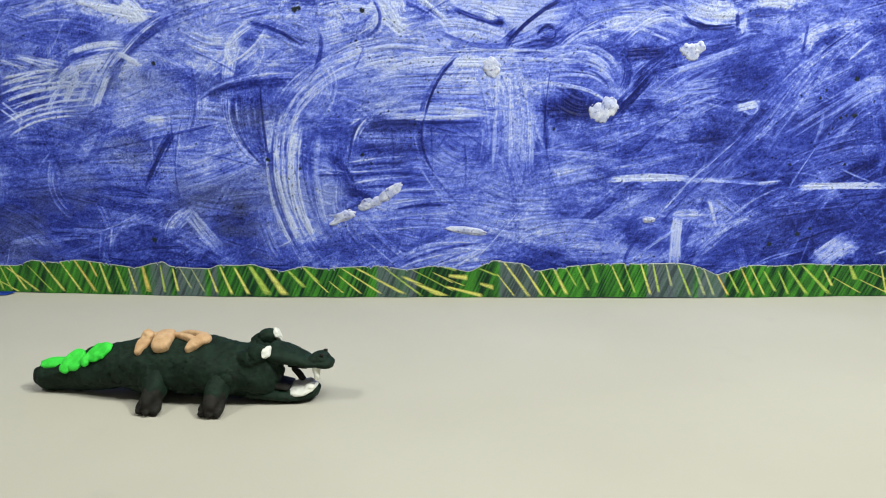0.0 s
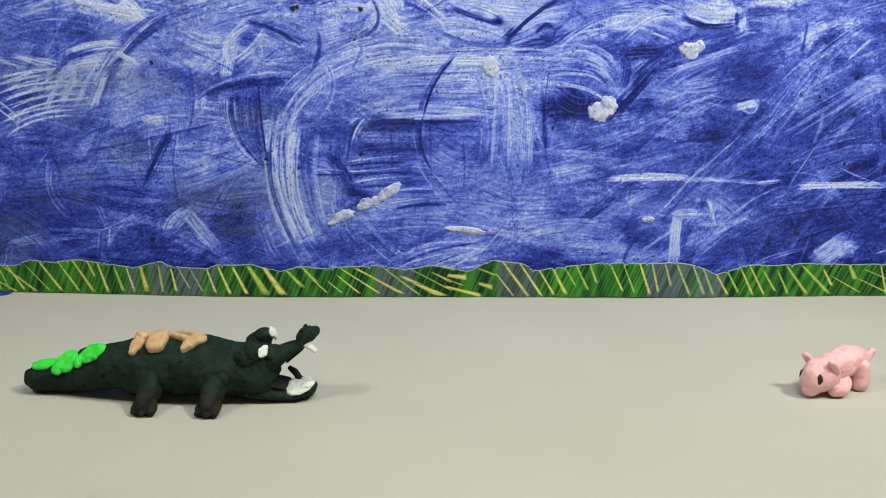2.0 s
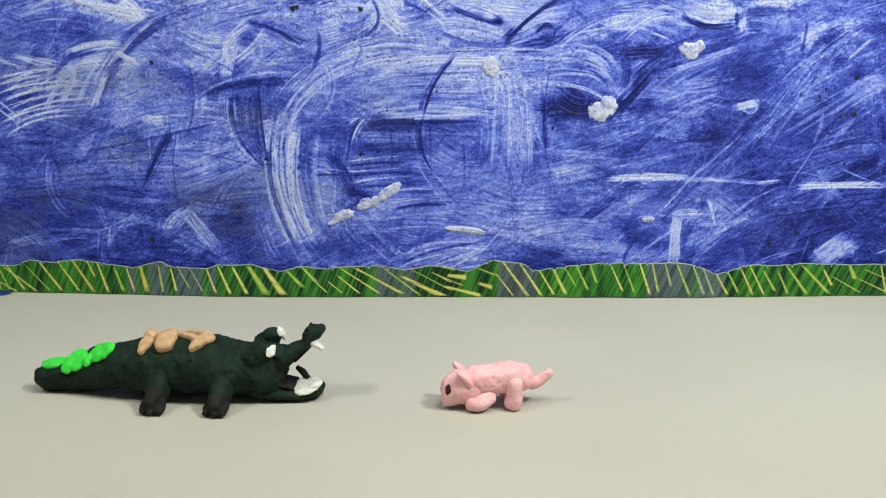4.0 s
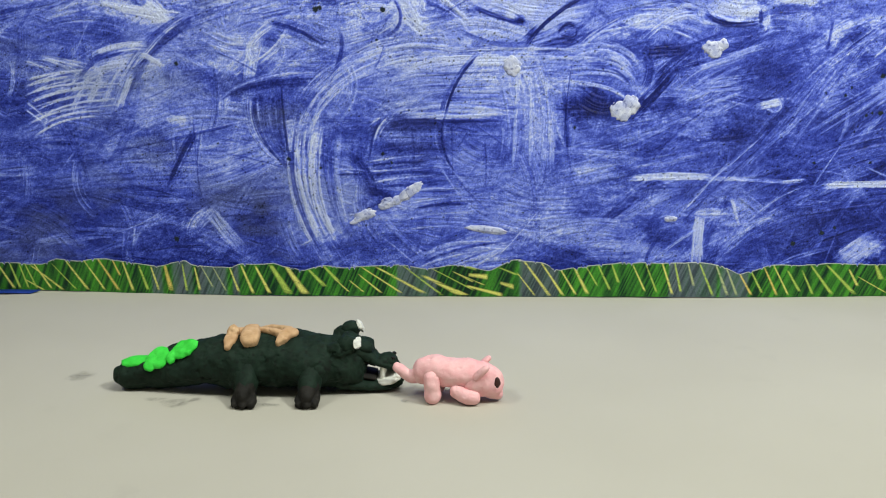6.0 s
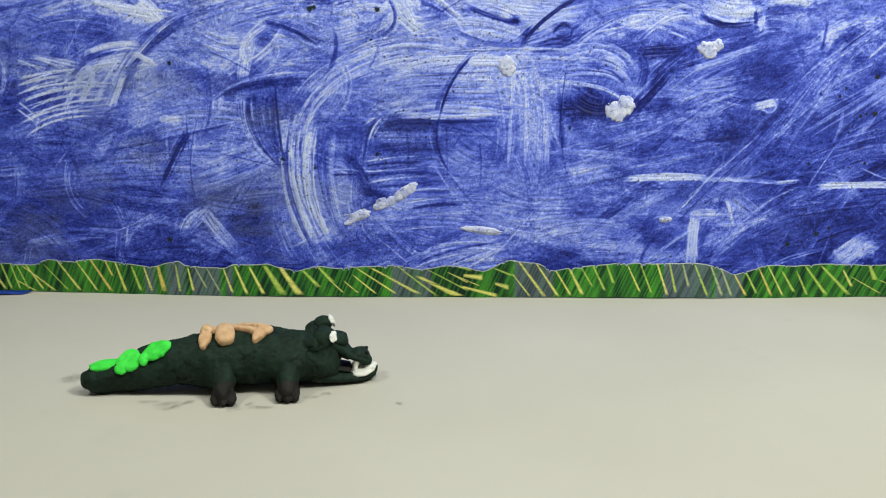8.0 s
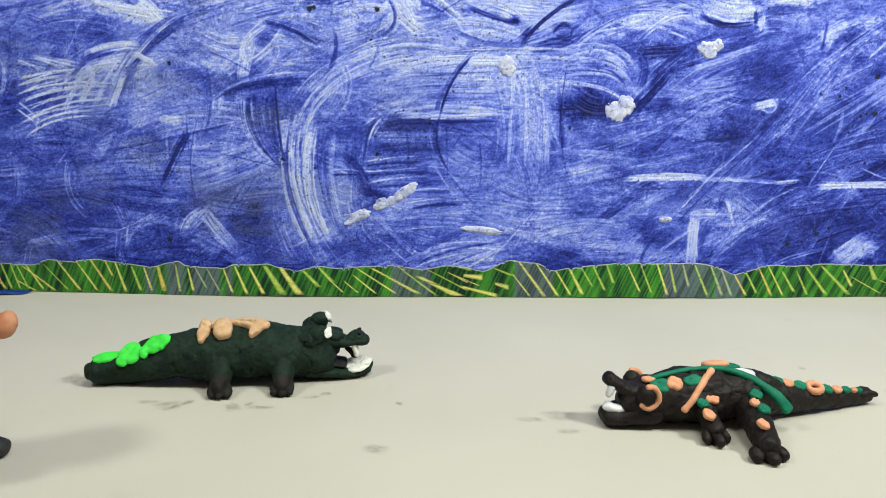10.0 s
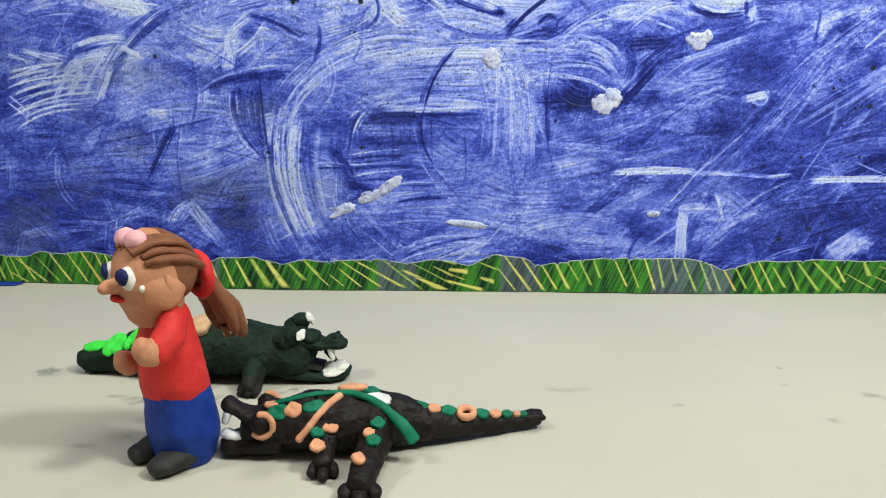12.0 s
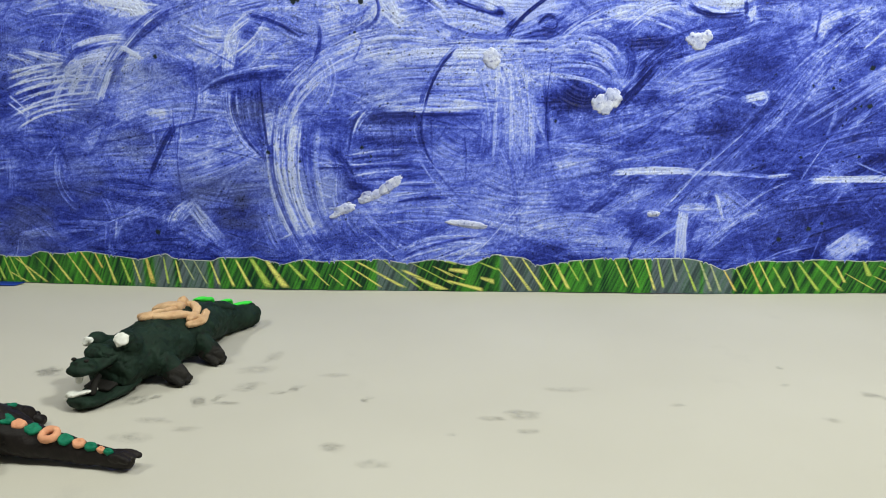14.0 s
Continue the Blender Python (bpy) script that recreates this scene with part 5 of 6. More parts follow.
def croc_leg(parent, x, side, kick, mat, foot_mat):
    """A stubby leg that drops to the side and ends in a grooved, blackish foot."""
    bm = bmesh.new()
    loft(bm, [(x, side * 12, 17.5, 11.5, 10), (x + kick * 0.4, side * 20, 13.5, 8.8, 8.0), (x + kick * 0.8, side * 26.5, 8.8, 7.8, 6.6)], n=18, steps=4, lump=0.6, freq=0.13, seed=x, up=(1, 0, 0))
    leg = knead("leg", bm, mat, parent, "", 1.0, 1.1, x + side)
    bm = bmesh.new()
    loft(bm, [(x + kick * 0.75, side * 25, 9.6, 7.7, 6.8), (x + kick, side * 30, 6.4, 7.8, 5.6), (x + kick * 1.1, side * 33.5, 4.0, 7.4, 3.8)], n=18, steps=4, lump=0.5, freq=0.15, seed=x + 2, up=(1, 0, 0))
    for d, o in ((-5.2, 0.0), (0.2, 1.8), (5.4, 0.4)):
        loft(bm, [(x + kick * 1.05 + d * 0.75, side * 29, 6.4, 2.8, 3.6), (x + kick * 1.2 + d * 0.9, side * (32.5 + o), 4.2, 2.6, 3.2), (x + kick * 1.25 + d * 0.95, side * (35.5 + o), 2.8, 2.2, 2.2)], n=12, steps=3, lump=0.35, freq=0.3, seed=x + d, up=(1, 0, 0))
    knead("foot", bm, foot_mat, leg, "blackish foot with three pressed toes", 0.7, 0.7, x + side * 2, 1)
    return leg


for lx, kick in ((35, -0.5), (-6, 1.0)):
    for side in (-1, 1):
        croc_leg(green_crocodile, lx, side, kick, M_GREEN, M_FOOT)

# the black crocodile, near side is its left
B_SPINE = [(-46, 0, 12.5, 11, 11), (-32, 0, 15, 15, 13.5), (-14, 0, 16.3, 18, 15.3), (4, 0, 16.3, 18.5, 15.5), (20, 0, 15.5, 17, 14.5), (32, 0, 14.5, 14.5, 13), (40, 0, 13.5, 12, 11)]
black_crocodile = thing("black_crocodile", "black clay crocodile decorated with emerald and peach pieces", "crocodile figure")
bm = bmesh.new()
loft(bm, B_SPINE, n=40, steps=10, lump=1.4, freq=0.08, seed=41.0)
blob(bm, (-24, 9, 17), (13, 10, 12), (0, 0, 0), 0.1, 3.0)
blob(bm, (4, 9, 15), (11, 9, 11), (0, 0, 0), 0.1, 4.0)
blob(bm, (34, 0, 18), (9, 12, 8), (0, 0, 0), 0.1, 4.0)
knead("body", bm, M_BLACK, black_crocodile, "", 0.9, 1.5, 41.0)
bm = bmesh.new()
loft(bm, [(30, 0, 10, 15, 9), (44, 0, 7, 12.5, 6.5), (56, 0, 5.4, 10, 5)], n=20, steps=5, lump=0.8, freq=0.12, seed=43.0)
jaw = knead("lower_jaw", bm, M_BLACK, black_crocodile, "", 0.8, 0.9, 43.0)
bm = bmesh.new()
loft(bm, [(34, 0, 19.5, 12, 6.5), (43, 0, 20.8, 8.6, 4.6), (50, 0, 24.6, 6.8, 3.7), (55.5, 0, 28.0, 6.2, 3.9)], n=18, steps=5, lump=0.7, freq=0.14, seed=47.0)
upper = knead("upper_jaw", bm, M_BLACK, black_crocodile, "", 0.8, 0.8, 47.0)
bm = bmesh.new()
loft(bm, [(47, 3, 10.5, 5, 2.0), (53, 4, 11.5, 4, 2.6), (57, 3, 12.5, 3.4, 2.6)], n=12, steps=4, lump=0.7, freq=0.3, seed=5.0)
part("teeth", bm, M_SILVER, jaw, "silvery white teeth in the open mouth")
bm = bmesh.new()
loft(bm, [(55.0, 4, 24, 2.2, 2.4), (56.5, 4, 20, 2.4, 2.0)], n=10, steps=3)
part("tooth", bm, M_SILVER, upper)
for sy in (-1, 1):
    bm = bmesh.new()
    blob(bm, (37, sy * 12.0, 21.5), (5.4, 5.2, 6.0), (0, 0, 0), 0.14, sy * 2.0)
    eye = part("eye", bm, M_BLACK, black_crocodile)
    bm = bmesh.new()
    loft(bm, [(36 + 5.6 * math.cos(a), sy * 14.0, 21 + 6.2 * math.sin(a), 1.7, 1.8) for a in np.linspace(math.pi * 0.45, math.pi * 1.75, 9)], n=10, steps=3, lump=0.3, freq=0.3, up=(0, 1, 0))
    part("eye_rim", bm, M_PEACH, eye, "peach ring round the eye")
# straps over the back (near side is +y, so the angles are negative)
bm = bmesh.new()
loft(bm, [(32, 1.5, 27.2, 1.5, 1.5), (20, 2.0, 30.4, 1.6, 1.6), (6, 1.6, 32.2, 1.6, 1.6), (-8, 2.4, 32.4, 1.7, 1.7), (-19, 7.0, 31.0, 2.0, 1.8), (-28, 13.5, 27.4, 2.4, 1.9), (-36, 19.5, 21.5, 3.2, 2.0), (-42, 23.0, 14.0, 3.6, 2.0)], n=14, steps=6, lump=0.5, freq=0.2, seed=2.0, up=(0, 0.7, 0.7), power=2.6)
part("emerald_strap", bm, M_EMERALD, black_crocodile, "long emerald strap that ends in a flap")
bm = bmesh.new()
loft(bm, [(-4, 5.0, 32.4, 2.0, 1.7), (2, 10.5, 29.6, 1.9, 1.7), (8, 15.5, 24.8, 1.9, 1.7), (13, 18.0, 19.4, 2.0, 1.7), (17, 18.2, 14.6, 1.8, 1.6)], n=14, steps=6, lump=0.5, freq=0.25, seed=5.0, up=(0, 0.8, 0.6))
part("peach_strap", bm, M_PEACH, black_crocodile, "rolled strap laid over the back")
for c, rr, tn, mt, nm, hole in (((28, 9, 25.8), (6.5, 4.8, 2.2), (-35, 10, 0), M_EMERALD, "green_piece", 0.5), ((20, 10, 27.4), (4.8, 4.4, 2.6), (-35, 0, 0), M_PEACH, "peach_piece", 0.3), ((9, 10, 28.6), (6.4, 3.8, 2.0), (-34, 0, 10), M_EMERALD, "green_piece", 0.5),
                                ((-10, -4, 32.6), (8.5, 5, 2.4), (10, 0, 0), M_PEACH, "peach_piece", 0.2), ((-24, 5, 29.4), (7.0, 4.8, 2.0), (-22, -8, 0), M_SILVER, "silver_piece", 0.6), ((32, 2, 27.2), (4.5, 3.5, 1.8), (0, 0, 0), M_PEACH, "peach_piece", 0.0),
                                ((-20, -3, 31.0), (5, 3.5, 2), (0, -6, 0), M_EMERALD, "green_piece", 0.3)):
    bm = bmesh.new()
    pressed(bm, c, rr, tn, c[0], hole)
    part(nm, bm, mt, black_crocodile)
# the tail bends at the ring: a thick root and a thin end with a forked tip
black_tail = new("tail")
black_tail.parent = black_crocodile
black_tail_end = new("tail_end")
black_tail_end.parent = black_crocodile
T_ROOT = [(-40, 0, 8.6, 6.6, 7.0), (-32, 0, 9.2, 7.4, 7.8), (-18, 0, 11, 9.2, 9.6), (-4, 0, 13, 10.5, 11), (6, 0, 14, 11, 11.5)]
T_END = [(-40, 0, 5.4, 4.0, 4.4), (-30, 0, 5.8, 4.4, 4.8), (-16, 0, 7.0, 5.6, 6.0), (-4, 0, 8.2, 6.4, 6.8), (3, 0, 8.6, 6.6, 7.0)]
bm = bmesh.new()
loft(bm, T_ROOT, n=20, steps=5, lump=0.5, freq=0.12, seed=51.0)
knead("tail_root", bm, M_BLACK, black_tail, "", 0.8, 0.9, 51.0)
bm = bmesh.new()
loft(bm, T_END, n=18, steps=5, lump=0.4, freq=0.12, seed=52.0)
for k in range(3):
    loft(bm, [(-33, (k - 1) * 2.4, 7.6, 2.4, 2.4), (-39, (k - 1) * 3.2, 8.0, 2.2, 2.2), (-43 - 1.5 * (k == 0), (k - 1) * 3.8, 7.2, 1.8, 1.8)], n=10, steps=3, lump=0.2, freq=0.4, seed=k)
knead("tail_tip", bm, M_BLACK, black_tail_end, "", 0.6, 0.7, 53.0, 2)


def tail_piece(owner, spine, x, size, peach, ring=False):
    z = np.interp(x, [p[0] for p in spine], [p[2] + p[4] for p in spine])
    bm = bmesh.new()
    if ring:
        loft(bm, [(x + 4.0 * math.cos(a), 2.8 + 3.4 * math.sin(a), z + 0.4 - 1.2 * math.sin(a), 1.9, 2.2) for a in np.linspace(0, 2 * math.pi, 13)], n=10, steps=2, lump=0.4, freq=0.3)
    else:
        pressed(bm, (x, 2.4, z + 0.1), (4.6 * size, 3.4 * size, 1.9), (-24, -8, 0), x, 0.35)
    part("peach_piece" if peach else "green_piece", bm, M_PEACH if peach else M_EMERALD, owner)


for x, size, peach in ((-2, 0.8, True), (-10, 1.0, False), (-18, 0.9, True), (-26, 1.0, False)):
    tail_piece(black_tail, T_ROOT, x, size, peach)
tail_piece(black_tail, T_ROOT, -36, 1.0, True, True)
for x, size, peach in ((-6, 0.95, False), (-14, 0.8, True), (-21, 0.75, False), (-27, 0.5, True), (-31, 0.55, False)):
    tail_piece(black_tail_end, T_END, x, size, peach)


def black_leg(x, side, reach, kick, size, lift, pieces):
    bm = bmesh.new()
    loft(bm, [(x, side * 10, 14, 9 * size, 8 * size), (x + kick * 0.5, side * (10 + reach * 0.5), 11, 7.4 * size, 7 * size), (x + kick, side * (10 + reach), 6.5, 6.4 * size, 6 * size)], n=18, steps=4, lump=0.6, freq=0.13, seed=x, up=(1, 0, 0))
    leg = knead("leg", bm, M_BLACK, black_crocodile, "", 0.8, 1.1, x + side)
    for d in (-1, 0, 1):
        bm = bmesh.new()
        fx, fy = x + kick * 1.05, side * (10 + reach)
        loft(bm, [(fx + d * 4.0, fy, 5, 3.2, 3.4), (fx + d * 5.6 * size, fy + side * (4 if d == 0 else 1.0), 4.0, 3.8 * size, 3.6), (fx + d * 6.6 * size, fy + side * (8 if d == 0 else 3.5), 3.4, 3.0 * size, 3.0)], n=12, steps=3, lump=0.4, freq=0.3, seed=d + x)
        knead("claw", bm, M_BLACK, leg, "", 0.7, 0.6, d + x)
    for f, off, big, peach in pieces:
        bm = bmesh.new()
        pressed(bm, (x + kick * f + off, side * (10 + reach * f), lift - 9.0 * f + (size - 1) * 8), (3.9 * big, 3.6 * big, 2.0), (-side * 26, 0, f * 60), x + f * 7, 0.4)
        part("peach_piece" if peach else "green_piece", bm, M_PEACH if peach else M_EMERALD, leg)


black_leg(3, 1, 20, 1, 0.85, 24.5, ((0.34, -3.0, 1.1, True), (0.50, 3.6, 0.95, False), (0.88, 3.0, 1.1, True)))
black_leg(-24, 1, 42, 9, 1.12, 24.0, ((0.02, -3.0, 1.05, True), (0.24, -2.0, 1.0, False), (0.42, 1.0, 0.8, True), (0.56, -2.5, 1.0, False), (0.86, 2.0, 0.95, True)))
black_leg(8, -1, 20, 0, 0.9, 22.2, ((0.2, 0.0, 1.0, True), (0.6, 0.0, 1.0, False)))
black_leg(-25, -1, 24, -6, 1.0, 22.2, ((0.2, 0.0, 1.0, True), (0.6, 0.0, 1.0, False)))

# ---- the pig ----
pink_pig = thing("pink_pig", "small pink clay pig with big dark eyes", "pig figure")
bm = bmesh.new()
loft(bm, [(-22, 0, 16.5, 8, 8), (-14, 0, 17, 10, 9.2), (-2, 0, 16.5, 10, 9), (10, 0, 16, 9.6, 8.8), (17, 0, 14.5, 9, 8.5)], n=22, steps=5, lump=0.9, freq=0.11, seed=61.0)
knead("body", bm, M_PINK, pink_pig, "", 0.9, 0.7, 61.0)
bm = bmesh.new()
loft(bm, [(12, 0, 13.5, 10, 10), (18, 0, 12.8, 10.4, 10.4), (23, 0, 12, 9.6, 9.6), (25.5, 0, 11.2, 8.4, 8.4)], n=20, steps=5, lump=0.8, freq=0.13, seed=63.0)
blob(bm, (21, 0, 17.5), (6, 8.5, 5), (0, 20, 0), 0.1, 2.0)
head = knead("head", bm, M_PINK, pink_pig, "", 0.9, 0.7, 63.0)
bm = bmesh.new()
loft(bm, [(23, 0, 6.2, 5.6, 4.6), (28.5, 0, 5.2, 5.0, 4.2)], n=16, steps=3, lump=0.3, freq=0.2)
knead("snout", bm, M_PINK, head, "", 0.7, 0.5, 3.0)
for sy in (-1, 1):
    bm = bmesh.new()
    loft(bm, [(14.5, sy * 8.0, 17, 3.4, 2.4), (17.5, sy * 8.4, 20, 3.6, 2.4), (20.5, sy * 8.8, 22.6, 3.0, 2.2), (22, sy * 9, 23.6, 2.2, 1.7)], n=12, steps=4, lump=0.4, freq=0.2, seed=sy)
    knead("ear", bm, M_PINK, head, "", 0.6, 0.5, sy * 2.0, 2)
    bm = bmesh.new()
    blob(bm, (28.2, sy * 5.0, 13.0), (2.3, 3.0, 3.7), (0, -8, sy * 28), 0.08, sy)
    part("eye", bm, M_EYE, head, "large dark brown eye")
for lx, sy in ((-15, -1), (-15, 1), (7, -1), (7, 1)):
    bm = bmesh.new()
    if lx < 0:
        loft(bm, [(lx, sy * 7.0, 15, 6.6, 5.6), (lx + 0.5, sy * 7.8, 8.5, 6.2, 5.4), (lx + 1, sy * 8.2, 4.6, 6.2, 5.4)], n=16, steps=4, lump=0.5, freq=0.2, seed=lx + sy)
    else:
        loft(bm, [(lx - 6, sy * 7, 8, 4.6, 4.6), (lx + 1, sy * 8.5, 5.2, 5.4, 4.8), (lx + 7, sy * 8.5, 4.8, 4.4, 4.2)], n=16, steps=4, lump=0.5, freq=0.2, seed=lx + sy)
    knead("leg", bm, M_PINK, pink_pig, "", 0.8, 0.6, lx + sy * 3.0)
bm = bmesh.new()
loft(bm, [(-22, 0, 16, 5, 5), (-29, 0, 13.0, 4.2, 4.2), (-34, 0, 14.5, 3.2, 3.4), (-37, 0, 17, 3.2, 3.4), (-40, 0, 18.6, 3.0, 3.2)], n=14, steps=5, lump=0.6, freq=0.2, seed=67.0)
knead("tail", bm, M_PINK, pink_pig, "", 0.7, 0.6, 67.0)

for ob in pink_pig.children_recursive:  # a stocky little pig
    for v in ob.data.vertices:
        v.co.x *= 0.94
        v.co.z *= 1.06

# ---- the doll: one piece ----
bm = bmesh.new()
RED, BLUE, SKIN, HAIR, SHOE, WHT, NAVY, ROSE = range(8)
loft(bm, [(0, 0, 9, 19, 19.5), (-1, 0, 18, 21, 21), (-1, 0, 32, 20, 20), (0, 0, 44, 18, 18.5), (0, 0, 50, 16, 17)], n=26, steps=4, lump=1.1, freq=0.07, seed=71.0, mat=BLUE, up=(1, 0, 0))
loft(bm, [(0, 0, 40, 19.5, 19.5), (0, 0, 50, 18.5, 18.5), (0, 0, 62, 16.5, 16.5), (0, 0, 74, 14, 14), (1, 0, 82, 9, 9.5)], n=26, steps=4, lump=1.0, freq=0.08, seed=73.0, mat=RED, up=(1, 0, 0))
for sy in (-1, 1):
    loft(bm, [(2, sy * 9, 6, 8, 6), (12, sy * 10, 6, 8.6, 6), (20, sy * 10.5, 5.4, 7.8, 5.2), (26, sy * 10.5, 4.8, 6, 4.4)], n=18, steps=4, lump=0.7, freq=0.12, seed=75.0 + sy, mat=SHOE)
loft(bm, [(0, -11, 76, 7, 7), (-2, -18, 66, 7.6, 7.6), (2, -22, 54, 7.4, 7.4), (9, -22, 48, 6.4, 6.4)], n=16, steps=4, lump=0.8, freq=0.12, seed=77.0, mat=RED)
loft(bm, [(9, -22, 48, 5.6, 5.6), (16, -21, 48.5, 5.8, 6.2), (20, -20, 51, 5.2, 5.8)], n=16, steps=4, lump=0.6, freq=0.2, seed=78.0, mat=SKIN)
loft(bm, [(3, 11, 75, 8.5, 8.5), (10, 17, 69, 8.2, 8.2), (19, 20, 65, 7.2, 7.2)], n=16, steps=4, lump=0.8, freq=0.12, seed=79.0, mat=RED)
loft(bm, [(19, 20, 65, 6.0, 6.0), (25, 20, 66, 6.4, 7.0), (28, 20, 68, 5.4, 6.0)], n=16, steps=4, lump=0.6, freq=0.2, seed=80.0, mat=SKIN)
# head and face
bm.verts.ensure_lookup_table()
shoulder = len(bm.verts)
loft(bm, [(4, 0, 82, 17, 18), (5, 0, 92, 21, 21), (4, 0, 104, 22, 21.5), (3, 0, 114, 18, 17), (2, 0, 119, 11, 11)], n=26, steps=5, lump=0.9, freq=0.07, seed=81.0, mat=SKIN, up=(1, 0, 0))
loft(bm, [(23, 0, 97, 5.5, 5.5), (30, 0, 97.5, 4.2, 4.4), (34, 0, 97, 3.0, 3.2)], n=14, steps=4, lump=0.4, freq=0.2, mat=SKIN)
loft(bm, [(25.5, -4.5, 89.5, 2.0, 1.6), (28, 0, 90.5, 2.4, 2.4), (25.5, 4.5, 89.5, 2.0, 1.6)], n=10, steps=4, lump=0.3, freq=0.3, mat=RED)
for sy in (-1, 1):
    blob(bm, (22.5, sy * 10.0, 103), (4.2, 5.2, 7.0), (0, 0, sy * 36), 0.1, sy, WHT)
    blob(bm, (26.0, sy * 10.5, 104.5), (2.8, 4.2, 5.0), (0, 0, sy * 36), 0.1, sy, NAVY)
    blob(bm, (17.5, sy * 16.5, 97), (2.4, 2.0, 2.4), (0, 0, 0), 0.1, sy, WHT)
# hair: a cap of combed rolls, swept to the tie at the back
blob(bm, (-4, -1.5, 103), (22.0, 22.6, 22.6), (-10, -16, 0), 0.05, 2.0, HAIR, n=22)
blob(bm, (8, -14.5, 94), (15, 9.5, 15), (0, 20, 0), 0.1, 1.0, HAIR)
blob(bm, (5, 15.0, 94), (14, 9, 13), (0, 20, 0), 0.12, 4.0, SKIN)
locks = random.Random(8)
for k in range(13):
    a = radians(-100 + k * 13.2 + locks.uniform(-3, 3))
    sy, cz = math.sin(a), math.cos(a)
    w, o = locks.uniform(3.4, 5.2), locks.uniform(-0.8, 0.9)
    loft(bm, [(17 - 3 * abs(sy) + 3 * o, sy * 19.5, 103 + cz * 17, w * 0.7, 2.0), (6, sy * (23.2 + o), 103 + cz * (21.3 + o), w, 2.6), (-11, sy * (21.6 + o), 101.5 + cz * (19.8 + o) + o, w, 2.8), (-22, sy * 13.5, 98 + cz * 11.5, w * 0.8, 2.6), (-28, sy * 6, 96 + cz * 4, 2.6, 2.2)], n=10, steps=4, lump=0.9, freq=0.14, seed=k * 1.7, mat=HAIR)
loft(bm, [(-28, 11.5 * math.cos(a), 95 + 11.5 * math.sin(a), 4.6, 4.2) for a in np.linspace(0, 2 * math.pi, 15)], n=12, steps=2, lump=0.6, freq=0.15, mat=RED, up=(1, 0, 0))
for k in range(7):
    b = (k - 3) * 2.8
    loft(bm, [(-29, b * 0.8, 94, 4.2, 4.2), (-34, b * 1.2, 85, 5.0, 4.8), (-39 - (k % 3) * 3, b * 1.4, 72, 5.0, 4.8), (-42 - 4 * (k % 3), b * 1.4, 60 - 3 * (k % 3), 4.0, 3.8), (-43 - 4 * (k % 3), b * 1.3, 53 - 3 * (k % 2), 1.7, 1.7)], n=11, steps=4, lump=0.7, freq=0.15, seed=k * 2.3, mat=HAIR)
blob(bm, (4, 21.5, 98), (3.2, 3.0, 6.0), (0, 0, 0), 0.15, 3.0, SKIN)
blob(bm, (13, -4.5, 123.5), (6.8, 7.2, 6.2), (0, 20, 0), 0.1, 1.0, ROSE)
blob(bm, (12, 5.5, 123), (6.8, 7.2, 6.2), (0, 20, 0), 0.1, 2.0, ROSE)
bm.verts.ensure_lookup_table()
for k, v in enumerate(bm.verts):
    if k < shoulder:
        v.co = Vector((v.co.x * 0.84, v.co.y * 1.02, v.co.z * 1.06))
    else:
        v.co = Vector((0.003 + (v.co.x - 0.002) * 0.80, v.co.y * 0.84, 0.0865 + (v.co.z - 0.082) * 0.83))
for v in bm.verts:  # she leans forward a little
    v.co.x += 0.062 * v.co.z
clay_doll = mesh_ob("clay_doll", bm, [M_RED, M_BLUE, M_SKIN, M_HAIR, M_SHOE, M_WHITE, M_NAVY, M_ROSE])
tagged(clay_doll, "clay doll with brown ponytail, red jumper and blue skirt", "doll")


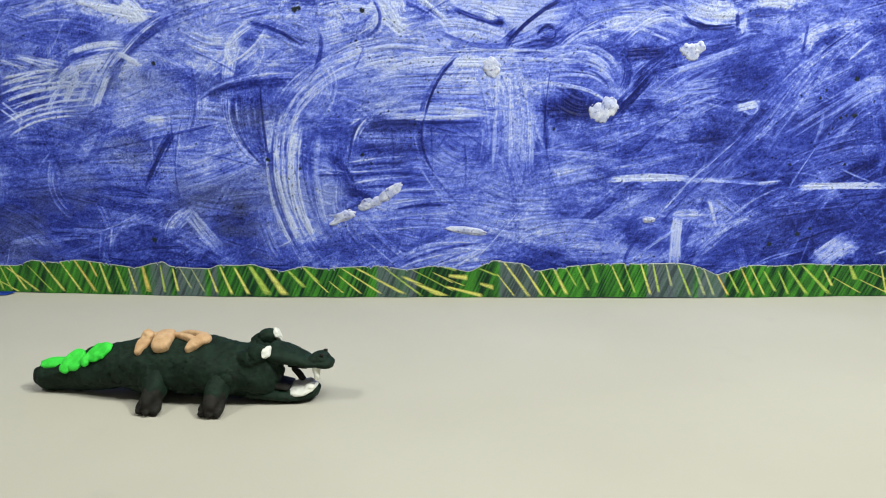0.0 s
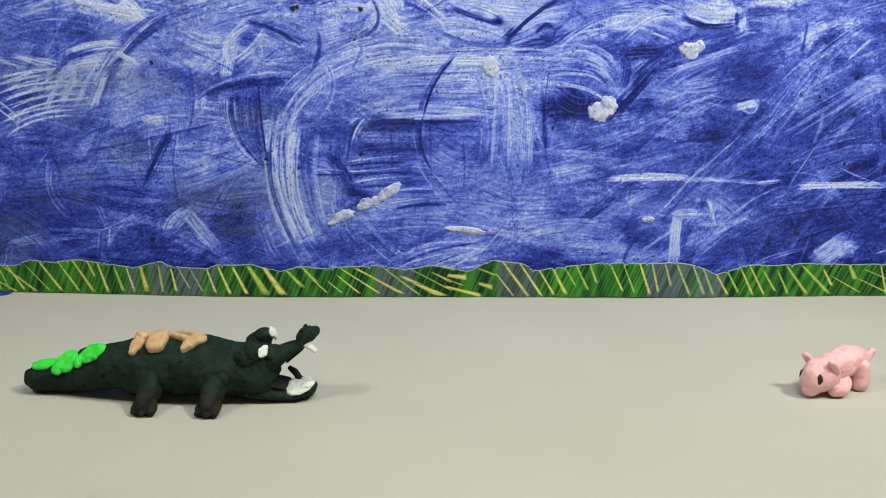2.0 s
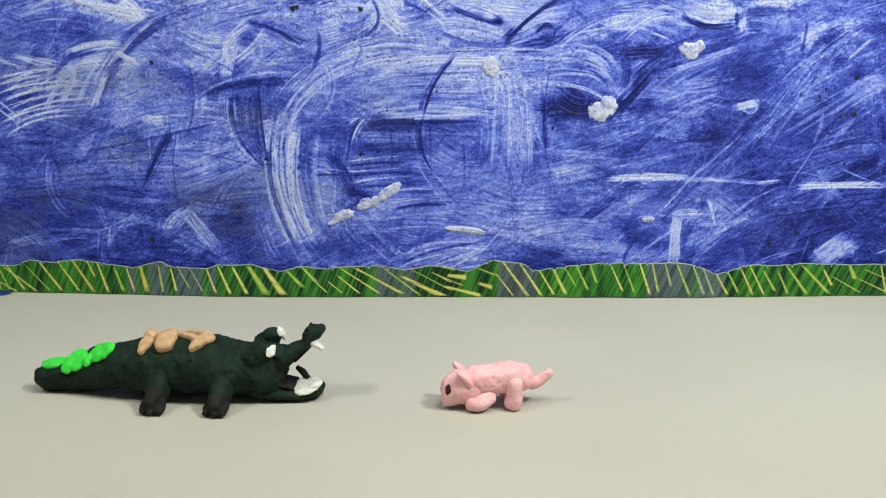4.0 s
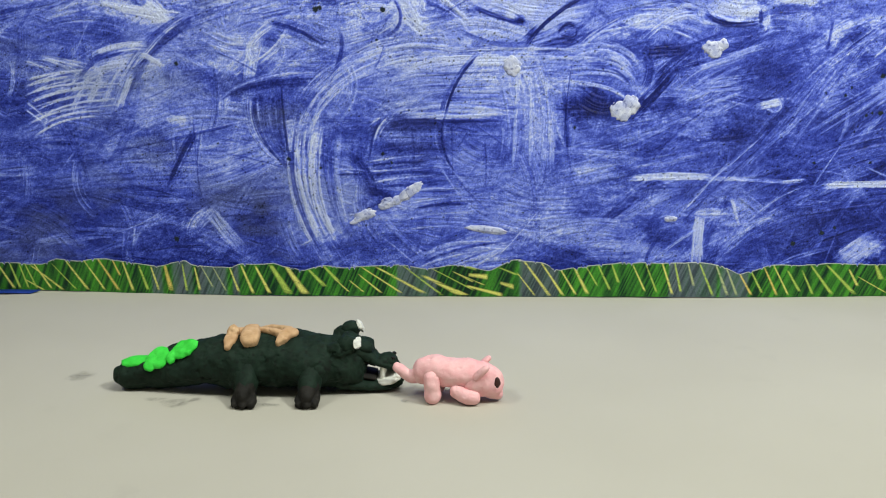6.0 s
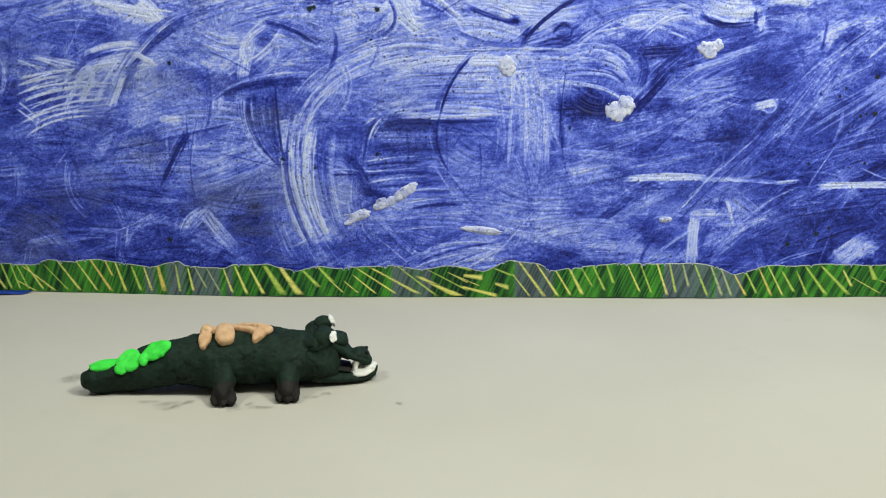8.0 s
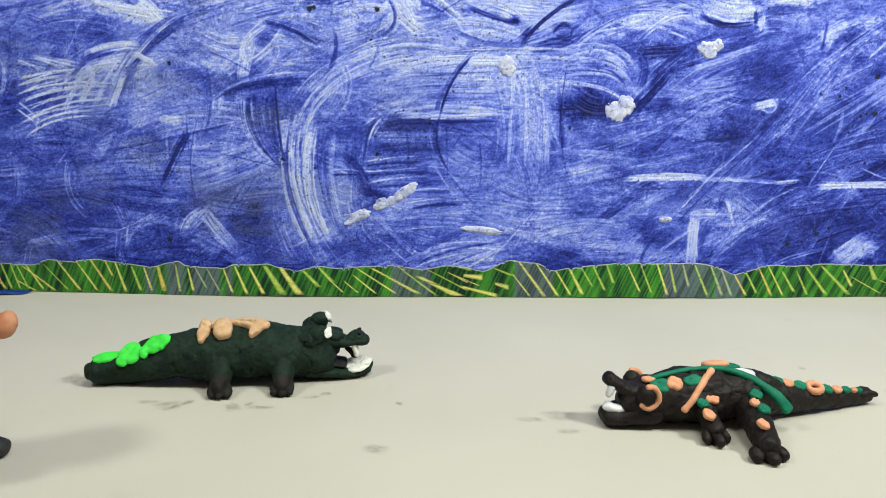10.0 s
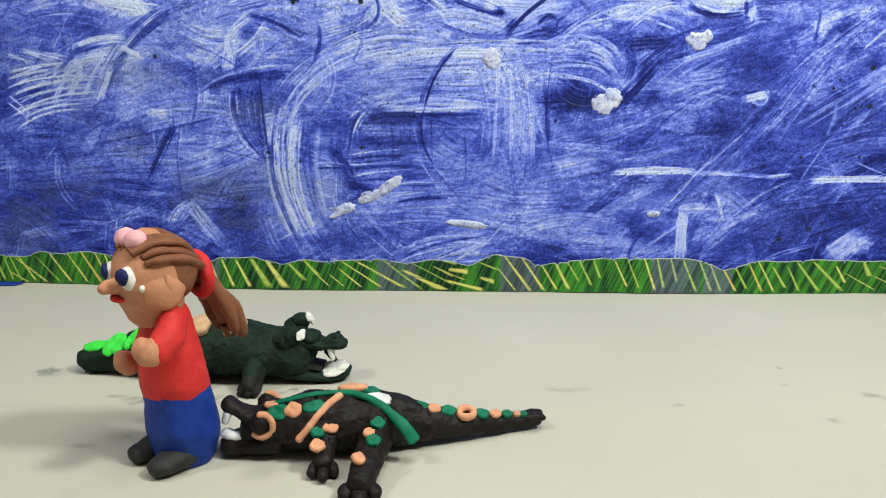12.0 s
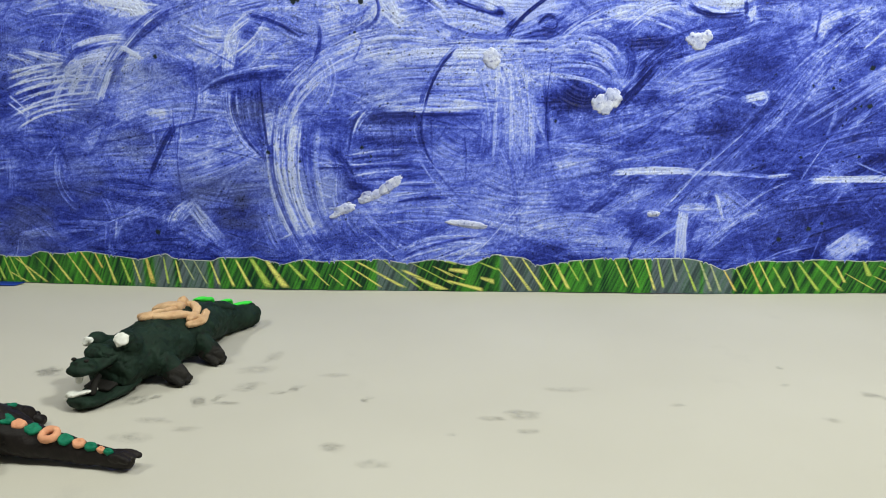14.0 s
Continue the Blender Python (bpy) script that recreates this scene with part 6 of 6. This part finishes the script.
def motions():
    """Everything that is pushed by hand from pose to pose."""
    walk(green_crocodile, [
        (0.00, pose(-0.1715, 0.4606, 0.0000, 0.0, 0.0, -5.2)),
        (0.30, pose(-0.1733, 0.4586, 0.0000, 0.0, 0.0, -4.0)),
        (1.00, pose(-0.1731, 0.4595, 0.0000, 0.0, 0.0, -3.4)),
        (3.20, pose(-0.1714, 0.4590, 0.0000, 0.0, 0.0, -3.4)),
        (5.30, pose(-0.1625, 0.4638, 0.0000, 0.0, 0.0, -5.9)),
        (5.50, pose(-0.1625, 0.4633, 0.0000, 0.0, 0.0, -5.6)),
        (5.60, pose(-0.1637, 0.4681, 0.0000, 0.0, 0.0, -2.7)),
        (5.70, pose(-0.1493, 0.4665, 0.0000, 0.0, 0.0, -0.8)),
        (5.90, pose(-0.1347, 0.4657, 0.0000, 0.0, 0.0, 1.1)),
        (6.00, pose(-0.1327, 0.4663, 0.0000, 0.0, 0.0, 1.4)),
        (6.10, pose(-0.1369, 0.4632, 0.0000, 0.0, 0.0, 1.4)),
        (6.50, pose(-0.1379, 0.4633, 0.0000, 0.0, 0.0, 5.1)),
        (6.60, pose(-0.1396, 0.4677, 0.0000, 0.0, 0.0, 5.7)),
        (6.80, pose(-0.1460, 0.4702, 0.0000, 0.0, 0.0, 7.3)),
        (7.50, pose(-0.1480, 0.4717, 0.0000, 0.0, 0.0, 8.3)),
        (8.20, pose(-0.1484, 0.4753, 0.0000, 0.0, 0.0, 9.4)),
        (10.30, pose(-0.1529, 0.4858, 0.0000, 0.0, 0.0, 5.4)),
        (10.40, pose(-0.1501, 0.4853, 0.0000, 0.0, 0.0, -0.5)),
        (11.30, pose(-0.1508, 0.4838, 0.0000, 0.0, 0.0, -2.0)),
        (11.50, pose(-0.1522, 0.4903, 0.0000, 0.0, 0.0, -3.3)),
        (11.85, pose(-0.1513, 0.4908, 0.0000, 0.0, 0.0, -3.6)),
        (12.00, pose(-0.1452, 0.4831, 0.0000, 0.0, 0.0, -2.4)),
        (12.50, pose(-0.1443, 0.4847, 0.0000, 0.0, 0.0, -2.8)),
        (12.60, pose(-0.1523, 0.4974, 0.0000, 0.0, 0.0, -25.4)),
        (12.70, pose(-0.1534, 0.4988, 0.0000, 0.0, 0.0, -29.7)),
        (13.00, pose(-0.1535, 0.4979, 0.0000, 0.0, 0.0, -30.2)),
        (13.10, pose(-0.1634, 0.5107, 0.0000, 0.0, 0.0, -46.1)),
        (13.20, pose(-0.1636, 0.5117, 0.0000, 0.0, 0.0, -47.1)),
        (13.30, pose(-0.1730, 0.5140, 0.0000, 0.0, 0.0, -57.2)),
        (13.50, pose(-0.1716, 0.5160, 0.0000, 0.0, 0.0, -68.4)),
        (13.70, pose(-0.1755, 0.5170, 0.0000, 0.0, 0.0, -85.0)),
        (13.80, pose(-0.1815, 0.5110, 0.0000, 0.0, 0.0, -105.0)),
        (13.90, pose(-0.1838, 0.5092, 0.0000, 0.0, 0.0, -105.6)),
        (14.00, pose(-0.1845, 0.5083, 0.0000, 0.0, 0.0, -105.8)),
    ])
    walk(green_snout, [
        (0.00, pose(0.0735, 0.0000, 0.0262, 0.0, 4.0, 0.0)),
        (0.10, pose(0.0735, 0.0000, 0.0262, 0.0, -7.0, 0.0)),
        (0.20, pose(0.0735, 0.0000, 0.0262, 0.0, -14.0, 0.0)),
        (0.40, pose(0.0735, 0.0000, 0.0262, 0.0, -9.0, 0.0)),
        (0.50, pose(0.0735, 0.0000, 0.0262, 0.0, -13.0, 0.0)),
        (0.60, pose(0.0735, 0.0000, 0.0262, 0.0, 4.0, 0.0)),
        (1.30, pose(0.0735, 0.0000, 0.0262, 0.0, 4.0, 0.0)),
        (1.40, pose(0.0735, 0.0000, 0.0262, 0.0, -14.0, 0.0)),
        (1.50, pose(0.0735, 0.0000, 0.0262, 0.0, -14.0, 0.0)),
        (1.60, pose(0.0735, 0.0000, 0.0262, 0.0, -25.0, 0.0)),
        (1.80, pose(0.0735, 0.0000, 0.0262, 0.0, -39.0, 0.0)),
        (2.10, pose(0.0735, 0.0000, 0.0262, 0.0, -42.0, 0.0)),
        (2.20, pose(0.0735, 0.0000, 0.0262, 0.0, -2.0, 0.0)),
        (2.40, pose(0.0735, 0.0000, 0.0262, 0.0, 16.0, 0.0)),
        (2.60, pose(0.0735, 0.0000, 0.0262, 0.0, 13.0, 0.0)),
        (2.80, pose(0.0735, 0.0000, 0.0262, 0.0, -11.0, 0.0)),
        (3.00, pose(0.0735, 0.0000, 0.0262, 0.0, -23.0, 0.0)),
        (3.20, pose(0.0735, 0.0000, 0.0262, 0.0, -47.0, 0.0)),
        (5.30, pose(0.0735, 0.0000, 0.0262, 0.0, -32.0, 0.0)),
        (5.40, pose(0.0735, 0.0000, 0.0262, 0.0, 14.0, 0.0)),
        (5.50, pose(0.0735, 0.0000, 0.0262, 0.0, 14.0, 0.0)),
        (5.60, pose(0.0630, 0.0000, 0.0244, 0.0, 20.0, 0.0)),
        (5.80, pose(0.0630, 0.0000, 0.0244, 0.0, 16.0, 0.0)),
        (6.00, pose(0.0630, 0.0000, 0.0244, 0.0, 22.0, 0.0)),
        (6.20, pose(0.0630, 0.0000, 0.0244, 0.0, -16.0, 0.0)),
        (6.50, pose(0.0630, 0.0000, 0.0244, 0.0, -21.0, 0.0)),
        (6.80, pose(0.0630, 0.0000, 0.0244, 0.0, -22.5, 0.0)),
        (6.90, pose(0.0630, 0.0000, 0.0244, 0.0, 24.0, 0.0)),
        (7.20, pose(0.0630, 0.0000, 0.0244, 0.0, 24.0, 0.0)),
        (7.30, pose(0.0630, 0.0000, 0.0244, 0.0, -4.0, 0.0)),
        (7.40, pose(0.0630, 0.0000, 0.0244, 0.0, -14.0, 0.0)),
        (7.50, pose(0.0630, 0.0000, 0.0244, 0.0, -14.0, 0.0)),
        (7.70, pose(0.0630, 0.0000, 0.0244, 0.0, 26.0, 0.0)),
        (8.00, pose(0.0630, 0.0000, 0.0244, 0.0, 26.0, 0.0)),
        (8.10, pose(0.0630, 0.0000, 0.0244, 0.0, -10.0, 0.0)),
        (8.20, pose(0.0630, 0.0000, 0.0244, 0.0, -12.0, 0.0)),
        (10.30, pose(0.0620, 0.0000, 0.0245, 0.0, 0.0, 0.0)),
        (11.00, pose(0.0620, 0.0000, 0.0245, 0.0, -1.0, 0.0)),
        (12.50, pose(0.0620, 0.0000, 0.0245, 0.0, -1.0, 0.0)),
        (14.00, pose(0.0620, 0.0000, 0.0245, 0.0, -1.0, 0.0)),
    ])
    walk(pink_pig, [
        (0.00, pose(0.3868, 0.4793, 0.0000, 0.0, 0.0, 180.0)),
        (1.00, pose(0.3411, 0.4793, 0.0000, 0.0, 0.0, 182.0)),
        (1.20, pose(0.3131, 0.4760, 0.0000, 0.0, 0.0, 190.0)),
        (1.30, pose(0.3131, 0.4760, 0.0000, 0.0, 0.0, 190.0)),
        (1.40, pose(0.3016, 0.4720, 0.0000, 0.0, 0.0, 185.0)),
        (1.50, pose(0.3016, 0.4720, 0.0000, 0.0, 0.0, 185.0)),
        (1.60, pose(0.2885, 0.4661, 0.0000, 0.0, 0.0, 200.0)),
        (1.70, pose(0.2743, 0.4585, 0.0000, 0.0, 0.0, 180.0)),
        (1.80, pose(0.2743, 0.4585, 0.0000, 0.0, 0.0, 180.0)),
        (1.90, pose(0.2567, 0.4662, 0.0000, 0.0, 0.0, 210.0)),
        (2.05, pose(0.2567, 0.4662, 0.0000, 0.0, 0.0, 210.0)),
        (2.20, pose(0.2138, 0.4511, 0.0000, 0.0, 0.0, 208.0)),
        (2.30, pose(0.2138, 0.4511, 0.0000, 0.0, 0.0, 208.0)),
        (2.40, pose(0.1926, 0.4386, 0.0000, 0.0, 0.0, 168.0)),
        (2.50, pose(0.1926, 0.4386, 0.0000, 0.0, 0.0, 168.0)),
        (2.60, pose(0.1727, 0.4369, 0.0000, 0.0, 0.0, 168.0)),
        (2.70, pose(0.1578, 0.4512, 0.0000, 0.0, 0.0, 206.0)),
        (2.80, pose(0.1578, 0.4512, 0.0000, 0.0, 0.0, 206.0)),
        (2.90, pose(0.1345, 0.4327, 0.0000, 0.0, 0.0, 170.0)),
        (3.00, pose(0.1345, 0.4327, 0.0000, 0.0, 0.0, 170.0)),
        (3.10, pose(0.1089, 0.4370, 0.0000, 0.0, 0.0, 188.0)),
        (3.20, pose(0.0932, 0.4370, 0.0000, 0.0, 0.0, 186.0)),
        (5.00, pose(-0.0292, 0.4459, 0.0000, 0.0, 0.0, 200.0)),
        (5.30, pose(-0.0388, 0.4459, 0.0000, 0.0, 0.0, 268.0)),
        (5.40, pose(-0.0262, 0.4423, 0.0000, 0.0, 0.0, 352.0)),
        (5.50, pose(-0.0248, 0.4423, 0.0000, 0.0, 0.0, 354.0)),
        (5.60, pose(-0.0189, 0.4541, 0.0000, 0.0, 0.0, 4.0)),
        (5.70, pose(-0.0112, 0.4452, 0.0000, 0.0, 0.0, 355.0)),
        (5.80, pose(-0.0084, 0.4462, 0.0000, 0.0, 0.0, 355.0)),
        (5.90, pose(-0.0066, 0.4489, 0.0000, 0.0, 0.0, 354.0)),
        (6.00, pose(-0.0062, 0.4489, 0.0000, 0.0, 0.0, 354.0)),
        (6.10, pose(-0.0258, 0.4542, 0.0000, 0.0, 0.0, 350.0)),
        (6.20, pose(-0.0432, 0.4670, 0.0020, 0.0, 6.0, 350.3)),
        (6.30, pose(-0.0446, 0.4685, 0.0020, 0.0, 6.0, 351.2)),
        (6.40, pose(-0.0499, 0.4696, 0.0050, 0.0, -4.0, 342.1)),
        (6.50, pose(-0.0552, 0.4706, 0.0050, 0.0, -2.0, 337.1)),
        (6.60, pose(-0.0640, 0.4753, 0.0060, 0.0, -2.0, 333.7)),
        (6.70, pose(-0.0772, 0.4764, 0.0080, 0.0, 0.0, 328.5)),
        (6.80, pose(-0.0845, 0.4781, 0.0080, 0.0, 0.0, 329.3)),
        (6.90, pose(-0.1443, 0.4707, 0.0050, 0.0, 0.0, 367.5)),
        (7.50, pose(-0.1460, 0.4720, 0.0050, 0.0, 0.0, 368.3)),
        (8.20, pose(-0.1464, 0.4756, 0.0050, 0.0, 0.0, 369.4)),
        (10.30, pose(-0.1509, 0.4860, 0.0050, 0.0, 0.0, 365.4)),
        (10.40, pose(-0.1481, 0.4853, 0.0050, 0.0, 0.0, 359.5)),
        (11.30, pose(-0.1488, 0.4838, 0.0050, 0.0, 0.0, 358.0)),
        (11.50, pose(-0.1502, 0.4901, 0.0050, 0.0, 0.0, 356.7)),
        (11.85, pose(-0.1493, 0.4906, 0.0050, 0.0, 0.0, 356.4)),
        (12.00, pose(-0.1432, 0.4830, 0.0050, 0.0, 0.0, 357.6)),
        (12.50, pose(-0.1423, 0.4846, 0.0050, 0.0, 0.0, 357.2)),
        (12.60, pose(-0.1505, 0.4966, 0.0050, 0.0, 0.0, 334.6)),
        (12.70, pose(-0.1516, 0.4978, 0.0050, 0.0, 0.0, 330.3)),
        (13.00, pose(-0.1518, 0.4969, 0.0050, 0.0, 0.0, 329.8)),
        (13.10, pose(-0.1621, 0.5092, 0.0050, 0.0, 0.0, 313.9)),
        (13.20, pose(-0.1622, 0.5102, 0.0050, 0.0, 0.0, 312.9)),
        (13.30, pose(-0.1719, 0.5123, 0.0050, 0.0, 0.0, 302.8)),
        (13.50, pose(-0.1708, 0.5141, 0.0050, 0.0, 0.0, 291.6)),
        (13.70, pose(-0.1753, 0.5150, 0.0050, 0.0, 0.0, 275.0)),
        (13.80, pose(-0.1821, 0.5090, 0.0050, 0.0, 0.0, 255.0)),
        (13.90, pose(-0.1844, 0.5072, 0.0050, 0.0, 0.0, 254.4)),
        (14.00, pose(-0.1850, 0.5064, 0.0050, 0.0, 0.0, 254.2)),
    ])
    walk(clay_doll, [
        (0.00, pose(-0.9897, 0.3598, 0.0000, 0.0, 0.0, 0.0)),
        (8.30, pose(-1.0050, 0.3500, 0.0000, 0.0, 0.0, 0.0)),
        (9.20, pose(-0.3617, 0.3567, 0.0000, 0.0, 0.0, 0.0)),
        (10.00, pose(-0.2658, 0.3589, 0.0000, 0.0, 0.0, 5.0)),
        (10.30, pose(-0.2342, 0.3629, 0.0000, 0.0, 0.0, 12.0)),
        (10.50, pose(-0.1966, 0.3612, 0.0000, 0.0, 0.0, 18.0)),
        (10.60, pose(-0.1731, 0.3587, 0.0000, 0.0, 0.0, -8.0)),
        (10.70, pose(-0.1531, 0.3587, 0.0000, 0.0, 0.0, -14.0)),
        (10.80, pose(-0.1531, 0.3587, 0.0000, 0.0, 0.0, -12.0)),
        (11.00, pose(-0.1413, 0.3598, 0.0000, 0.0, 0.0, -6.0)),
        (11.10, pose(-0.1404, 0.3598, 0.0000, 0.0, 0.0, -8.0)),
        (11.30, pose(-0.1419, 0.3598, 0.0000, 0.0, 0.0, -10.0)),
        (11.50, pose(-0.1417, 0.3686, 0.0000, 0.0, 0.0, 20.0)),
        (11.60, pose(-0.1440, 0.3698, 0.0000, 0.0, 0.0, 30.0)),
        (11.70, pose(-0.1399, 0.3734, 0.0000, 0.0, 0.0, 88.0)),
        (11.80, pose(-0.1530, 0.3772, 0.0000, 0.0, 0.0, 142.0)),
        (12.00, pose(-0.1228, 0.3702, 0.0000, 0.0, 0.0, 230.0)),
        (12.10, pose(-0.1554, 0.3710, 0.0000, 0.0, 0.0, 172.0)),
        (12.20, pose(-0.1563, 0.3710, 0.0000, 0.0, 0.0, 160.0)),
        (12.30, pose(-0.1747, 0.3754, 0.0000, 0.0, 0.0, 155.0)),
        (12.50, pose(-0.1784, 0.3810, 0.0000, 0.0, 0.0, 146.0)),
        (12.60, pose(-0.2057, 0.3883, 0.0000, 0.0, 0.0, 150.0)),
        (12.70, pose(-0.2173, 0.3942, 0.0000, 0.0, 0.0, 150.0)),
        (12.80, pose(-0.2359, 0.3986, 0.0000, 0.0, 0.0, 150.0)),
        (13.00, pose(-0.2480, 0.3996, 0.0000, 0.0, 0.0, 150.0)),
        (13.20, pose(-0.2618, 0.4036, 0.0000, 0.0, 0.0, 160.0)),
        (13.30, pose(-0.2934, 0.4024, 0.0000, 0.0, 0.0, 160.0)),
        (14.00, pose(-0.3802, 0.3992, 0.0000, 0.0, 0.0, 160.0)),
    ])
    walk(black_crocodile, [
        (0.00, pose(0.4255, 0.4091, 0.0000, 0.0, 0.0, 181.9)),
        (8.60, pose(0.4121, 0.4133, 0.0000, 0.0, 0.0, 182.1)),
        (9.40, pose(0.2667, 0.4160, 0.0000, 0.0, 0.0, 184.7)),
        (10.30, pose(0.1107, 0.4240, 0.0000, 0.0, 0.0, 187.1)),
        (10.50, pose(0.0910, 0.4174, 0.0000, 0.0, 0.0, 185.7)),
        (10.70, pose(0.0439, 0.4147, 0.0000, 0.0, 0.0, 194.0)),
        (10.80, pose(0.0440, 0.4133, 0.0000, 0.0, 0.0, 194.0)),
        (11.00, pose(0.0219, 0.4053, 0.0000, 0.0, 0.0, 191.5)),
        (11.10, pose(0.0038, 0.3958, 0.0000, 0.0, 0.0, 186.2)),
        (11.30, pose(0.0038, 0.3958, 0.0000, 0.0, 0.0, 186.2)),
        (11.50, pose(-0.0232, 0.3922, 0.0000, 0.0, 0.0, 180.7)),
        (11.70, pose(-0.0238, 0.3971, 0.0000, 0.0, 0.0, 187.9)),
        (11.80, pose(-0.0238, 0.3971, 0.0000, 0.0, 0.0, 187.9)),
        (12.00, pose(-0.0450, 0.3820, 0.0000, 0.0, 0.0, 187.5)),
        (12.10, pose(-0.0464, 0.3823, 0.0000, 0.0, 0.0, 187.2)),
        (12.20, pose(-0.0558, 0.3816, 0.0000, 0.0, 0.0, 185.7)),
        (12.30, pose(-0.0674, 0.3798, 0.0000, 0.0, 0.0, 183.1)),
        (12.50, pose(-0.0773, 0.3784, 0.0000, 0.0, 0.0, 182.8)),
        (12.60, pose(-0.0900, 0.3701, 0.0000, 0.0, 0.0, 174.6)),
        (12.70, pose(-0.1026, 0.3704, 0.0000, 0.0, 0.0, 175.3)),
        (12.80, pose(-0.1160, 0.3772, 0.0000, 0.0, 0.0, 182.4)),
        (12.90, pose(-0.1261, 0.3721, 0.0000, 0.0, 0.0, 175.4)),
        (13.00, pose(-0.1261, 0.3721, 0.0000, 0.0, 0.0, 175.4)),
        (13.10, pose(-0.1460, 0.3713, 0.0000, 0.0, 0.0, 187.4)),
        (13.20, pose(-0.1472, 0.3712, 0.0000, 0.0, 0.0, 187.4)),
        (13.30, pose(-0.1537, 0.3673, 0.0000, 0.0, 0.0, 180.4)),
        (13.40, pose(-0.1813, 0.3709, 0.0000, 0.0, 0.0, 184.8)),
        (13.50, pose(-0.1813, 0.3708, 0.0000, 0.0, 0.0, 184.7)),
        (13.60, pose(-0.2021, 0.3705, 0.0000, 0.0, 0.0, 181.5)),
        (13.70, pose(-0.2021, 0.3705, 0.0000, 0.0, 0.0, 181.5)),
        (13.80, pose(-0.2331, 0.3736, 0.0000, 0.0, 0.0, 185.6)),
        (13.90, pose(-0.2602, 0.3683, 0.0000, 0.0, 0.0, 178.4)),
        (14.00, pose(-0.2602, 0.3679, 0.0000, 0.0, 0.0, 178.1)),
    ])
    bends = (
        (0.00, -0.9, 2.0), (8.60, -0.4, 2.3), (9.40, 2.6, 4.2), (10.30, 5.7, 6.2), (10.50, 4.4, 5.3), (10.70, 16.5, 35.4),
        (10.80, 16.8, 36.0), (11.00, 12.1, 27.7), (11.10, 5.1, 5.8), (11.30, 5.1, 5.8), (11.50, -4.0, -18.0), (11.70, 7.3, 7.2),
        (11.80, 7.3, 7.2), (12.00, 6.8, 6.9), (12.10, 6.4, 6.6), (12.20, 4.4, 5.4), (12.30, 0.6, 2.9), (12.50, 0.1, 2.6),
        (12.60, -20.1, -27.7), (12.70, -18.0, -24.1), (12.80, -0.9, 2.0), (12.90, -18.1, -24.3), (13.00, -18.1, -24.3), (13.10, 6.9, 6.9),
        (13.20, 6.8, 6.9), (13.30, -3.4, 0.4), (13.40, 3.2, 4.5), (13.50, 3.0, 4.5), (13.60, -1.2, 1.8), (13.70, -1.2, 1.8),
        (13.80, 5.0, 5.7), (13.90, -6.5, -1.6), (14.00, -7.0, -1.9))
    walk(black_tail, [(t, pose(-0.0360, 0, 0, 0, 0, root)) for t, root, end in bends])
    walk(black_tail_end, [(t, pose(-0.0360, 0, 0, 0, 0, root) @ pose(-0.0390, 0, 0, 0, 0, end)) for t, root, end in bends])
    walk(green_tail, [
        (0.00, pose(-0.0560, 0.0000, 0.0000, 0.0, 0.0, 0.0)),
        (0.30, pose(-0.0560, 0.0000, 0.0000, 0.0, 0.0, 6.0)),
        (1.00, pose(-0.0560, 0.0000, 0.0000, 0.0, 0.0, 0.0)),
        (5.30, pose(-0.0560, 0.0000, 0.0000, 0.0, 0.0, 0.0)),
        (7.50, pose(-0.0560, 0.0000, 0.0000, 0.0, 0.0, 0.0)),
        (12.50, pose(-0.0560, 0.0000, 0.0000, 0.0, 0.0, 0.0)),
        (13.00, pose(-0.0560, 0.0000, 0.0000, 0.0, 0.0, -8.0)),
        (13.30, pose(-0.0560, 0.0000, 0.0000, 0.0, 0.0, -26.0)),
        (13.60, pose(-0.0560, 0.0000, 0.0000, 0.0, 0.0, -34.0)),
        (13.80, pose(-0.0560, 0.0000, 0.0000, 0.0, 0.0, -16.0)),
        (14.00, pose(-0.0560, 0.0000, 0.0000, 0.0, 0.0, -14.0)),
    ])
    for smears, made in ((first_smears, 5.6), (later_smears, 9.2), (last_smears, 11.6)):
        walk(smears, [(0.0, pose(0, 0, -0.0008)), (made - 0.1, pose(0, 0, -0.0008)), (made + 0.1, pose(0, 0, 0.0003)), (14.0, pose(0, 0, 0.0003))])


motions()
